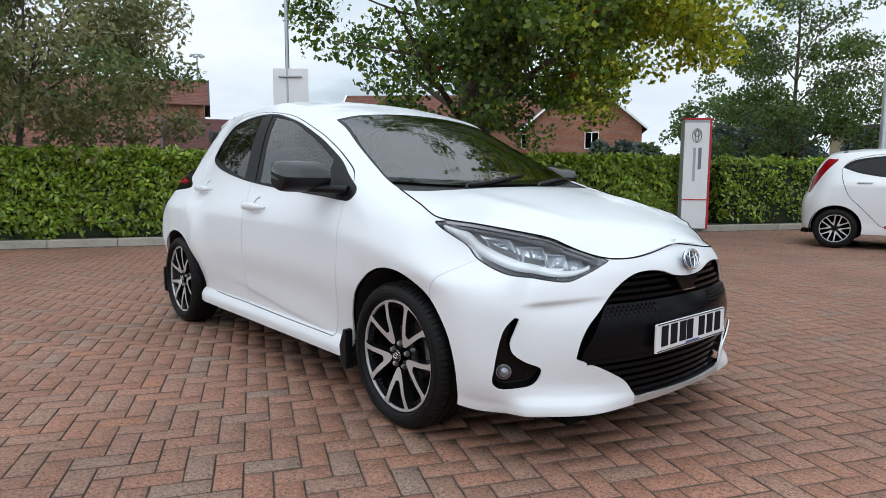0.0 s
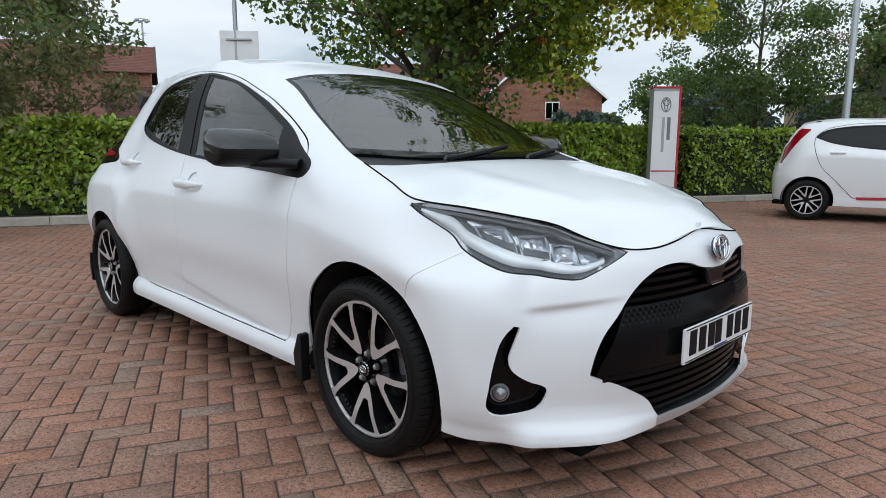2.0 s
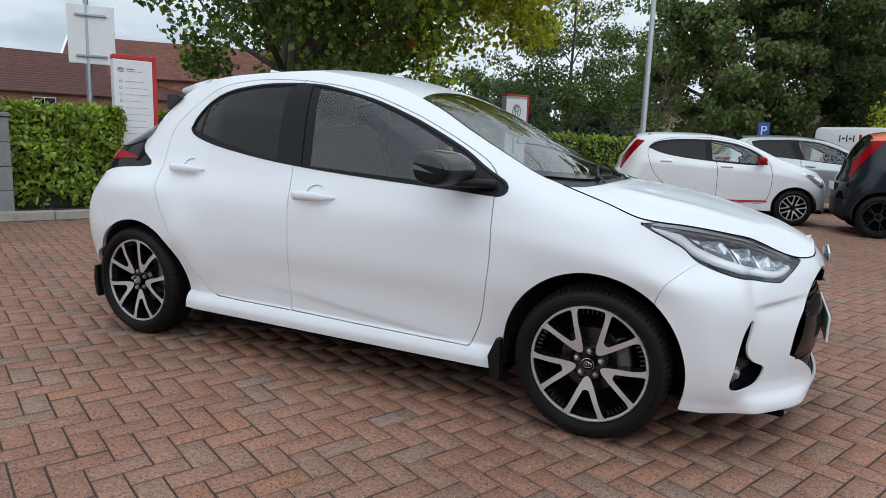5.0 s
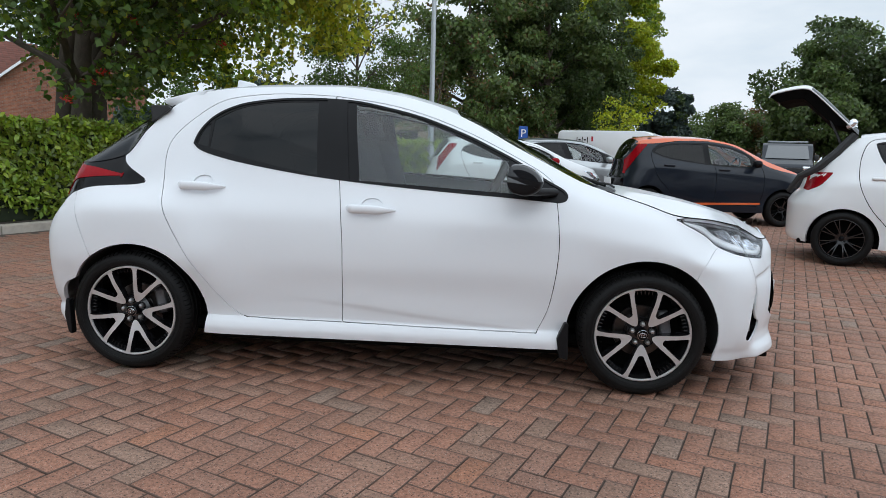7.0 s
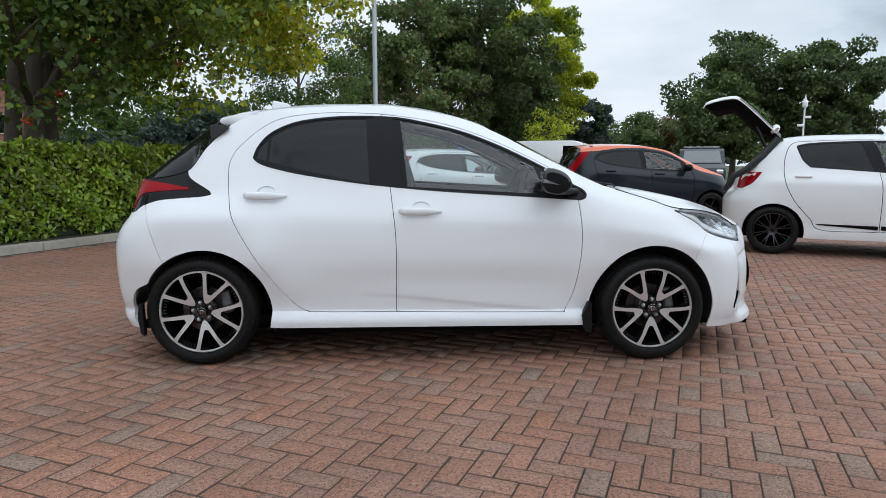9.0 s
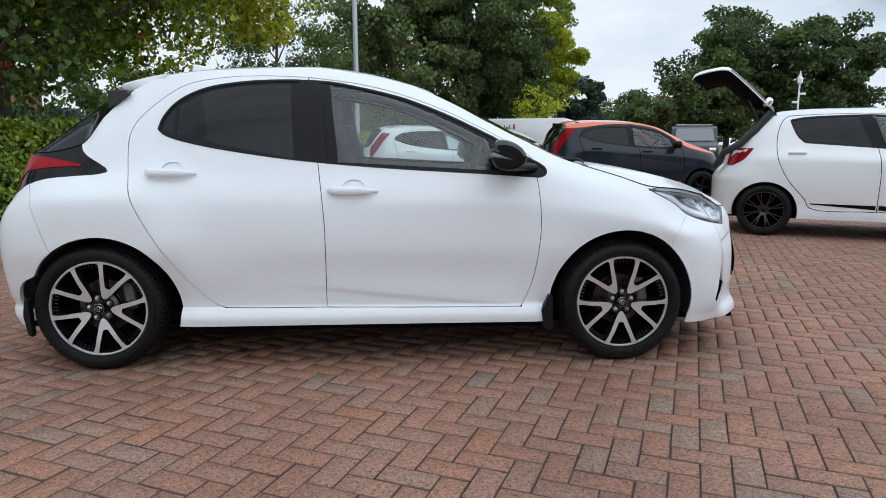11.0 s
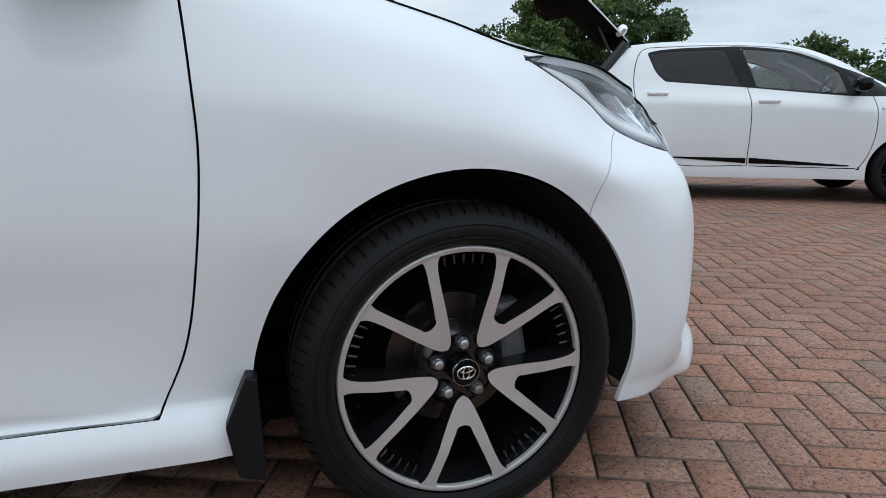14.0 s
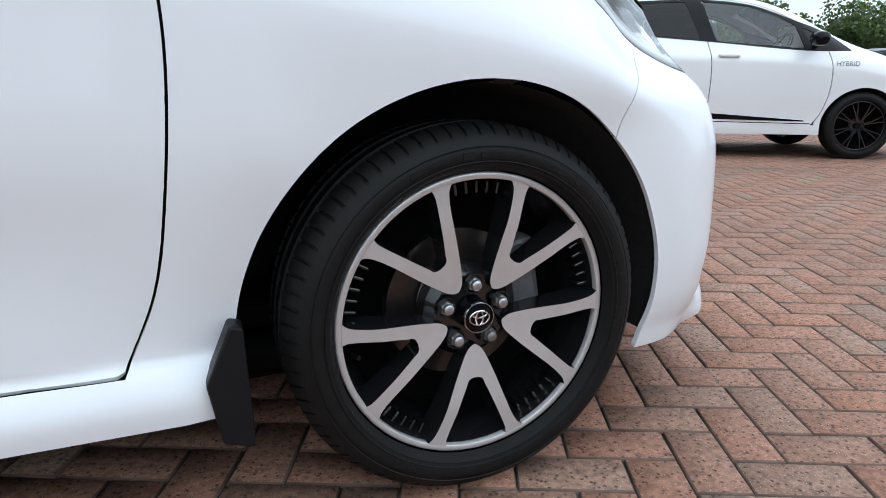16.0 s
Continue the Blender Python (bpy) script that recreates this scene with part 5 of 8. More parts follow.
def build_mirror(car, s):
    """Door mirror: gloss black shell with a lower cover, foot, indicator strip and glass."""
    mr = new("door_mirror")
    mr.parent = car
    mr["label"] = "gloss black door mirror with indicator strip"
    prof = smooth_poly([(-0.658, 1.107), (-0.673, 1.094, 1), (-0.682, 1.059), (-0.681, 1.015), (-0.663, 0.984), (-0.626, 0.970), (-0.589, 0.967), (-0.547, 0.984), (-0.524, 1.011), (-0.520, 1.032, 1), (-0.539, 1.065), (-0.568, 1.089), (-0.615, 1.107)], True, 4)
    V, F = [], []
    secs = ((-1.034, 0.66, -0.016), (-1.031, 0.82, -0.015), (-1.022, 0.92, -0.012), (-1.000, 0.975, -0.008), (-0.960, 1.0, -0.004), (-0.915, 1.0, 0.0), (-0.870, 0.99, 0.006), (-0.835, 0.95, 0.012), (-0.815, 0.84, 0.014), (-0.808, 0.60, 0.014))
    n = len(prof)
    for y, k, sx in secs:
        for (x, z) in prof:
            V.append((-0.605 + (x + 0.605) * (0.35 + 0.65 * k) + sx, y, 1.037 + (z - 1.037) * k))
    for i in range(len(secs) - 1):
        for k in range(n):
            F.append((i * n + k, i * n + (k + 1) % n, (i + 1) * n + (k + 1) % n, (i + 1) * n + k))
    F += [tuple(range(n)), tuple(range((len(secs) - 1) * n, len(secs) * n))]
    for (nm, mt, cuts) in (("mirror_shell", "mirror_black", ((-0.681, 1.057, -0.523, 1.032, 1),)),
                           ("mirror_band", "black_trim", ((-0.681, 1.056, -0.523, 1.031, -1), (-0.678, 1.049, -0.600, 1.021, 1))),
                           ("indicator", "fog_lens", ((-0.678, 1.048, -0.600, 1.020, -1), (-0.678, 1.030, -0.600, 1.0195, 1))),
                           ("mirror_base", "black_trim", ((-0.678, 1.029, -0.600, 1.0185, -1), (-0.678, 1.048, -0.600, 1.020, -1)))):
        bm = bmesh.new()
        vs = [bm.verts.new((p[0], s * abs(p[1]), p[2])) for p in V]
        for fc in F:
            bm.faces.new([vs[k] for k in fc])
        bmesh.ops.recalc_face_normals(bm, faces=bm.faces)
        for (x0, z0, x1, z1, keep) in cuts:
            no = Vector((-(z1 - z0), 0, x1 - x0)).normalized() * keep
            bmesh.ops.bisect_plane(bm, geom=list(bm.verts) + list(bm.edges) + list(bm.faces), plane_co=(x0, 0, z0), plane_no=no, clear_inner=True)
        part(nm, bm, M[mt], mr, "", True, 45)
    foot = tube([(-0.455, s * 0.765, 0.972), (-0.500, s * 0.80, 0.978), (-0.550, s * 0.86, 0.982), (-0.600, s * 0.91, 0.988)], [0.032, 0.030, 0.030, 0.026], 12)
    bmesh.ops.scale(foot, vec=(1, 1, 0.68), space=Matrix.Translation((0, 0, -0.978)), verts=foot.verts)
    part("mirror_foot", foot, M["black_trim"], mr, "", True, 60)
    part("mirror_glass", box(0.003, 0.170, 0.090, (-0.6650, s * 0.915, 1.045), 0.0), M["chrome"], mr)


def build_handle(car, S, x, z, s):
    """Door handle: a bar on two feet over a shallow cup."""
    h = new("door_handle")
    h.parent = car
    V, F = [], []
    n = 21
    for i in range(n):
        t = i / (n - 1)
        q = x - 0.122 + 0.244 * t
        p = surf(S, q, z)
        taper = 0.40 + 0.60 * min(1, t / 0.12) if t < 0.5 else 0.25 + 0.75 * min(1, (1 - t) / 0.35)
        out = 0.006 + 0.030 * min(1, t / 0.10, (1 - t) / 0.22)
        hh, th = 0.0225 * taper, 0.014 * taper
        zz = z - 0.004 * (t - 0.5)
        for k in range(10):
            a = 2 * math.pi * k / 10
            V.append((q, s * (p[1] + out + th * math.cos(a)), zz + hh * math.sin(a)))
    for i in range(n - 1):
        for k in range(10):
            q = (i * 10 + k, (i + 1) * 10 + k, (i + 1) * 10 + (k + 1) % 10, i * 10 + (k + 1) % 10)
            F.append(q if s < 0 else q[::-1])
    F += [tuple(range(10)), tuple(reversed(range(n * 10 - 10, n * 10)))]
    obj_from("handle_bar", V, F, M["white"], h)


def build_front(car, S, R):
    """Grille with bars, plate, badge, fog lamps and chrome strip."""
    ys = np.linspace(-0.56, 0.56, 41)

    def nose(z, back):
        zf = np.array([z])

        def f(y):
            w, xf = 0.855, float(S.xf(z))
            c = min(0.999, abs(y) / w)
            return HERO["xm_f"] + (xf - HERO["xm_f"]) * (1 - c * c) ** (1 / HERO["n_f"]) + float(SNOUT(z)) - 0.006 * c - back, z
        return f
    gr = new("grille")
    gr.parent = car
    def half(z):
        return float(np.interp(z, [0.225, 0.25, 0.30, 0.35, 0.39, 0.43, 0.54, 0.62, 0.668, 0.69], [0.33, 0.35, 0.395, 0.455, 0.540, 0.530, 0.465, 0.405, 0.33, 0.20]))

    # near-black sheet paints the shade behind the grille bars
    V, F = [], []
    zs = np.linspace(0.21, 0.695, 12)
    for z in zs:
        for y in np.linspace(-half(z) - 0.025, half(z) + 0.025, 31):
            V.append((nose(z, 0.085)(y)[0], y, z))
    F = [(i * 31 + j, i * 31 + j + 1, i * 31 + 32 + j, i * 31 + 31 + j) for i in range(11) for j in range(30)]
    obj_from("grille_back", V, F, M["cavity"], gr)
    for z, h, back in ((0.672, 0.010, 0.030), (0.648, 0.012, 0.034), (0.622, 0.012, 0.036), (0.597, 0.012, 0.036), (0.378, 0.016, 0.030), (0.350, 0.014, 0.034), (0.322, 0.014, 0.036), (0.294, 0.014, 0.036), (0.268, 0.014, 0.036), (0.246, 0.012, 0.032)):
        w = half(z) - 0.004
        band(nose(z, back), np.linspace(-w, w, 33), 0.030, h, M["black_grille"], "grille_bar", gr)
    # wide gloss band behind the plate, with small cells at its ends
    V, F = [], []
    zs = np.linspace(0.388, 0.582, 9)
    for z in zs:
        w = half(z) - 0.002
        for y in np.linspace(-w, w, 41):
            bow = 0.012 * math.sin(math.pi * (z - 0.388) / 0.194)
            V.append((nose(z, 0.030 - bow)(y)[0], y, z))
    F = [(i * 41 + j, i * 41 + j + 1, i * 41 + 42 + j, i * 41 + 41 + j) for i in range(8) for j in range(40)]
    obj_from("plate_panel", V, F, M["black_grille"], gr)
    cells = bmesh.new()
    for sg in (-1, 1):
        for i in range(14):
            for j in range(4):
                y = sg * (0.20 + 0.022 * i + (0.011 if j % 2 else 0))
                z = 0.572 - 0.013 * j
                if abs(y) > half(z) - 0.012:
                    continue
                x = nose(z, 0.030)(y)[0] + 0.006
                cells2 = box(0.008, 0.015, 0.008, (x, y, z), 0.0025)
                cells = merge(cells, cells2)
    part("grille_mesh", cells, M["black_trim"], gr)["kind"] = "stuff"
    tri = prism([(-0.085, 0.662), (0.085, 0.662), (0.045, 0.605), (-0.045, 0.605)], 0.03, 0.006)
    bmesh.ops.rotate(tri, cent=(0, 0, 0), matrix=Matrix.Rotation(radians(90), 3, "Z"), verts=tri.verts)
    bmesh.ops.translate(tri, vec=(0.810, 0, 0), verts=tri.verts)
    part("sensor_panel", tri, M["black_gloss"], gr)
    band(nose(0.606, 0.004), np.linspace(-0.045, 0.045, 5), 0.006, 0.004, M["chrome"], "sensor_trim", gr)
    band(nose(0.214, 0.014), np.linspace(-0.38, 0.38, 33), 0.05, 0.014, M["black_plastic"], "lower_lip", gr)
    for sg in (1,):
        pts = []
        for t in np.linspace(0, 1, 9):
            z = 0.236 + 0.15 * t
            y = sg * (half(z) - 0.006)
            pts.append((nose(z, 0.012)(y)[0], y, z))
        part("grille_side_trim", tube(pts, 0.006, 6), M["chrome"], gr)
    # number plate with plain bars for its characters
    pl = new("number_plate")
    pl.parent = car
    rot = Matrix.Rotation(radians(-3), 3, "Y")
    part("plate_board", box(0.010, 0.520, 0.111, (0.8340, 0, 0.446), 0.003), M["plate_white"], pl)
    for k, y in enumerate((-0.205, -0.140, -0.075, -0.022, 0.068, 0.133, 0.198)):
        part("plate_bar", box(0.0024, 0.046, 0.078, (0.8402, y, 0.452), 0.0008), M["ink"], pl)
    part("plate_border", merge(box(0.002, 0.508, 0.003, (0.8400, 0, 0.397)), box(0.002, 0.508, 0.003, (0.8400, 0, 0.4985))), M["ink"], pl)
    part("maker_bar", box(0.002, 0.10, 0.005, (0.8402, 0, 0.4035)), M["blue_ink"], pl)
    # badge: crossed oval rings on a dark blue dish
    bd = new("badge")
    bd.parent = car
    tilt = Matrix.Rotation(radians(-14), 4, "Y")

    def badge_part(nm, bm, mt):
        bmesh.ops.transform(bm, matrix=tilt, verts=bm.verts)
        bmesh.ops.translate(bm, vec=(0.812, 0, 0.722), verts=bm.verts)
        part(nm, bm, mt, bd, "", True, 50)
    dish = bmesh.new()
    bmesh.ops.create_uvsphere(dish, u_segments=32, v_segments=12, radius=1)
    bmesh.ops.scale(dish, vec=(0.010, 0.052, 0.037), verts=dish.verts)
    badge_part("badge_dish", dish, mat("badge_blue", (0.03, 0.07, 0.13), 0.15, 0.3, 10, 0.1, coat=1.0))
    for ry, rz, zo in ((0.054, 0.0385, 0.0), (0.017, 0.034, 0.0), (0.036, 0.014, 0.018)):
        badge_part("badge_ring", tube([(0.010, ry * math.cos(u), zo + rz * math.sin(u)) for u in np.linspace(0, 2 * math.pi, 40)], 0.0042, 8, False), M["chrome"])
    # fog lamp pockets
    for sg in (-1, 1):
        fg = new("fog_lamp")
        fg.parent = car
        fg["label"] = "round fog lamp in a gloss black surround"
        panel("fog_surround", (sg,), R["fog"], M["black_gloss"], fg, -0.036, -0.028)
        c = Vector(surf(S, 0.532, 0.342)) + Vector((-0.018, -0.014, 0))
        c.y *= sg
        ring = lathe([(0.0, -0.010), (0.014, -0.006), (0.022, 0.003), (0.0235, 0.010), (0.028, 0.010), (0.030, 0.03)], 28, "Y")
        bmesh.ops.rotate(ring, cent=(0, 0, 0), matrix=Matrix.Rotation(radians(48), 3, "Z"), verts=ring.verts)
        if sg > 0:
            bmesh.ops.scale(ring, vec=(1, -1, 1), verts=ring.verts)
            bmesh.ops.reverse_faces(ring, faces=ring.faces)
        bmesh.ops.translate(ring, vec=c, verts=ring.verts)
        part("fog_bulb", ring, M["fog_lens"], fg, "", True, 40)


hero = build_hero()

# ---- ground, paving, kerb ----
KO, KD, KN = Vector((-8.74, -1.24, 0)), Vector((0.4113, 0.9115, 0)).normalized(), Vector((0.9115, -0.4113, 0)).normalized()
K_TURN = math.degrees(math.atan2(KN.y, KN.x))


def kerb_at(s, off=0.0, z=0.0):
    """A point s metres along the kerb line, off metres towards the parking (minus: behind it)."""
    p = KO + KD * s + KN * off
    return Vector((p.x, p.y, z))


def fast_mesh(name, co, faces, material, smooth=False):
    """A mesh from numpy arrays: faces all with the same number of corners. material: one, or a list with an index array."""
    me = bpy.data.meshes.new(name)
    co, faces = np.asarray(co, np.float32), np.asarray(faces, np.int32)
    me.vertices.add(len(co))
    me.vertices.foreach_set("co", co.ravel())
    n, k = faces.shape
    me.loops.add(n * k)
    me.loops.foreach_set("vertex_index", faces.ravel())
    me.polygons.add(n)
    me.polygons.foreach_set("loop_start", np.arange(0, n * k, k, dtype=np.int32))
    if smooth:
        me.polygons.foreach_set("use_smooth", np.ones(n, bool))
    mats, idx = material if isinstance(material, tuple) else ([material], None)
    for m in mats:
        me.materials.append(m)
    if idx is not None:
        me.polygons.foreach_set("material_index", np.asarray(idx, np.int32))
    me.update(calc_edges=True)
    me.validate()
    return me


bmg = bmesh.new()
bmesh.ops.create_grid(bmg, x_segments=40, y_segments=40, size=900)
bmesh.ops.translate(bmg, vec=(0, 0, -0.06), verts=bmg.verts)
tagged(part("ground", bmg, M["ground"]), "grassy ground that reaches the horizon", "ground", kind="structure")
paving = part("pavement", box(60, 70, 0.04, (0, 0, 0), 0.0), M["sand"])
paving.matrix_world = pose(*kerb_at(14, 30, -0.0275), 0, 0, K_TURN)
tagged(paving, "red and brown clay brick paving laid in herringbone", "paving", kind="structure")

# ---- hedges ----
def leaf_quads(rng, P, N, length, width, fold=0.25, droop=0.3, spread=0.8, oval=False):
    """Pointed leaves at points P that face roughly along N."""
    n = len(P)
    d = rng.normal(size=(n, 3))
    nn = N + spread * rng.normal(size=(n, 3))
    nn /= np.linalg.norm(nn, axis=1, keepdims=True)
    d[:, 2] -= droop
    d -= nn * np.sum(d * nn, axis=1, keepdims=True)
    d /= np.linalg.norm(d, axis=1, keepdims=True) + 1e-9
    side = np.cross(nn, d)
    L = (length * rng.uniform(0.7, 1.3, n))[:, None]
    Wd = (width * rng.uniform(0.7, 1.3, n))[:, None]
    a, c = P, P + d * L
    if oval:
        at_ = lambda u, v: P + d * L * u + side * Wd * v + nn * (Wd * fold * abs(v) * 2 - L * 0.10 * u * u)
        co = np.stack([at_(0, 0), at_(0.22, 0.40), at_(0.62, 0.46), at_(1, 0), at_(0.62, -0.46), at_(0.22, -0.40)], 1).reshape(-1, 3)
        return co, np.arange(6 * n).reshape(n, 6)
    b = P + d * L * 0.45 + side * Wd * 0.5 + nn * Wd * fold
    e = P + d * L * 0.45 - side * Wd * 0.5 + nn * Wd * fold
    co = np.stack([a, b, c, e], 1).reshape(-1, 3)
    return co, np.arange(4 * n).reshape(n, 4)


LOBED = np.array([(0.0, 0.0), (0.08, 0.30), (0.38, 0.50), (0.58, 0.24), (1.0, 0.0), (0.58, -0.24), (0.38, -0.50), (0.08, -0.30)])


def leaf_lobed(rng, P, N, length, droop=0.5, spread=0.9):
    """Five-lobed leaves at points P that face roughly along N, a little folded and hanging."""
    n = len(P)
    d = rng.normal(size=(n, 3))
    nn = N + spread * rng.normal(size=(n, 3))
    nn /= np.linalg.norm(nn, axis=1, keepdims=True)
    d[:, 2] -= droop
    d -= nn * np.sum(d * nn, axis=1, keepdims=True)
    d /= np.linalg.norm(d, axis=1, keepdims=True) + 1e-9
    side = np.cross(nn, d)
    L = (length * rng.uniform(0.65, 1.3, n))[:, None, None]
    u, v = LOBED[None, :, :1], LOBED[None, :, 1:]
    co = P[:, None] + L * (d[:, None] * u + side[:, None] * v + nn[:, None] * (0.22 * np.abs(v) - 0.20 * u * u))
    k = len(LOBED)
    return co.reshape(-1, 3), np.arange(k * n).reshape(n, k)


def hedge(s0, s1, seed, h=1.42, depth=1.05, density=1300):
    """A clipped laurel hedge along the kerb: dark core with a skin of leaves."""
    rng = np.random.default_rng(seed)
    hd = thing("hedge", pose(*kerb_at((s0 + s1) / 2, -0.35 - depth / 2, 0.0)), "dense clipped laurel hedge behind a low kerb", "hedge")
    L = s1 - s0
    # near-black box: the shade between the leaves put into its colour
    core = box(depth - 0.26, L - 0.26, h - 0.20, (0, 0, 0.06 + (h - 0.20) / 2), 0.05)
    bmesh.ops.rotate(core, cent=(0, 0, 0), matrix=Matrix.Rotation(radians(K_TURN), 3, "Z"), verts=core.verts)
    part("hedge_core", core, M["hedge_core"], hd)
    faces = []
    kn, kd = np.array(KN), np.array(KD)

    def sheet(n, fu, normal):
        U = rng.uniform(-0.5, 0.5, n)
        Vv = rng.uniform(0, 1, n)
        faces.append((fu(U, Vv), np.tile(normal, (n, 1))))
    wob = lambda a, b: 0.05 * np.sin(a * 5.1 + b * 3.0) + 0.035 * np.sin(a * 11.0 + 1.7 + b * 9)
    zz = lambda v: 0.10 + (h - 0.10) * v ** 0.92
    sheet(int(L * h * density), lambda u, v: kn * (depth / 2 + wob(u * L, v * 3) - 0.03)[:, None] - kn * (0.10 * (1 - np.clip(v * 6, 0, 1)))[:, None] + kd * (u * L)[:, None] + np.array([0, 0, 1]) * zz(v)[:, None], kn + np.array([0, 0, 0.25]))
    sheet(int(L * depth * density * 0.75), lambda u, v: kn * ((v - 0.5) * depth)[:, None] + kd * (u * L)[:, None] + np.array([0, 0, 1]) * (h - 0.05 + wob(u * L, v * 2))[:, None], np.array([0, 0, 1.0]))
    for e, sg in ((0.5, 1), (-0.5, -1)):
        sheet(int(depth * h * density), lambda u, v, e=e, sg=sg: kn * (u * depth)[:, None] + kd * (e * L + sg * (wob(u * 3, v * 3) - 0.03))[:, None] + np.array([0, 0, 1]) * zz(v)[:, None], kd * sg)
    P = np.concatenate([f[0] for f in faces])
    N = np.concatenate([f[1] for f in faces])
    P = P - N * np.abs(rng.normal(0, 0.045, len(P)))[:, None]
    co, fc = leaf_quads(rng, P, N, 0.092, 0.046, 0.2, 0.2, 0.75, True)
    me = fast_mesh("hedge_leaves", co, fc, M["hedge_leaf"], False)
    ob = new("hedge_leaves", me)
    ob.parent = hd
    ob["kind"] = "stuff"
    return hd


hedge(-9.0, 4.22, 11)
hedge(4.84, 11.78, 12)
hedge(12.35, 23.5, 13, density=420)

bed = box(2.4, 36, 0.10, (0, 0, 0), 0.01)
bo = part("planting_bed", bed, M["soil"])
bo.matrix_world = pose(*kerb_at(8, -1.24, 0.035), 0, 0, K_TURN)
tagged(bo, "dark soil bed under the hedges", "soil", kind="structure")


# ---- trees ----
def branch_path(rng, a, d, length, bend, n=6):
    pts = [Vector(a)]
    d = Vector(d).normalized()
    for i in range(n):
        d = (d + Vector(rng.normal(0, bend, 3)) + Vector((0, 0, 0.04))).normalized()
        pts.append(pts[-1] + d * (length / n))
    return pts


def tree(name, at, label, height, crown_r, crown_z, squash, trunk_r, leaf_mats, leaf_n, leaf_size, seed, clumps=60, open_=0.35, limbs=9, fork=0.3, weights=None, pick=None, category="tree", clump_r=0.55, lean=(0.0, 0.0), low_cut=1.12, lobed=False, rise=0.25, slim=0.8, stems=(), berries=0):
    """A tapered trunk with limbs and twigs, and a crown of leaves in uneven clumps round the limbs' ends."""
    rng = np.random.default_rng(seed)
    t = thing(name, pose(*at), label, category)
    top = crown_z + crown_r * squash * 0.6
    trunk = branch_path(rng, (0, 0, -0.1), (0, 0, 1), top, 0.05, 8)
    wood = tube(trunk, [trunk_r * (1.25 if i == 0 else 1 - 0.85 * i / 8) for i in range(9)], 10)
    tips = []
    bms = []
    z0 = max(0.3, crown_z - crown_r * squash) * (1 - fork) + 0.05
    for i in range(limbs):
        k = (i + 0.5) / limbs
        base = trunk[min(8, max(1, int(1 + 6.5 * k)))].copy()
        base.z = max(base.z * 0.8, z0)
        a = i * 2.4 + rng.uniform(-0.4, 0.4)
        up = rise + 0.8 * k
        ln = crown_r * rng.uniform(0.75, 1.1) * (1.0 - 0.35 * k)
        p = branch_path(rng, base, (math.cos(a), math.sin(a), up), ln, 0.13)
        bms.append(tube(p, [trunk_r * 0.42 * (1 - 0.8 * j / 6) * (1 - 0.4 * k) for j in range(7)], 6))
        tips += p[3:]
        for j in range(3):
            q = branch_path(rng, p[2 + j], (math.cos(a + rng.uniform(-1.2, 1.2)), math.sin(a + rng.uniform(-1.2, 1.2)), rng.uniform(-0.1, 0.8)), ln * 0.5, 0.18, 4)
            bms.append(tube(q, [trunk_r * 0.16 * (1 - 0.75 * m / 4) for m in range(5)], 5))
            tips += q[2:]
    for dx, dy, r in stems:
        p = branch_path(rng, (dx, dy, -0.1), (dx * 0.12, dy * 0.12, 1), top * 0.9, 0.05, 8)
        bms.append(tube(p, [r * (1.2 if i == 0 else 1 - 0.8 * i / 8) for i in range(9)], 10))
    part("trunk", merge(wood, *bms), M["bark"], t, "", True, 60)
    C = []
    tips = np.array(tips)
    for i in range(clumps):
        if rng.random() < 0.5 and len(tips):
            c = tips[rng.integers(len(tips))] + rng.normal(0, 0.25 * crown_r * 0.4, 3)
        else:
            v = rng.normal(size=3)
            v /= np.linalg.norm(v)
            r = rng.uniform(0.45, 1.0) ** 0.6 * (1 + 0.22 * math.sin(v[0] * 5 + seed) * math.cos(v[1] * 4 + v[2] * 3))
            c = np.array([v[0] * crown_r * r, v[1] * crown_r * r, crown_z + v[2] * crown_r * squash * r])
        C.append(c)
    C = np.array(C)
    if not lobed:
        gap = np.sort(np.linalg.norm(C[:, None] - C[None], axis=2), axis=1)[:, 3]
        C = C[gap < 1.7 * np.median(gap)]
    C[:, :2] += np.array(lean) * np.clip((C[:, 2:3] - 1.5) / 2.0, 0.2, 1.0)
    per = rng.multinomial(leaf_n, rng.dirichlet(np.ones(len(C)) * 4))
    N = [rng.normal(size=(k, 3)) for k in per]
    N = [v * np.minimum(1.0, (1.55 + 0.25 * rng.random((len(v), 1))) / (np.linalg.norm(v, axis=1, keepdims=True) + 1e-6)) for v in N]
    P = np.concatenate([c + v * clump_r * crown_r * 0.32 * np.array([1, 1, 0.62]) for c, v in zip(C, N)])
    out = P - np.array([0, 0, crown_z])
    out /= np.linalg.norm(out, axis=1, keepdims=True) + 1e-6
    keep = P[:, 2] > max(0.25, crown_z - crown_r * squash * low_cut) + 0.35 * np.sin(P[:, 0] * 1.7) * np.cos(P[:, 1] * 1.9)
    P, out = P[keep], out[keep]
    face = out * 0.5 + np.array([0, 0, 0.35])
    co, fc = leaf_lobed(rng, P, face, leaf_size) if lobed else leaf_quads(rng, P, face, leaf_size, leaf_size * slim, 0.12, 0.5, 0.9)
    idx = None
    if pick is not None:
        idx = pick(rng, P)
    elif len(leaf_mats) > 1:
        cl = np.repeat(rng.choice(len(leaf_mats), len(C), p=weights), per)[keep]
        sw = rng.random(len(P)) < 0.15
        idx = np.where(sw, rng.integers(0, len(leaf_mats), len(P)), cl)
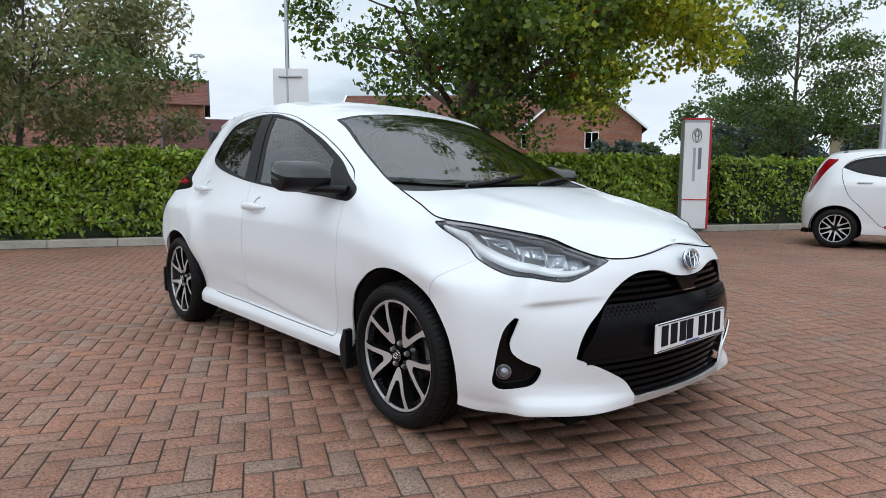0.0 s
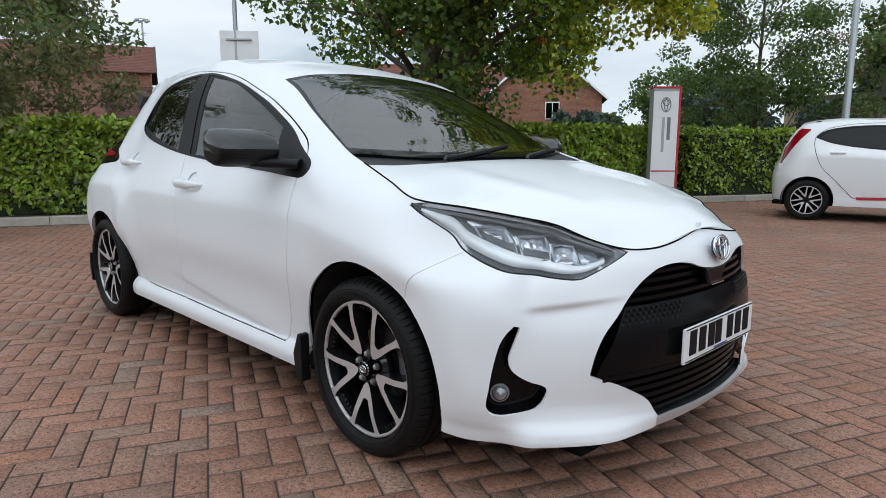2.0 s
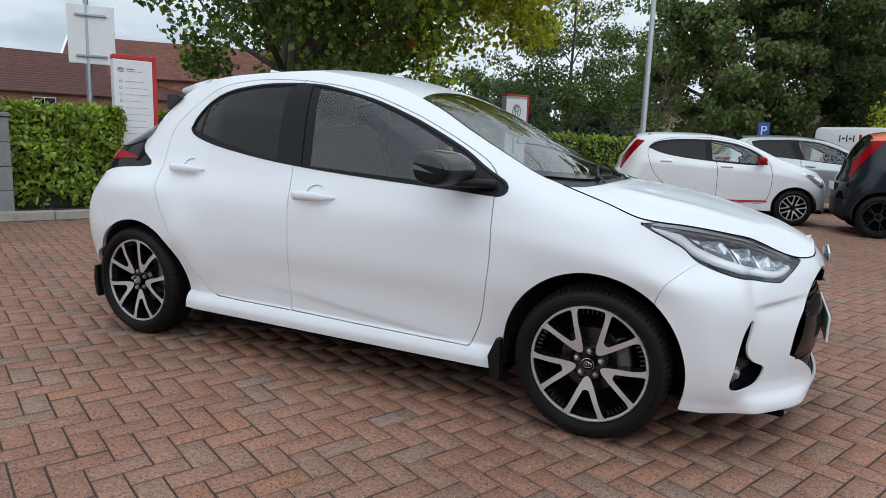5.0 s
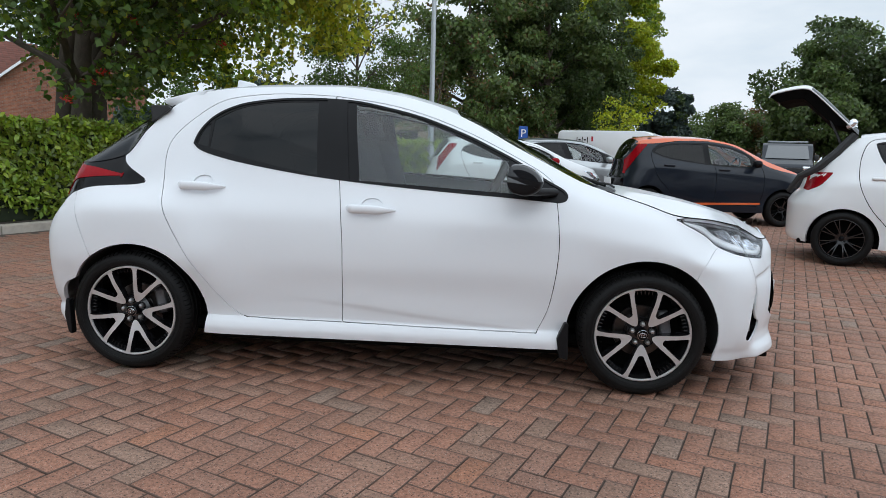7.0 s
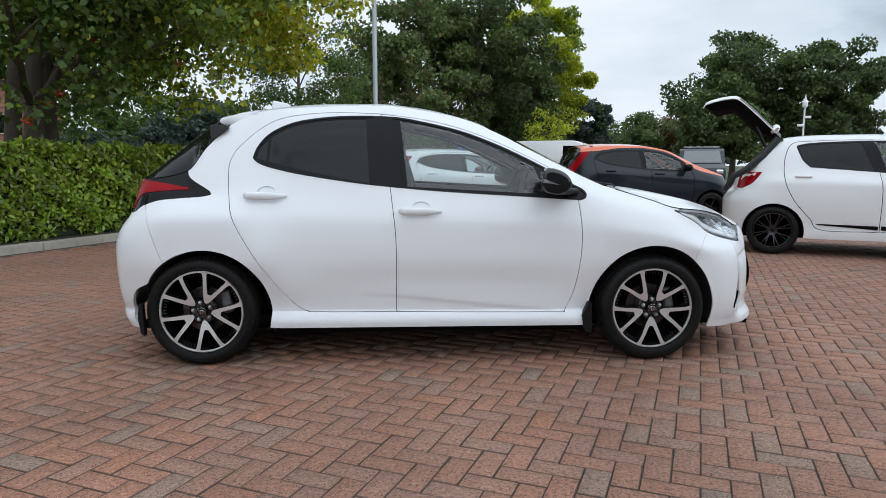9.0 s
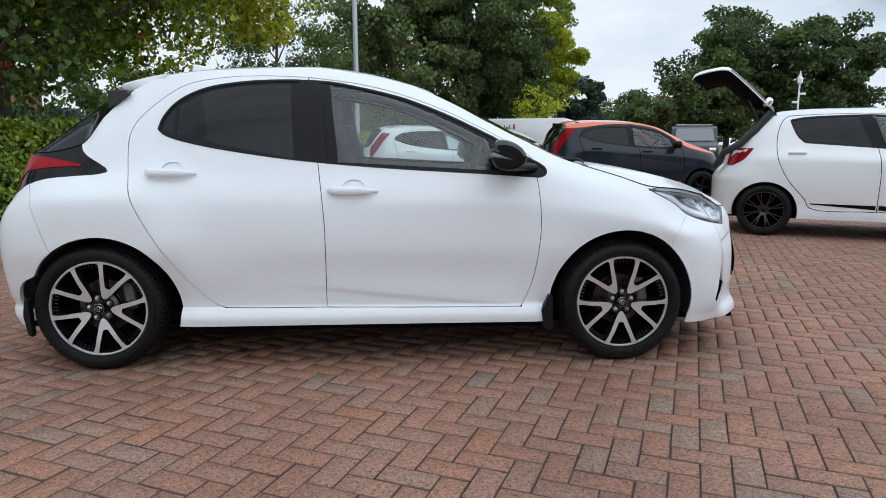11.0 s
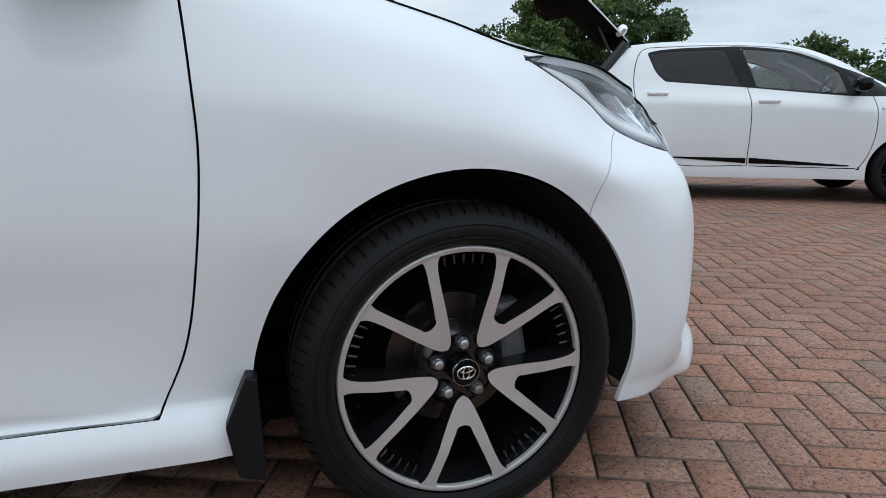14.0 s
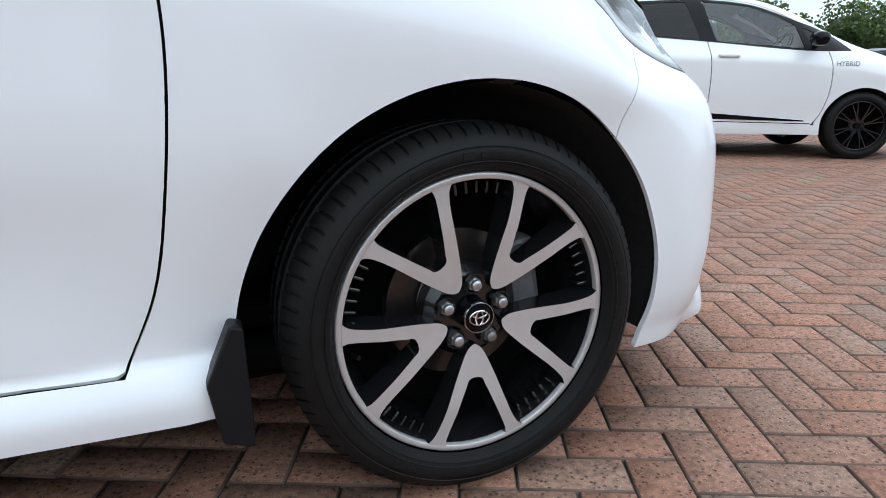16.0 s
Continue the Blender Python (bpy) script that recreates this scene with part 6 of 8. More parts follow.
    me = fast_mesh("crown", co, fc, ([M[k] for k in leaf_mats], idx) if idx is not None else ([M[leaf_mats[0]]], None))
    ob = new("crown", me)
    ob.parent = t
    near = P[P @ np.array(KN) > 0.25 * crown_r] if berries else P
    if berries:
        grow = bmesh.new()
        for c in near[rng.integers(0, len(near), berries)]:
            for q in rng.normal(0, 1, (30, 3)) * np.array([0.046, 0.046, 0.026]):
                bmesh.ops.create_icosphere(grow, subdivisions=1, radius=0.013, matrix=Matrix.Translation(Vector(c + q)))
        ob = part("berries", grow, M["berry"], t, "scattered clusters of red berries", True, 60)
        ob["kind"] = "stuff"
    return t


def maple_pick(rng, P):
    """Yellow and lime leaves in clumps on the side towards the end of the hedge, green elsewhere."""
    d = (P[:, 0] - 0.9) * KD.x + (P[:, 1] - 1.2) * KD.y + 0.5 * (P[:, 0] * KN.x + P[:, 1] * KN.y)
    d = d + 0.8 * np.sin(P[:, 0] * 2.3 + P[:, 2] * 1.9) * np.cos(P[:, 1] * 2.1 - P[:, 2] * 1.3)
    r = rng.random(len(P))
    y = r < np.clip((d - 1.1) / 2.0, 0.02, 0.85)
    lime = r < np.clip((d + 0.4) / 2.2, 0.16, 0.97)
    return np.where(y, 1, np.where(lime, 2, 0))


tree("maple_tree", (-7.55, 6.25, 0), "broad maple tree with green and yellowing leaves and red berries", 9, 4.15, 5.15, 0.76, 0.19, ["leaf_green", "leaf_yellow", "leaf_lime"], 56000, 0.100, 21, 330, pick=maple_pick, limbs=15, fork=0.0, clump_r=0.24, lean=(0.9, 1.2), low_cut=1.12, lobed=True, rise=0.55, stems=((-0.42, 0.30, 0.17), (0.10, 0.50, 0.19)), berries=48)
tree("garden_tree", (-10.4, -0.7, 0), "loose olive-green tree behind the hedge", 5, 2.9, 3.1, 0.82, 0.07, ["leaf_olive", "leaf_deep"], 36000, 0.115, 22, 230, weights=[0.7, 0.3], limbs=18, fork=0.8, clump_r=0.27, low_cut=0.72, slim=0.42)
tree("young_tree", (-4.9, 15.2, 0), "young slender tree with thin leafy branches", 6.5, 2.6, 4.3, 0.95, 0.085, ["leaf_deep", "leaf_green"], 20000, 0.085, 24, 110, weights=[0.7, 0.3], limbs=12, clump_r=0.30)
tree("young_tree", (-2.6, 17.5, 0), "half-bare young tree with dark twigs", 4.5, 1.9, 3.1, 0.9, 0.06, ["leaf_rust", "leaf_green"], 4200, 0.062, 25, 40, weights=[0.5, 0.5], limbs=12, fork=0.7, clump_r=0.4)
for i, (x, y, r, z, n, mats_, wts) in enumerate((
        (-1.4, 24.0, 3.2, 5.4, 30000, ["leaf_deep", "leaf_rust"], [0.93, 0.07]), (1.9, 27.0, 4.1, 7.6, 42000, ["leaf_dark", "leaf_deep"], [0.55, 0.45]),
        (4.2, 29.6, 2.9, 3.5, 36000, ["leaf_dark", "leaf_deep"], [0.7, 0.3]), (6.2, 33.4, 2.9, 7.4, 46000, ["leaf_bright", "leaf_lime"], [0.75, 0.25]))):
    tree("broadleaf_tree", (x, y, 0), "tall dense broadleaf tree", 13, r, z, 1.15, 0.26, mats_, n, 0.17, 40 + i, 150, weights=wts, clump_r=0.32)
tree("shrub", (4.6, 23.5, 0), "bright yellow-green shrub under the tall trees", 3, 1.3, 1.9, 1.2, 0.05, ["leaf_bright"], 3500, 0.11, 50, 30, category="shrub")
far_trees = [(-13.2, 21.2, 1.5, 1.2, "leaf_blue"), (-16, 24, 1.6, 1.3, "leaf_blue"), (-13, 34, 2.8, 2.6, "leaf_blue"), (-9, 42, 3.0, 2.8, "leaf_blue"), (-17, 40, 2.4, 2.4, "leaf_blue"), (10.6, 41, 1.7, 4.2, "leaf_blue"), (17, 50, 3.5, 2.9, "leaf_deep"), (21, 50, 3.6, 2.6, "leaf_rust"), (17.2, 34.2, 2.9, 4.2, "leaf_deep"),
             (20.4, 39.0, 4.0, 6.8, "leaf_dark"), (24.5, 36.6, 3.8, 6.2, "leaf_dark"), (33, 36.5, 3.4, 2.5, "leaf_deep"), (37.8, 33.5, 3.4, 3.8, "leaf_dark"), (46, 42, 4.4, 3.4, "leaf_deep"), (45, 32, 4.0, 3.2, "leaf_dark"), (58, 38, 4.8, 4.4, "leaf_deep"), (64, 30, 5.2, 4.6, "leaf_dark"),
             (-22, 46, 4.5, 4.0, "leaf_green"), (60, 8, 5, 5, "leaf_green")]
for i, (x, y, r, z, mt) in enumerate(far_trees):
    tree("broadleaf_tree", (x, y, 0), "far-off broadleaf tree with a rounded crown", 9, r, z, 0.85, 0.22, [mt, "leaf_dark" if mt != "leaf_dark" else "leaf_deep"], 32000 if mt == "leaf_dark" and 15 < x < 30 else 14000, 0.23 if 15 < x < 30 else 0.27, 60 + i, 240 if r > 4.5 else 120, weights=[0.85, 0.15], clump_r=0.34 if r > 4.5 else 0.38)

# ---- poles and signs ----
def lamp_post(at, h, r, label, arm=False):
    t = thing("lamp_post", pose(*at), label, "lamp post")
    part("pole", tube([(0, 0, 0), (0, 0, 1.2), (0, 0, 1.25), (0, 0, h)], [r * 1.35, r * 1.3, r, r * 0.62], 16), M["galv"], t, "", True, 60)
    part("base_collar", tube([(0, 0, 0), (0, 0, 0.05)], r * 1.9, 16), M["galv"], t)
    head = tube([(0, 0, h - 0.02), (0.5, 0, h + 0.10), (1.0, 0, h + 0.12)], [r * 0.5, r * 0.5, r * 0.9], 8)
    part("lamp_head", head, M["galv"], t)
    return t


lamp_post((-2.4, 13.85, 0), 8.5, 0.075, "tall galvanised steel lamp post behind the hedge")
sp = lamp_post((-8.35, 3.02, 0), 6.5, 0.040, "thin grey steel lamp post that carries a sign")
board = thing("road_sign", pose(-8.30, 3.05, 0, 0, 0, -38), "back of a white metal sign on a grey pole", "sign")
part("sign_plate", box(0.02, 0.60, 0.81, (0, 0, 2.455), 0.006), M["sign_white"], board)
for z in (2.16, 2.72):
    part("sign_rail", box(0.03, 0.40, 0.03, (0.028, 0, z), 0.004), M["galv"], board)

tot = thing("totem_sign", pose(-4.09, 9.12, 0, 0, 0, -42), "white totem sign with a red edge beside the hedge", "sign")
part("sign_body", box(0.20, 0.50, 2.02, (0, 0, 1.06), 0.01), M["sign_grey"], tot)
part("sign_face", box(0.012, 0.455, 1.95, (0.107, -0.02, 1.04), 0.002), M["sign_white"], tot)
part("red_cap", box(0.215, 0.51, 0.035, (0.004, 0, 2.085), 0.004), M["sign_red"], tot)
part("red_edge", box(0.016, 0.035, 2.02, (0.108, 0.232, 1.06), 0.002), M["sign_red"], tot)
part("red_line", box(0.006, 0.44, 0.022, (0.116, -0.02, 0.60), 0.001), M["sign_red"], tot)
for ry, rz, zo in ((0.085, 0.125, 0.0), (0.030, 0.11, 0.0), (0.055, 0.05, 0.04)):
    part("emblem_ring", tube([(0.116, -0.02 + ry * math.cos(u), 1.78 + zo + rz * math.sin(u)) for u in np.linspace(0, 2 * math.pi, 28)], 0.008, 6, False), M["sign_ink"], tot)
part("letter_bar", box(0.004, 0.06, 0.40, (0.115, 0.045, 1.36), 0.001), M["sign_ink"], tot)
part("letter_bar", box(0.004, 0.05, 0.62, (0.115, -0.055, 1.25), 0.001), M["sign_grey"], tot)

ib = thing("information_board", pose(*kerb_at(4.45, -0.58, 0.06), 0, 0, K_TURN), "tall white information board with a red frame", "sign")
part("board_panel", box(0.16, 0.50, 1.98, (0, -0.035, 1.03), 0.008), M["sign_white"], ib)
part("board_frame", box(0.165, 0.055, 2.08, (0.0, 0.2455, 1.06), 0.006), M["sign_red"], ib)
part("board_frame", box(0.165, 0.50, 0.055, (0.0, -0.033, 2.0525), 0.006), M["sign_red"], ib)
part("board_foot", box(0.17, 0.49, 0.08, (0.006, -0.035, 0.045), 0.004), M["sign_grey"], ib)
for ry, rz, zo in ((0.042, 0.028, 0.0), (0.015, 0.025, 0.0), (0.027, 0.011, 0.010)):
    part("emblem_ring", tube([(0.082, -0.19 + ry * math.cos(u), 1.88 + zo + rz * math.sin(u)) for u in np.linspace(0, 2 * math.pi, 28)], 0.004, 6, False), M["sign_ink"], ib)
part("letter_bar", box(0.004, 0.10, 0.016, (0.0815, -0.07, 1.893), 0.001), M["sign_ink"], ib)
part("letter_bar", box(0.004, 0.20, 0.010, (0.0815, -0.02, 1.865), 0.001), M["sign_grey"], ib)
for i in range(9):
    z = 1.73 - 0.088 * i
    ring = tube([(0.082, -0.20 + 0.016 * math.cos(u), z + 0.016 * math.sin(u)) for u in np.linspace(0, 2 * math.pi, 14)], 0.003, 5, False)
    part("symbol", ring, M["sign_ink"], ib)
    part("letter_bar", box(0.004, 0.24 + 0.04 * ((i * 7) % 3), 0.007, (0.0815, -0.02 + 0.02 * ((i * 7) % 3), z), 0.001), M["sign_grey"], ib)
for i in range(6):
    part("letter_bar", box(0.004, 0.32, 0.006, (0.0815, 0.0, 0.86 - 0.024 * i), 0.001), M["sign_grey"], ib)
part("letter_bar", box(0.004, 0.09, 0.011, (0.0815, -0.11, 0.895), 0.001), M["sign_ink"], ib)

gp = thing("gate_post", pose(*kerb_at(2.80, -0.26, 0.05), 0, 0, K_TURN), "grey blockwork post set in the hedge", "post")
for i in range(4):
    part("block", box(0.20, 0.22, 0.288, (0, 0, 0.15 + 0.295 * i), 0.008), M["post_grey"], gp)
part("cap", box(0.23, 0.25, 0.05, (0, 0, 1.215), 0.01), M["post_grey"], gp)

gs = thing("green_sign", pose(-19.6, 44.5, 0, 0, 0, -65), "small green and white sign on posts", "sign")
part("sign_plate", box(0.05, 0.95, 0.85, (0, 0, 3.1), 0.01), M["sign_green"], gs)
part("sign_plate", box(0.05, 0.95, 0.28, (0, 0, 2.5), 0.01), M["sign_white"], gs)
part("sign_post", tube([(-0.06, 0, 0), (-0.06, 0, 3.4)], 0.05, 8), M["galv"], gs)
pk = thing("parking_sign", pose(0.30, 18.0, 0, 0, 0, -88), "blue parking sign with a white letter on a post", "sign")
part("sign_plate", box(0.03, 0.30, 0.55, (0, 0, 1.75), 0.01), M["sign_blue"], pk)
part("sign_post", tube([(-0.05, 0, 0), (-0.05, 0, 2.0)], 0.03, 8), M["galv"], pk)
fc = bpy.data.curves.new("letter", "FONT")
fc.body, fc.size, fc.align_x, fc.extrude = "P", 0.36, "CENTER", 0.004
fo = new("letter", fc)
fo.parent, fo.matrix_local = pk, pose(0.022, 0.0, 1.68, 90, 0, 90)
fc.materials.append(M["sign_white"])
cp = thing("camera_mast", pose(15.6, 23.3, 0), "slim white mast with a lantern and two cameras", "mast")
part("mast", tube([(0, 0, 0), (0, 0, 3.6)], [0.05, 0.035], 10), M["sign_white"], cp)
part("lantern", tube([(0, 0, 3.58), (0, 0, 3.66), (0, 0, 3.84), (0, 0, 3.92), (0, 0, 4.15)], [0.04, 0.11, 0.11, 0.06, 0.015], 12), M["sign_white"], cp)
for z, sx in ((3.2, 0.16), (2.85, -0.14)):
    part("mast_camera", box(0.26, 0.10, 0.10, (sx, 0, z), 0.02), M["sign_white"], cp)
hm = thing("light_mast", pose(-54.2, 18.3, 0), "far lighting mast with a ring of floodlights", "mast")
part("mast", tube([(0, 0, 0), (0, 0, 11.0)], [0.12, 0.07], 8), M["galv"], hm)
for i in range(6):
    a = i * math.pi / 3
    part("floodlight", box(0.30, 0.18, 0.14, (0.50 * math.cos(a), 0.50 * math.sin(a), 10.95), 0.02), M["galv"], hm)
part("floodlight_ring", tube([(0.50 * math.cos(u), 0.50 * math.sin(u), 11.05) for u in np.linspace(0, 2 * math.pi, 19)], 0.04, 5, False), M["galv"], hm)


# ---- buildings beyond the hedge ----
def house(m, w, d, eaves, ridge, label, wall_mat, roof_mat, windows=(), over=0.35, trim="sign_white"):
    """A house with gable ends along its width: walls, tiled roof slopes, barge boards, windows. Its long side faces -y in its own frame."""
    hs = thing("house", m, label, "house")
    part("wall", prism([(-w / 2, 0), (w / 2, 0), (w / 2, eaves), (-w / 2, eaves)], d), M[wall_mat], hs)
    for x in (-w / 2, w / 2 - 0.25):
        gb = bmesh.new()
        vs = [gb.verts.new(p) for p in ((x, 0, eaves), (x, d, eaves), (x, d / 2, ridge - 0.1), (x + 0.25, 0, eaves), (x + 0.25, d, eaves), (x + 0.25, d / 2, ridge - 0.1))]
        for f in ((0, 2, 1), (3, 4, 5), (0, 3, 5, 2), (1, 2, 5, 4), (0, 1, 4, 3)):
            gb.faces.new([vs[k] for k in f])
        part("gable", gb, M[wall_mat], hs)
    sl = math.hypot(d / 2 + over, (ridge - eaves) * (d / 2 + over) / (d / 2))
    ang = math.atan2(ridge - eaves, d / 2)
    rows = int(sl / 0.30)
    for sg in (1, -1):
        V, F = [], []
        n = int((w + 2 * over) / 0.33)
        for r in range(rows):
            for c in range(n):
                x0 = -w / 2 - over + c * (w + 2 * over) / n
                x1 = x0 + (w + 2 * over) / n - 0.012
                a, b = sl * r / rows, sl * (r + 1) / rows + 0.03
                base = len(V)
                for (x, t, lift) in ((x0, a, 0.06), (x1, a, 0.06), (x1, b, 0.03), (x0, b, 0.03), (x0, a, 0.0), (x1, a, 0.0)):
                    yy = d / 2 + sg * (-(d / 2 + over) + t * math.cos(ang))
                    zz = eaves - over * (ridge - eaves) / (d / 2) + t * math.sin(ang) + lift
                    V.append((x, yy, zz))
                F += [(base, base + 1, base + 2, base + 3), (base + 4, base + 5, base + 1, base)]
        me = fast_mesh("roof", np.array(V), np.array(F), M[roof_mat])
        ob = new("roof", me)
        ob.parent, ob["kind"] = hs, "stuff"
    for sg in (1, -1):
        y0, z0 = d / 2 - sg * (d / 2 + over), eaves - over * (ridge - eaves) / (d / 2)
        deck = bmesh.new()
        vs = [deck.verts.new(p) for p in ((-w / 2 - over, y0, z0 - 0.02), (w / 2 + over, y0, z0 - 0.02), (w / 2 + over, d / 2, ridge - 0.02), (-w / 2 - over, d / 2, ridge - 0.02))]
        bmesh.ops.solidify(deck, geom=[deck.faces.new(vs)], thickness=0.05)
        part("roof_deck", deck, M["wood_dark"], hs)
    for x in (-w / 2 - over, w / 2 + over):
        for sg in (1, -1):
            p0 = (x, d / 2 + sg * (-(d / 2 + over)), eaves - over * (ridge - eaves) / (d / 2))
            part("barge_board", tube([p0, (x, d / 2, ridge + 0.04)], 0.09, 4), M[trim], hs)
    for (x, z, ww, hh, face) in windows:
        wi = new("window")
        wi.parent = hs
        y = -0.02 if face == 0 else d / 2
        bx = box(ww, 0.08, hh, (x, -0.01, z), 0.01)
        gx = box(ww - 0.12, 0.10, hh - 0.12, (x, -0.012, z), 0.0)
        bar = box(0.05, 0.115, hh, (x, -0.012, z), 0.0)
        if face == 1:
            for b in (bx, gx, bar):
                bmesh.ops.rotate(b, cent=(0, 0, 0), matrix=Matrix.Rotation(radians(90), 3, "Z"), verts=b.verts)
                bmesh.ops.translate(b, vec=(w / 2, d / 2, 0), verts=b.verts)
        part("frame", bx, M["sign_white"], wi)
        part("pane", gx, M["glass_dark"], wi)
        part("glazing_bar", bar, M["sign_white"], wi)
    return hs


house(pose(-25.47, 33.72, 0, 0, 0, -53.5) @ pose(-5.0, -3.85, 0), 10.0, 7.7, 4.4, 7.6, "red brick house with its gable end behind the trees", "brick_wall", "roof_tile", [(0.6, 3.4, 0.95, 1.15, 1)], trim="sign_white")
house(pose(-34.6, 29.9, 0, 0, 0, 46), 17.0, 9.0, 4.7, 7.4, "long two-storey red brick house with small dark windows", "brick_wall", "roof_tile", [(1.3, 3.5, 0.9, 1.1, 0), (-0.6, 3.5, 0.9, 1.1, 0), (5.6, 3.5, 0.9, 1.1, 0), (-5.6, 3.5, 0.9, 1.1, 0)])
house(pose(-49.3, 17.3, 0, 0, 0, 69) @ pose(-8.35, -4.5, 0), 16.0, 9.0, 6.1, 8.25, "brick house with a red-brown tiled roof and dark eaves", "brick_wall", "roof_tile", [], trim="wood_dark")
house(pose(-43.9, 12.0, 0, 0, 0, 74) @ pose(-8.0, -3.6, 0), 15.0, 7.2, 2.6, 4.9, "low brick building with a red-brown tiled roof", "brick_wall", "roof_tile", [], trim="wood_dark")
house(pose(-43.2, 20.0, 0, 0, 0, 67) @ pose(-7.4, -3.6, 0), 14.0, 7.2, 2.3, 4.95, "low building with a maroon tiled roof", "brick_wall", "roof_maroon", [], trim="wood_dark")
house(pose(-43.0, 20.4, 0, 0, 0, 67) @ pose(8.0, -4.2, 0), 15.4, 8.2, 3.3, 5.8, "brick building with a maroon tiled roof and pale gable trim", "brick_wall", "roof_maroon", [(-5.5, 2.3, 1.2, 1.1, 0)], trim="sign_white")
fb = thing("office_building", pose(-4.0, 40.5, 0, 0, 0, -8), "low beige building with a flat overhanging roof", "building")
part("wall", box(18, 8, 3.6, (0, 4, 1.8), 0.02), M["render_beige"], fb)
part("roof", box(19.2, 9.2, 0.35, (0, 4, 3.85), 0.05), M["wood_dark"], fb)
for i in range(7):
    wi = new("window")
    wi.parent = fb
    part("frame", box(1.5, 0.10, 1.1, (-7.5 + 2.5 * i, -0.02, 1.9), 0.01), M["wood_dark"], wi)
    part("pane", box(1.3, 0.12, 0.9, (-7.5 + 2.5 * i, -0.03, 1.9)), M["glass_dark"], wi)


# ---- the other parked vehicles ----
def far_car(name, m, label, body, upper_mat, doors, dlo, panes, lamps, wheels, hero_like, tail_open=False, stripe=None, face_mat=None, mirror_mat="black_gloss", headlamp=None, group="", tail_mat=None, lamp_mats=("red_lamp",)):
    car = thing(name, m, label, "car", group)
    S = Shell(hero_like)
    s = hero_like
    A = S.side(0.03, 46)
    D = [inside_dist(smooth_poly(p, True, 5)) for p in doors]
    W = inside_dist(smooth_poly(dlo, True, 6))
    G = [inside_dist(smooth_poly(p, True, 4)) for p in panes]
    Lm = [inside_dist(smooth_poly(p, True, 4)) for p in lamps]
    H = inside_dist(smooth_poly(headlamp, True, 4)) if headlamp else None
    arches = [circle_dist(x, 0.29, r, r) for x, r in wheels]
    belt = lambda p: W(p) + 0.05 if upper_mat is not body else np.full(len(p), -1.0)
    for fn in arches + [W] + G + Lm + ([H] if H else []):
        cut(A, fn)
    g = 0.004
    for f in D:
        for q in (g, -g):
            cut(A, lambda p, f=f, q=q: f(p) - q)
    upz = s["two_tone"] if "two_tone" in s else None
    if upz:
        cut(A, lambda p: p[:, 1] - upz(p[:, 0]))
    A[0].normal_update()
    rules = [("hole", lambda p: np.any([a(p) > 0 for a in arches], axis=0))]
    for i, f in enumerate(G):
        rules.append(("pane%d" % i, lambda p, f=f: f(p) > 0))
    rules.append(("surround", lambda p: W(p) > 0))
    for i, f in enumerate(Lm):
        rules.append(("lamp%d" % i, lambda p, f=f: f(p) > 0))
    if H:
        rules.append(("headlamp", lambda p: H(p) > 0))
    rules.append(("gap", lambda p: np.any([np.abs(f(p)) <= g for f in D], axis=0)))
    for i, f in enumerate(D):
        rules.append(("door%d" % i, lambda p, f=f: f(p) > g))
    if upz:
        rules.append(("roof_side", lambda p: p[:, 1] > upz(p[:, 0])))
    if tail_mat:
        rules.append(("tail_panel", lambda p: (p[:, 0] < S.Q_R - 0.06) & (p[:, 1] > 0.50)))
    rules.append(("body_side", lambda p: p[:, 0] < 99))
    R = regions(A, rules)
    for sd in (-1, 1):
        for i in range(len(G)):
            panel("side_window", (sd,), R["pane%d" % i], M["glass_dark"] if i != 1 else M["glass_front"], car, -0.006, 0)
        panel("window_frame", (sd,), R["surround"], M["black_trim"], car, -0.002, 0.01)
        for i in range(len(Lm)):
            panel("tail_light", (sd,), R["lamp%d" % i], M[lamp_mats[i]], car, 0.006, 0.02)
        if H:
            panel("headlight", (sd,), R["headlamp"], M["silver_plastic"], car, 0.003, 0.01)
        for i in range(len(D)):
            panel("door", (sd,), R["door%d" % i], body, car, 0, 0.012)
        # door gaps filled with a near-black strip in place of shade
        panel("door_seal", (sd,), R["gap"], M["cavity"], car, -0.010, 0)
        if upz:
            panel("roof_side", (sd,), R["roof_side"], upper_mat, car, 0, 0)
    panel("body_side", (-1, 1), R["body_side"], body, car, 0, 0.015)
    if tail_mat:
        panel("tailgate", (-1, 1), R["tail_panel"], tail_mat, car, -0.004, 0.01)
        part("number_plate", box(0.012, 0.52, 0.11, (s["tail_x"], 0, 0.66), 0.003), M["plate_white"], car)
    A[0].free()
    B = S.top(0.035, 18)
    bx, wx, rx, tx = s["cuts"]
    bow = lambda p: 0.30 * p[:, 1] ** 2
    for fn in (lambda p: p[:, 0] - bx + bow(p), lambda p: p[:, 0] - wx, lambda p: p[:, 0] - tx):
        cut(B, fn)
    B[0].normal_update()
    T = regions(B, [("bonnet", lambda p: p[:, 0] - bx + bow(p) > 0), ("screen", lambda p: p[:, 0] > wx), ("roof", lambda p: p[:, 0] > tx), ("back", lambda p: p[:, 0] < 99)])
    panel("bonnet", (-1, 1), T["bonnet"], body, car, 0, 0.01)
    panel("windscreen", (-1, 1), T["screen"], M["glass_screen"], car, 0, 0)
    panel("roof", (-1, 1), T["roof"], upper_mat, car, 0, 0.01)
    if not tail_open:
        panel("rear_screen", (-1, 1), T["back"], M["glass_dark"], car, 0, 0.01)
    B[0].free()
    (xf, rf), (xr, rr) = wheels
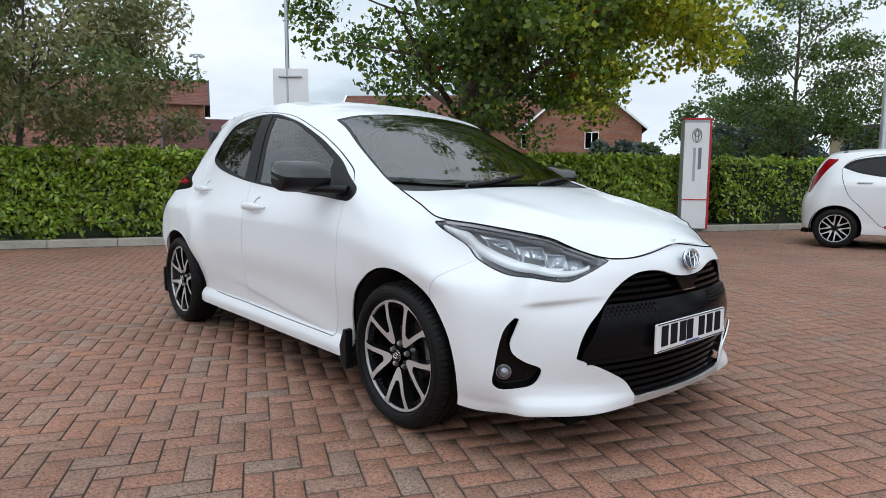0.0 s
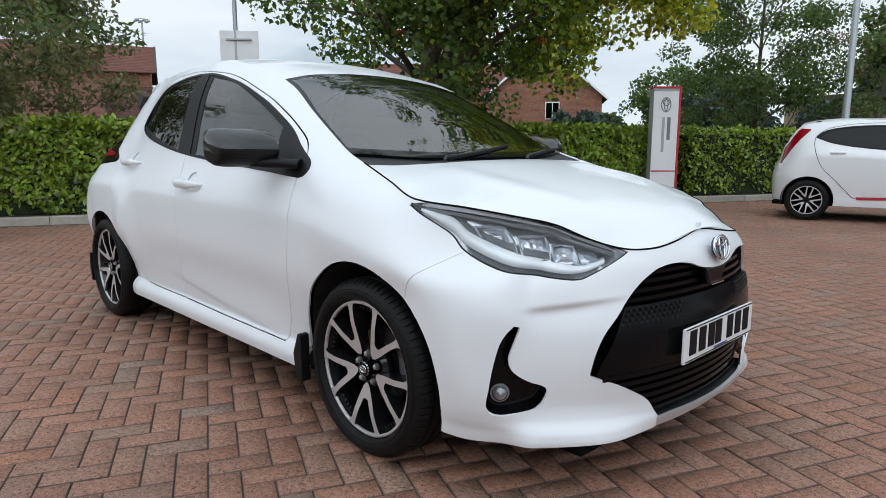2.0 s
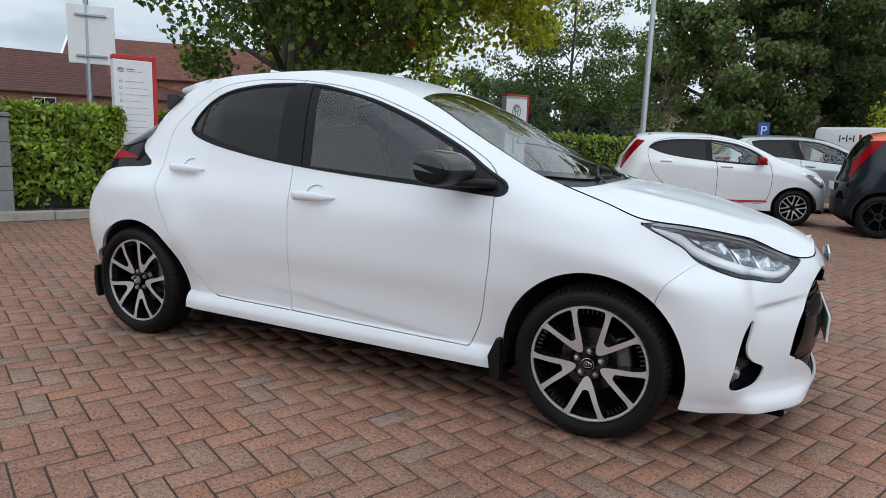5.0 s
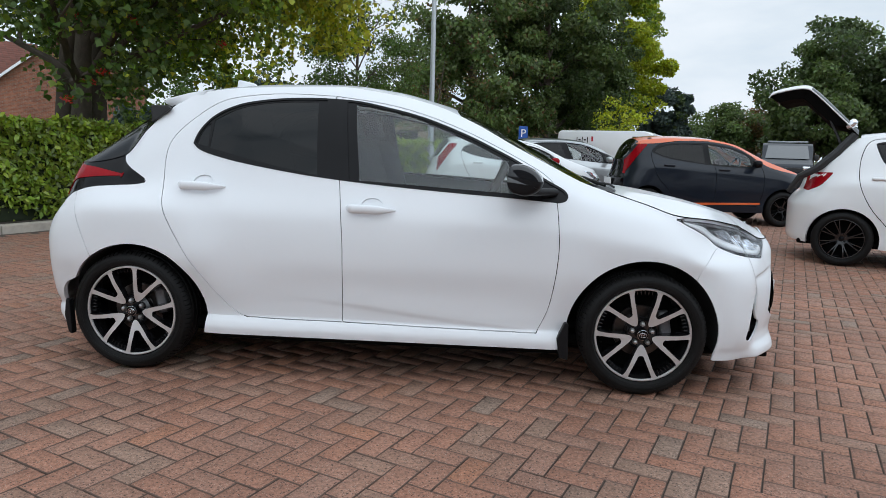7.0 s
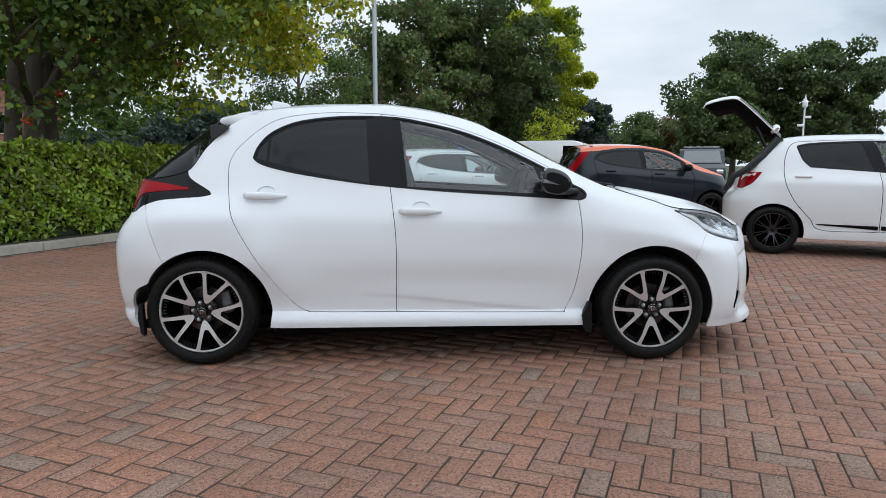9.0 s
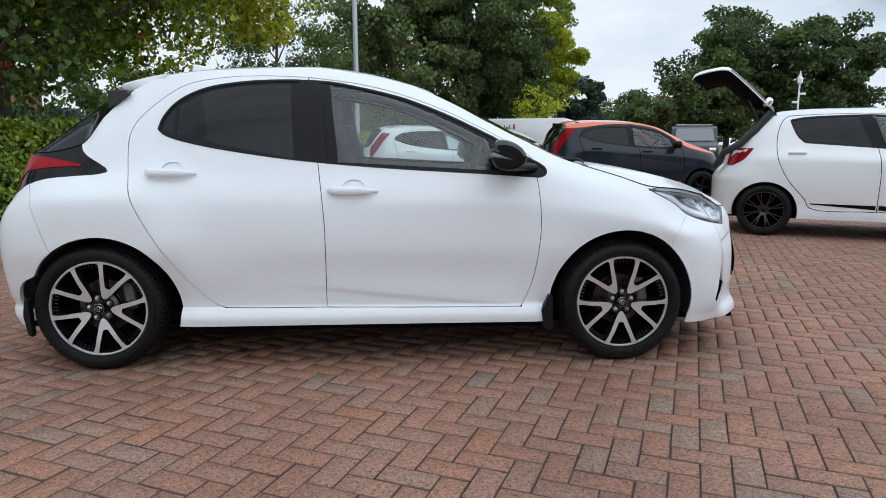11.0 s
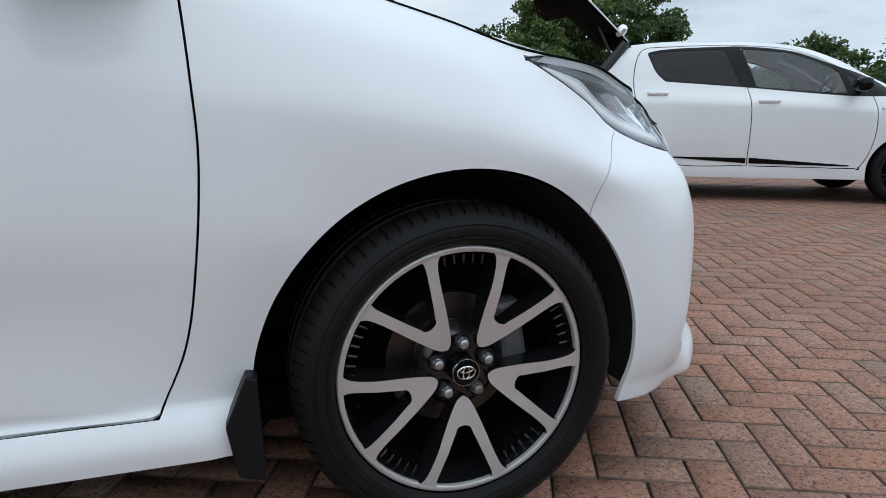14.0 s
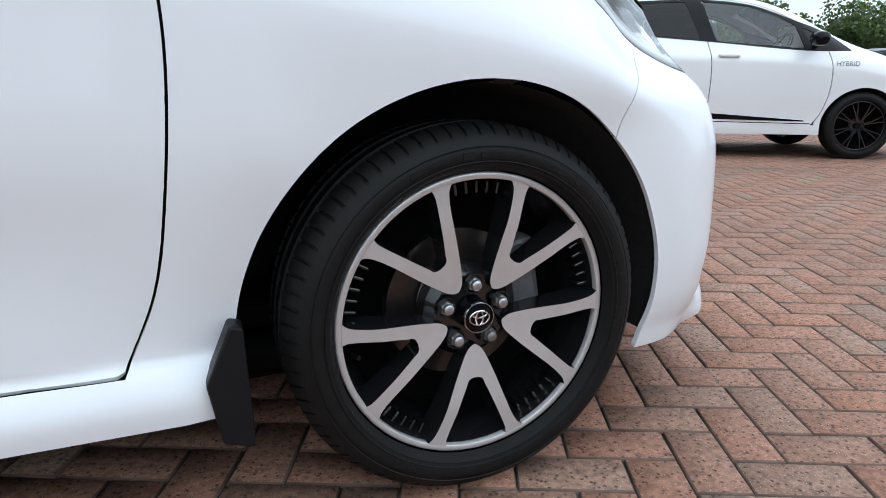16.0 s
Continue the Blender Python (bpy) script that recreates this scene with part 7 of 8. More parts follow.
    for sd in (-1, 1):
        for x, r in wheels:
            wheel_well(car, x, 0.75, r, s["half"] - 0.02, sd)
            wheel(car, x, sd, s["tyre"], s["rim"], 0.19, 0, s["half"] - 0.03, s.get("spokes", THIN_SPOKE), s.get("n_spoke", 5), face_mat or M["wheel_black"], 0.3, False)
        mb = pillow(0.13, 0.19, 0.12, (s["mirror"][0], sd * (s["half"] + 0.08), s["mirror"][1]), 0, 0.045)
        mb = merge(mb, tube([(s["mirror"][0] + 0.06, sd * (s["half"] - 0.13), s["mirror"][1] - 0.06), (s["mirror"][0] + 0.01, sd * (s["half"] + 0.02), s["mirror"][1] - 0.03)], 0.022, 6))
        part("door_mirror", mb, M[mirror_mat], car, "", True, 60)
        for hx, hz in s["handles"]:
            p = surf(S, hx, hz)
            part("door_handle", box(0.19, 0.034, 0.036, (hx, sd * (p[1] + 0.014), hz), 0.014), M["sign_white"] if body is M["white2"] else body, car, "", True, 60)
        for smat, x0, z0, x1, z1, h0, h1 in stripe or ():
            V, F = [], []
            for t in np.linspace(0, 1, 12):
                x = x0 + (x1 - x0) * t
                zc = z0 + (z1 - z0) * t
                for dz in (-h0 - (h1 - h0) * t, h0 + (h1 - h0) * t):
                    p = surf(S, x, zc + dz)
                    V.append((x, sd * (p[1] + 0.006), zc + dz))
            F = [(2 * i, 2 * i + 1, 2 * i + 3, 2 * i + 2) if sd > 0 else (2 * i + 2, 2 * i + 3, 2 * i + 1, 2 * i) for i in range(11)]
            obj_from("side_strip", V, F, smat, car)
    part("underbody", box(xf - xr + 0.9, 1.4, 0.06, ((xf + xr) / 2, 0, 0.24), 0.02), M["cavity"], car)
    interior(car, bx - 0.10, tx - 0.05, 0.32, 0.70, s["belt"])
    return car


def spec(rows, half, **kw):
    d = dict(HERO)
    k = half / 0.85
    d["upper"] = [(r[0],) + tuple(v * k if i % 2 else v for i, v in enumerate(r[1:])) for r in rows]
    d["low"] = [(z, w * k) for z, w in ((0.10, 0.78), (0.19, 0.815), (0.23, 0.835), (0.30, 0.838), (0.36, 0.835), (0.46, 0.842), (0.60, 0.850))]
    d.pop("soften")
    d["flare"] = lambda q, z: 0.0
    d["sculpt"] = lambda q, z: (np.zeros_like(z), np.zeros_like(z))
    d["crease"] = lambda x, r: 0.0
    d["half"] = half
    d.update(kw)
    return d


HATCH_ROWS = [
    (1.5, 0.60, 0.84, 0.66, 0.83, 0.70, 0.81, 0.76, 0.79), (0.97, 0.60, 0.84, 0.66, 0.83, 0.70, 0.81, 0.76, 0.78), (0.5, 0.66, 0.85, 0.72, 0.83, 0.78, 0.79, 0.84, 0.70),
    (0.1, 0.74, 0.85, 0.84, 0.82, 0.90, 0.77, 0.96, 0.68), (-0.1, 0.78, 0.845, 0.89, 0.81, 0.95, 0.75, 1.03, 0.66), (-0.35, 0.82, 0.84, 0.93, 0.79, 1.09, 0.70, 1.16, 0.60),
    (-0.62, 0.85, 0.84, 0.96, 0.78, 1.24, 0.65, 1.31, 0.56), (-1.0, 0.87, 0.84, 0.99, 0.77, 1.37, 0.60, 1.43, 0.54), (-1.5, 0.88, 0.84, 1.02, 0.76, 1.42, 0.59, 1.47, 0.53),
    (-2.1, 0.89, 0.84, 1.06, 0.75, 1.40, 0.59, 1.46, 0.54), (-2.45, 0.89, 0.84, 1.05, 0.76, 1.32, 0.64, 1.43, 0.56), (-2.7, 0.86, 0.83, 1.0, 0.77, 1.14, 0.70, 1.24, 0.62),
    (-2.85, 0.82, 0.83, 0.94, 0.78, 1.02, 0.74, 1.10, 0.68), (-3.85, 0.80, 0.83, 0.92, 0.79, 1.0, 0.76, 1.06, 0.70)]
hatch_spec = spec(HATCH_ROWS, 0.85, q_f=0.5, q_r=-2.85, xm_f=-0.3, xm_r=-2.2, n_r=5.0, top_end=-2.85,
                  nose=[(0.15, 0.74), (0.25, 0.80), (0.5, 0.81), (0.7, 0.77), (0.8, 0.70)], tail=[(0.18, -3.08), (0.30, -3.13), (0.66, -3.14), (0.75, -3.10), (0.85, -3.02), (1.1, -2.96)],
                  bottom=[(1.5, 0.22), (0.36, 0.20), (-0.4, 0.22), (-2.2, 0.22), (-3.85, 0.28)],
                  middle=[(0.75, 0.77), (0.6, 0.86), (0.3, 0.96), (0.05, 1.03), (-0.19, 1.15), (-0.59, 1.36), (-1.05, 1.49), (-1.48, 1.525), (-1.92, 1.525), (-2.43, 1.49), (-2.55, 1.42), (-2.9, 1.10)],
                  cuts=(0.08, -0.80, 0, -2.44), tyre=0.306, rim=0.222, mirror=(-0.50, 1.06), handles=[(-2.20, 0.99), (-1.22, 0.92)], belt=1.0, spokes=THIN_SPOKE, n_spoke=8)
H_FD = [(-1.54, 1.44, 1), (-1.38, 0.95), (-1.37, 0.33, 1), (-0.42, 0.32, 1), (-0.36, 0.42), (-0.31, 0.65), (-0.33, 0.93), (-0.40, 1.05), (-0.62, 1.23), (-1.0, 1.39)]
H_RD = [(-1.54, 1.44, 1), (-1.38, 0.95), (-1.37, 0.33, 1), (-2.03, 0.35), (-2.09, 0.45), (-2.28, 0.68), (-2.40, 0.94), (-2.41, 1.24), (-2.34, 1.40), (-2.1, 1.43)]
H_DLO = [(-0.11, 0.965, 1), (-0.33, 1.13), (-0.62, 1.235), (-1.0, 1.375), (-1.45, 1.425), (-1.61, 1.425), (-2.14, 1.405), (-2.30, 1.375, 1), (-2.21, 1.18), (-2.13, 1.10, 1), (-1.43, 1.045), (-0.5, 0.965)]
H_G = [[(-1.60, 1.405, 1), (-2.12, 1.385), (-2.27, 1.36, 1), (-2.19, 1.18), (-2.11, 1.12, 1), (-1.46, 1.065, 1)], [(-1.45, 1.405, 1), (-1.0, 1.355), (-0.67, 1.22), (-0.62, 1.19, 1), (-0.54, 0.985, 1), (-1.32, 1.05, 1)], [(-0.57, 1.18, 1), (-0.35, 1.08, 1), (-0.47, 0.985, 1)]]
H_CLEAR = [(-2.74, 1.012, 1), (-2.96, 1.020, 1), (-2.99, 0.945, 1)]
H_TAIL = [[(-2.66, 1.04, 1), (-2.78, 0.89), (-2.93, 0.83), (-3.12, 0.84, 1), (-3.12, 1.03, 1)]]
open_hatch = far_car("hatchback_car", pose(5.794, 3.096, 0, 0, 0, -28.3), "white hatchback with black wheels and its tailgate raised", M["white2"], M["white2"], [H_FD, H_RD], H_DLO, H_G, [H_CLEAR] + H_TAIL, ((0.0, 0.355), (-2.51, 0.355)), hatch_spec, tail_open=True, stripe=((M["black_gloss"], -2.03, 0.402, -1.385, 0.378, 0.006, 0.024), (M["black_gloss"], -1.355, 0.380, -0.50, 0.345, 0.026, 0.005)), lamp_mats=("lamp_white", "red_lamp"))
# raised tailgate: white skin outside, dark lining and glass, struts
tgx = np.array([(-2.47, 1.545), (-2.55, 1.625), (-2.64, 1.715), (-2.73, 1.805), (-2.82, 1.893), (-2.91, 1.978), (-2.98, 2.035), (-3.02, 2.055), (-3.08, 2.060), (-3.16, 2.052), (-3.25, 2.035), (-3.34, 2.012), (-3.40, 1.985), (-3.415, 1.955)])
tgn = []
for i in range(len(tgx)):
    t = tgx[min(i + 1, len(tgx) - 1)] - tgx[max(i - 1, 0)]
    tgn.append(np.array([-t[1], t[0]]) / np.linalg.norm(t))
ysn = np.linspace(-1, 1, 15)
for nm, mt, wid, i0, i1 in (("tailgate_skin", M["white2"], 0.60, 6, 14), ("tailgate_window", M["glass_dark"], 0.57, 0, 7)):
    V = [(tgx[i][0], y * wid, tgx[i][1] - 0.03 * y * y - 0.05 * y ** 8) for i in range(i0, i1) for y in ysn]
    F = [(a * 15 + b, a * 15 + b + 1, a * 15 + 15 + b + 1, a * 15 + 15 + b) for a in range(i1 - i0 - 1) for b in range(14)]
    obj_from(nm, V, F, mt, open_hatch)
V, F = [], []
for i in range(len(tgx)):
    dep = 0.13 if 1 < i < 12 else 0.05
    for y, d in ((-0.595, 0.020), (-0.54, dep), (-0.30, dep * 1.15), (0.30, dep * 1.15), (0.54, dep), (0.595, 0.020)):
        V.append((tgx[i][0] + tgn[i][0] * d, y, tgx[i][1] - 0.052 + tgn[i][1] * d))
F = [(a * 6 + b, a * 6 + b + 1, a * 6 + 7 + b, a * 6 + 6 + b) for a in range(len(tgx) - 1) for b in range(5)] + [tuple(range(78, 84))]
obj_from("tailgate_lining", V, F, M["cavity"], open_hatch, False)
part("tailgate_latch", box(0.10, 0.16, 0.06, (-3.33, 0, 1.90), 0.02), M["black_plastic"], open_hatch)
for sd in (-1, 1):
    part("tailgate_edge", tube([(p[0], sd * 0.600, p[1] - 0.070) for p in tgx[1:]], 0.007, 8), M["white2"], open_hatch, "", True)
    part("boot_seal", tube([(-2.50, sd * 0.56, 1.47), (-2.66, sd * 0.60, 1.25), (-2.84, sd * 0.64, 1.08), (-3.00, sd * 0.62, 0.98), (-3.10, sd * 0.55, 0.80)], [0.045, 0.055, 0.045, 0.04, 0.035], 8), M["black_plastic"], open_hatch, "", True)
    part("gas_strut", tube([(-2.62, sd * 0.55, 1.34), (-2.86, sd * 0.53, 1.84)], 0.013, 6), M["black_plastic"], open_hatch)
    part("spoiler_end", pillow(0.09, 0.09, 0.13, (-2.545, sd * 0.56, 1.585), 35, 0.04), M["silver_plastic"], open_hatch, "", True, 60)
# near-black sheet across the boot stands in for the shade inside
part("boot_shade", box(0.02, 1.16, 0.62, (-2.62, 0, 1.12), 0.0, Matrix.Rotation(radians(20), 3, "Y")), M["cavity"], open_hatch)

hy = bpy.data.curves.new("badge_letters", "FONT")
hy.body, hy.size, hy.align_x, hy.extrude = "HYBRID", 0.058, "CENTER", 0.002
hyo = new("badge_letters", hy)
hyo.parent, hyo.matrix_local = open_hatch, pose(-0.185, -surf(Shell(hatch_spec), -0.185, 0.834)[1] - 0.004, 0.834, 90, 0, 0)
hy.materials.append(M["silver_plastic"])

AYGO_ROWS = [
    (1.3, 0.58, 0.84, 0.64, 0.83, 0.70, 0.81, 0.76, 0.79), (0.80, 0.58, 0.84, 0.64, 0.83, 0.70, 0.81, 0.76, 0.78), (0.3, 0.66, 0.85, 0.72, 0.83, 0.80, 0.79, 0.88, 0.70),
    (0.0, 0.74, 0.85, 0.84, 0.82, 0.90, 0.77, 0.97, 0.68), (-0.25, 0.78, 0.845, 0.90, 0.80, 0.99, 0.73, 1.06, 0.64), (-0.5, 0.82, 0.84, 0.93, 0.79, 1.12, 0.69, 1.18, 0.59),
    (-0.85, 0.85, 0.84, 0.96, 0.78, 1.27, 0.63, 1.33, 0.56), (-1.3, 0.87, 0.84, 0.99, 0.77, 1.345, 0.60, 1.40, 0.54), (-1.9, 0.90, 0.84, 1.05, 0.75, 1.345, 0.60, 1.405, 0.54),
    (-2.25, 0.90, 0.84, 1.08, 0.75, 1.31, 0.62, 1.385, 0.55), (-2.48, 0.87, 0.83, 1.04, 0.76, 1.25, 0.66, 1.345, 0.58), (-2.62, 0.80, 0.83, 0.94, 0.78, 1.08, 0.72, 1.20, 0.64),
    (-2.70, 0.76, 0.83, 0.86, 0.80, 0.97, 0.76, 1.07, 0.69), (-3.70, 0.74, 0.83, 0.84, 0.80, 0.93, 0.77, 1.02, 0.72)]


def small_spec(**kw):
    return spec(AYGO_ROWS, 0.80, q_f=0.3, q_r=-2.70, xm_f=-0.4, xm_r=-2.0, n_r=5.0, top_end=-2.70,
                nose=[(0.15, 0.56), (0.25, 0.60), (0.5, 0.61), (0.7, 0.57), (0.8, 0.50)], tail=[(0.18, -2.80), (0.30, -2.86), (0.6, -2.88), (0.72, -2.86), (0.85, -2.80), (1.1, -2.74)],
                bottom=[(1.3, 0.22), (0.36, 0.20), (-0.4, 0.22), (-2.2, 0.22), (-3.70, 0.28)],
                middle=[(0.55, 0.77), (0.4, 0.86), (0.15, 0.95), (-0.05, 1.01), (-0.35, 1.16), (-0.70, 1.31), (-1.05, 1.40), (-1.5, 1.450), (-2.0, 1.455), (-2.3, 1.435), (-2.50, 1.395), (-2.56, 1.33), (-2.68, 1.14), (-2.74, 1.04)],
                cuts=(-0.03, -0.80, 0, -2.50), tyre=0.288, rim=0.200, mirror=(-0.55, 1.02), handles=[(-2.0, 0.96), (-1.05, 0.91)], belt=0.97, tail_x=-2.885, **kw)


A_FD = [(-1.31, 1.37, 1), (-1.20, 0.90), (-1.18, 0.34, 1), (-0.44, 0.33, 1), (-0.38, 0.50), (-0.36, 0.75), (-0.40, 0.97), (-0.50, 1.10), (-0.85, 1.29)]
A_RD = [(-1.31, 1.37, 1), (-1.20, 0.90), (-1.18, 0.34, 1), (-1.78, 0.34), (-1.84, 0.40), (-2.05, 0.62), (-2.17, 0.74), (-2.25, 0.90), (-2.30, 1.15), (-2.20, 1.27), (-1.9, 1.35)]
A_DLO = [(-0.42, 0.96, 1), (-0.52, 1.10), (-0.85, 1.26), (-1.3, 1.335), (-1.39, 1.335), (-1.88, 1.325), (-2.20, 1.26), (-2.30, 1.17, 1), (-2.05, 1.08), (-1.35, 0.985), (-0.58, 0.945)]
A_G = [[(-1.40, 1.315, 1), (-1.87, 1.305), (-2.15, 1.245), (-2.25, 1.175, 1), (-2.03, 1.10), (-1.37, 1.005, 1)], [(-1.31, 1.315, 1), (-0.87, 1.245), (-0.60, 1.12, 1), (-0.56, 0.97, 1), (-1.27, 1.00, 1)]]
A_LAMP = [[(-2.84, 0.80, 1), (-2.70, 1.02), (-2.50, 1.30, 1), (-2.36, 1.285, 1), (-2.50, 1.13), (-2.66, 0.90), (-2.72, 0.80, 1)]]
A_HL = [(0.05, 0.86, 1), (0.45, 0.76), (0.60, 0.66, 1), (0.40, 0.62), (0.22, 0.74)]
small_white = small_spec(spokes=V_SPOKE, n_spoke=6)
far_car("city_car", pose(0.806, 9.32, 0, 0, 0, 12), "small white hatchback with a red sill stripe parked by the hedge", M["white2"], M["white2"], [A_FD, A_RD], A_DLO, A_G, A_LAMP, ((0.0, 0.335), (-2.34, 0.335)), small_white, stripe=((M["red_stripe"], -1.74, 0.335, -0.40, 0.375, 0.02, 0.015),), face_mat=M["alloy"], mirror_mat="red_lamp", headlamp=A_HL, group="small hatchbacks")
small_orange = small_spec(two_tone=pchip([(-3.0, 1.27), (-2.5, 1.30), (-2.25, 1.312), (-1.9, 1.343), (-1.3, 1.333), (-0.85, 1.255), (-0.5, 1.10), (-0.25, 0.97), (0.3, 0.86), (0.8, 0.80), (1.3, 0.9)]))
far_car("city_car", pose(4.33, 8.55, 0.0, 0, 0, 2) @ Matrix.Diagonal((1.0, 1.04, 1.06, 1.0)), "small dark grey hatchback with an orange roof and sill stripe", M["anthracite"], M["orange"], [A_FD, A_RD], A_DLO, A_G, A_LAMP, ((0.0, 0.335), (-2.34, 0.335)), small_orange, stripe=((M["orange"], -1.74, 0.335, -0.40, 0.375, 0.02, 0.015),), group="small hatchbacks", tail_mat=M["black_gloss"])
far_car("hatchback_car", pose(2.3, 12.5, 0, 0, 0, 12), "silver hatchback parked behind the white city car", M["silver"], M["silver"], [H_FD, H_RD], H_DLO, H_G, H_TAIL, ((0.0, 0.355), (-2.51, 0.355)), dict(hatch_spec), face_mat=M["alloy"], mirror_mat="silver", headlamp=[(0.1, 0.90, 1), (0.5, 0.80), (0.8, 0.74, 1), (0.5, 0.66), (0.3, 0.76)])
far_car("hatchback_car", pose(17.2, 8.2, 0, 0, 0, -28), "dark grey hatchback parked across the car park", M["anthracite"], M["anthracite"], [H_FD, H_RD], H_DLO, H_G, H_TAIL, ((0.0, 0.355), (-2.51, 0.355)), dict(hatch_spec))


def van(m, label, body, L, W, H, nose, name="van"):
    """A panel van: body with a sloped nose, screens, wheels and bumpers; it faces +x."""
    v = thing(name, m, label, "van")
    prof = [(-L, 0.35), (-L - 0.03, 1.0), (-L + 0.05, H - 0.08), (-L + 0.15, H), (-nose - 0.55, H), (-nose - 0.30, H - 0.10), (-nose + 0.35, 1.20), (-0.15, 1.02), (0.0, 0.90), (0.03, 0.45), (-0.05, 0.30)]
    b = prism(prof, W, 0.05)
    bmesh.ops.translate(b, vec=(0, -W / 2, 0), verts=b.verts)
    part("van_body", b, body, v, "", True, 30)
    scr = bmesh.new()
    a, c = Vector((-nose + 0.36, 0, 1.225)), Vector((-nose - 0.27, 0, H - 0.11))
    o = Vector((0.02, 0, 0.012))
    vs = [scr.verts.new(p) for p in (a + o + Vector((0, -W * 0.43, 0)), a + o + Vector((0, W * 0.43, 0)), c + o + Vector((0, W * 0.39, 0)), c + o + Vector((0, -W * 0.39, 0)))]
    scr.faces.new(vs)
    part("windscreen", scr, M["van_glass"], v)
    part("grille", box(0.05, W * 0.62, 0.16, (0.02, 0, 0.80), 0.02), M["black_plastic"], v)
    part("bumper", box(0.16, W * 0.98, 0.26, (0.0, 0, 0.44), 0.05), M["black_plastic"], v)
    for sd in (-1, 1):
        part("headlight", pillow(0.08, 0.30, 0.18, (0.0, sd * W * 0.37, 0.86), 0, 0.05), M["silver_plastic"], v, "", True, 60)
        part("side_window", prism([(-nose + 0.15, 1.22), (-nose - 0.28, H - 0.20), (-nose - 0.95, H - 0.20), (-nose - 0.95, 1.22)], 0.01), M["black_gloss"], v).location = (0, sd * (W / 2 + 0.004) - 0.005, 0)
        part("door_mirror", pillow(0.10, 0.18, 0.24, (-nose + 0.12, sd * (W / 2 + 0.12), 1.30), 0, 0.04), M["black_plastic"], v, "", True, 60)
        for x in (-0.75, -L + 0.8):
            wheel(v, x, sd, 0.33, 0.21, 0.20, 0, W / 2 - 0.02, THIN_SPOKE, 6, M["wheel_black"], 0.0, False)
    return v


dv = van(pose(10.9, 22.6, 0, 0, 0, -112), "dark grey van with roof bars seen from the front", M["anthracite"], 4.4, 1.85, 1.86, 1.1)
for sx in (-1.8, -2.6):
    part("roof_bar", box(0.06, 1.5, 0.05, (sx, 0, 1.93), 0.01), M["galv"], dv)
wv = van(pose(6.6, 20.2, 0, 0, 0, K_TURN), "white panel van with a pink and black motif on its side", M["white2"], 4.9, 1.9, 2.05, 1.1)
for k in range(5):
    part("letter_bar", box(0.03 + 0.05 * (k % 2), 0.006, 0.05 + 0.16 * ((k + 1) % 2), (-4.1 + 0.10 * k, -0.956, 1.70), 0.0), M["ink"], wv)
part("motif", box(0.07, 0.006, 0.18, (-3.52, -0.956, 1.74), 0.0), M["red_stripe"], wv)


# ---- an unseen wall, added behind the camera to block low sky light ----
back_wall = part("sky_block_wall", box(44, 0.30, 5.2, (20, -13.0, 2.6), 0.01), M["wall_grey"])
tagged(back_wall, "plain grey wall, unseen, added to block the low sky", "wall", kind="structure")

# ---- kerb stones and paving bricks ----
kerb = thing("kerb", pose(0, 0, 0), "pale concrete kerb stones along the hedge bed", "kerb", kind="structure")
kb = box(0.15, 0.905, 0.26, (0, 0, 0), 0.012)
stone = part("kerb_stone", kb, M["kerb"], kerb)
stone.matrix_world = pose(*kerb_at(-9.0, -0.075, -0.03), 0, 0, K_TURN)
for i in range(1, 38):
    o = new("kerb_stone", stone.data)
    o.parent = kerb
    o.matrix_world = pose(*kerb_at(-9.0 + 0.912 * i, -0.075 + 0.004 * math.sin(i * 2.3), -0.03 + 0.003 * math.sin(i * 1.7)), 0, 0.3 * math.sin(i), K_TURN + 0.25 * math.sin(i * 3.1))

PITCH, U0, V0, JOINT, CH = 0.1002, 0.314, -0.861, 0.0036, 0.0024


def paver_shape(long_u):
    """A brick's top with chamfered edges, about its middle; lower rim first."""
    hu, hv = ((PITCH - JOINT / 2, PITCH / 2 - JOINT / 2) if long_u else (PITCH / 2 - JOINT / 2, PITCH - JOINT / 2))
    low = [(-hu, -hv, -0.024), (hu, -hv, -0.024), (hu, hv, -0.024), (-hu, hv, -0.024)]
    mid = [(x, y, -0.0038) for x, y, _ in low]
    top = [(x - math.copysign(CH, x), y - math.copysign(CH, y), 0.0) for x, y, _ in low]
    return np.array(low + mid + top)


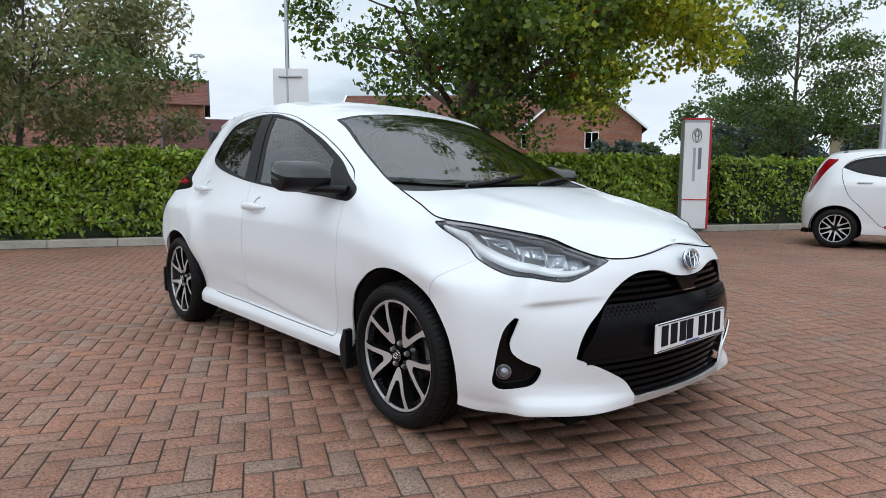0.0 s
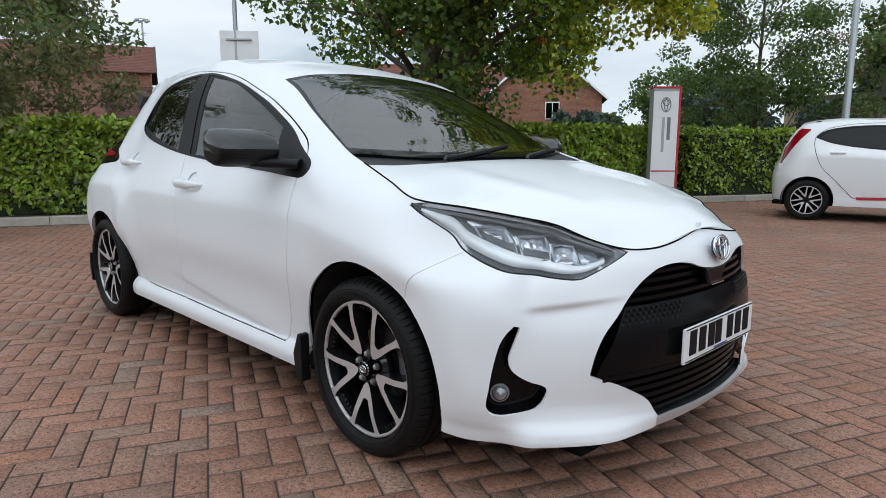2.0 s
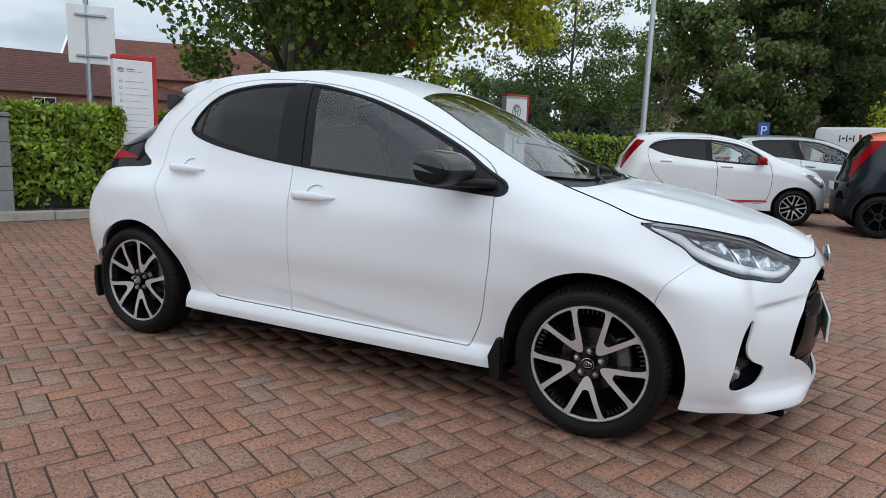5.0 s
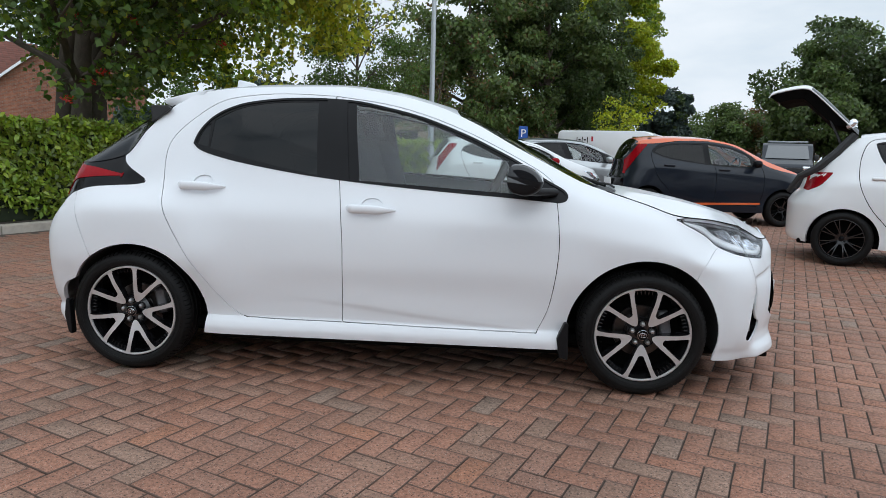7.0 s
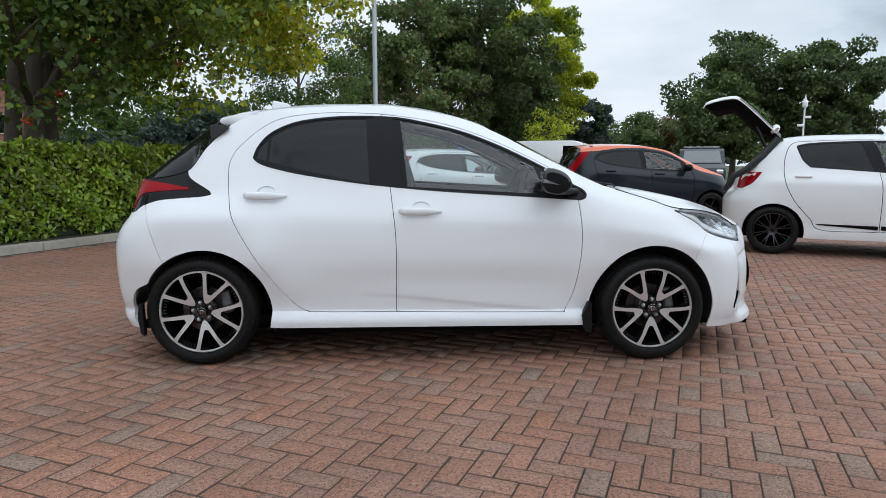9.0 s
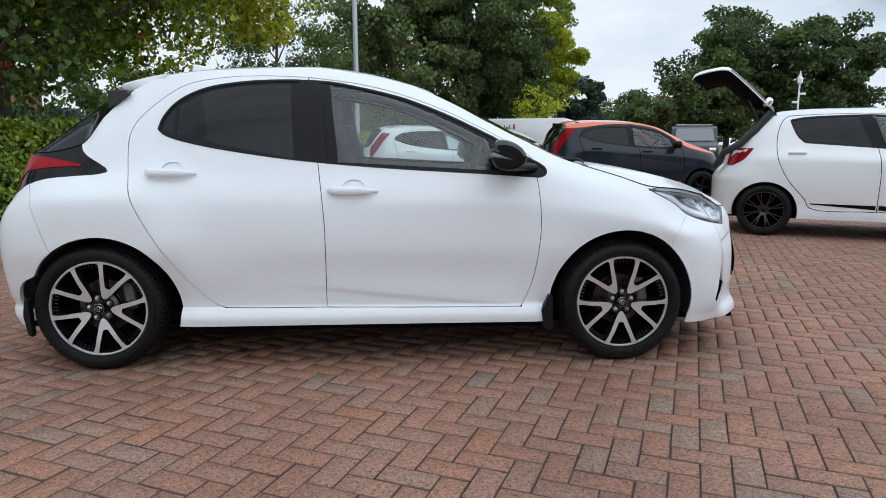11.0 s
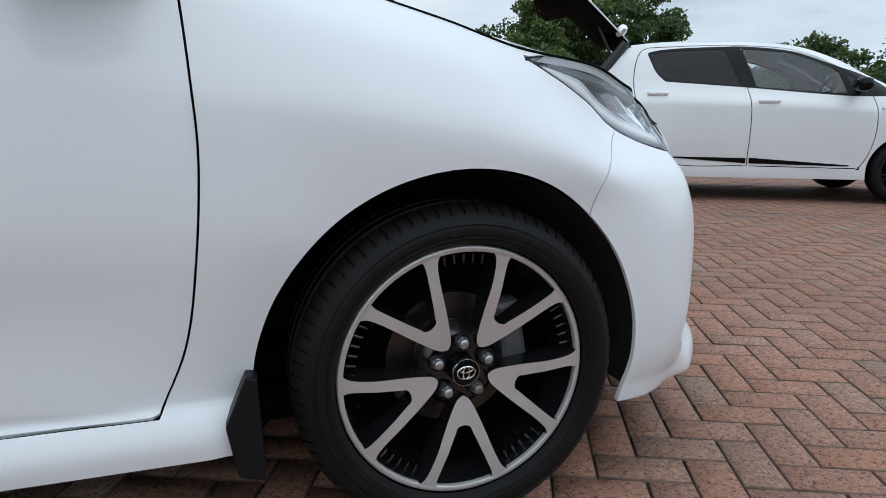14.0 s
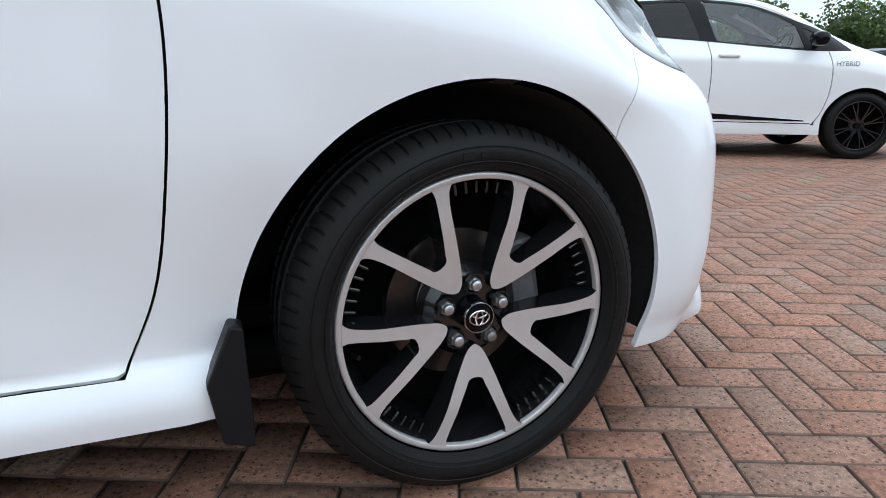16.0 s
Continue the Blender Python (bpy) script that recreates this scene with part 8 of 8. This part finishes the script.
P_FACES = np.array([(8, 9, 10, 11)] + [(4 + k, 4 + (k + 1) % 4, 8 + (k + 1) % 4, 8 + k) for k in range(4)] + [(k, (k + 1) % 4, 4 + (k + 1) % 4, 4 + k) for k in range(4)])
RIM = np.array([0] + [1] * 8)          # chamfers and sides darker: joint dirt and crease shade in one colour
KNa, KDa = np.array(KN), np.array(KD)
rngp = np.random.default_rng(5)
u_min = KO.dot(KN) + 0.005
near_bricks, rest = [], []
r0, r1 = int((-12.0 - V0) / PITCH), int((24.0 - V0) / PITCH)
for r in range(r0, r1):
    v = V0 + r * PITCH
    c_lo = int((u_min - U0) / PITCH) + 1
    c_hi = int((15.0 - U0) / PITCH)
    for c in range(c_lo, c_hi):
        k = (c - r) % 4
        if k == 0:
            q = (U0 + (c + 1) * PITCH, v + PITCH / 2, 1)
        elif k == 3:
            q = (U0 + (c + 0.5) * PITCH, v + PITCH, 0)
        else:
            continue
        if -0.75 < q[0] < 2.0 and -1.62 < q[1] < 0.50:
            near_bricks.append(q)
        else:
            rest.append(q)
Q = np.array(rest)
shape = np.stack([paver_shape(False), paver_shape(True)])
loc = shape[Q[:, 2].astype(int)]
n = len(Q)
zoff = rngp.normal(0, 0.0007, n)
tu, tv = rngp.normal(0, 0.0025, n), rngp.normal(0, 0.0025, n)
spin = rngp.normal(0, 0.006, n)
lx = loc[:, :, 0] - loc[:, :, 1] * spin[:, None] + rngp.normal(0, 0.0006, n)[:, None]
ly = loc[:, :, 1] + loc[:, :, 0] * spin[:, None] + rngp.normal(0, 0.0006, n)[:, None]
lz = loc[:, :, 2] + zoff[:, None] + loc[:, :, 0] * tu[:, None] + loc[:, :, 1] * tv[:, None]
co = (Q[:, 0, None] + lx)[:, :, None] * KNa + (Q[:, 1, None] + ly)[:, :, None] * KDa
co[:, :, 2] = lz
fc = (P_FACES[None] + (12 * np.arange(n))[:, None, None]).reshape(-1, 4)
pm = fast_mesh("paving_bricks", co.reshape(-1, 3), fc, ([M["paver"], M["paver_rim"]], np.tile(RIM, n)))
po = new("paving_bricks", pm)
po.parent, po.matrix_parent_inverse, po["kind"] = paving, paving.matrix_world.inverted(), "stuff"
meshes = [fast_mesh("brick", paver_shape(bool(k)), P_FACES, ([M["paver_piece"], M["paver_rim"]], RIM)) for k in (0, 1)]
pinv = paving.matrix_world.inverted()
for (u, v, lu) in near_bricks[:300]:
    o = new("brick", meshes[lu])
    p = KN * u + KD * v
    o.parent, o.matrix_parent_inverse = paving, pinv
    o.matrix_basis = pose(p.x, p.y, rngp.normal(0, 0.0007), rngp.normal(0, 0.15), rngp.normal(0, 0.15), K_TURN + rngp.normal(0, 0.35))
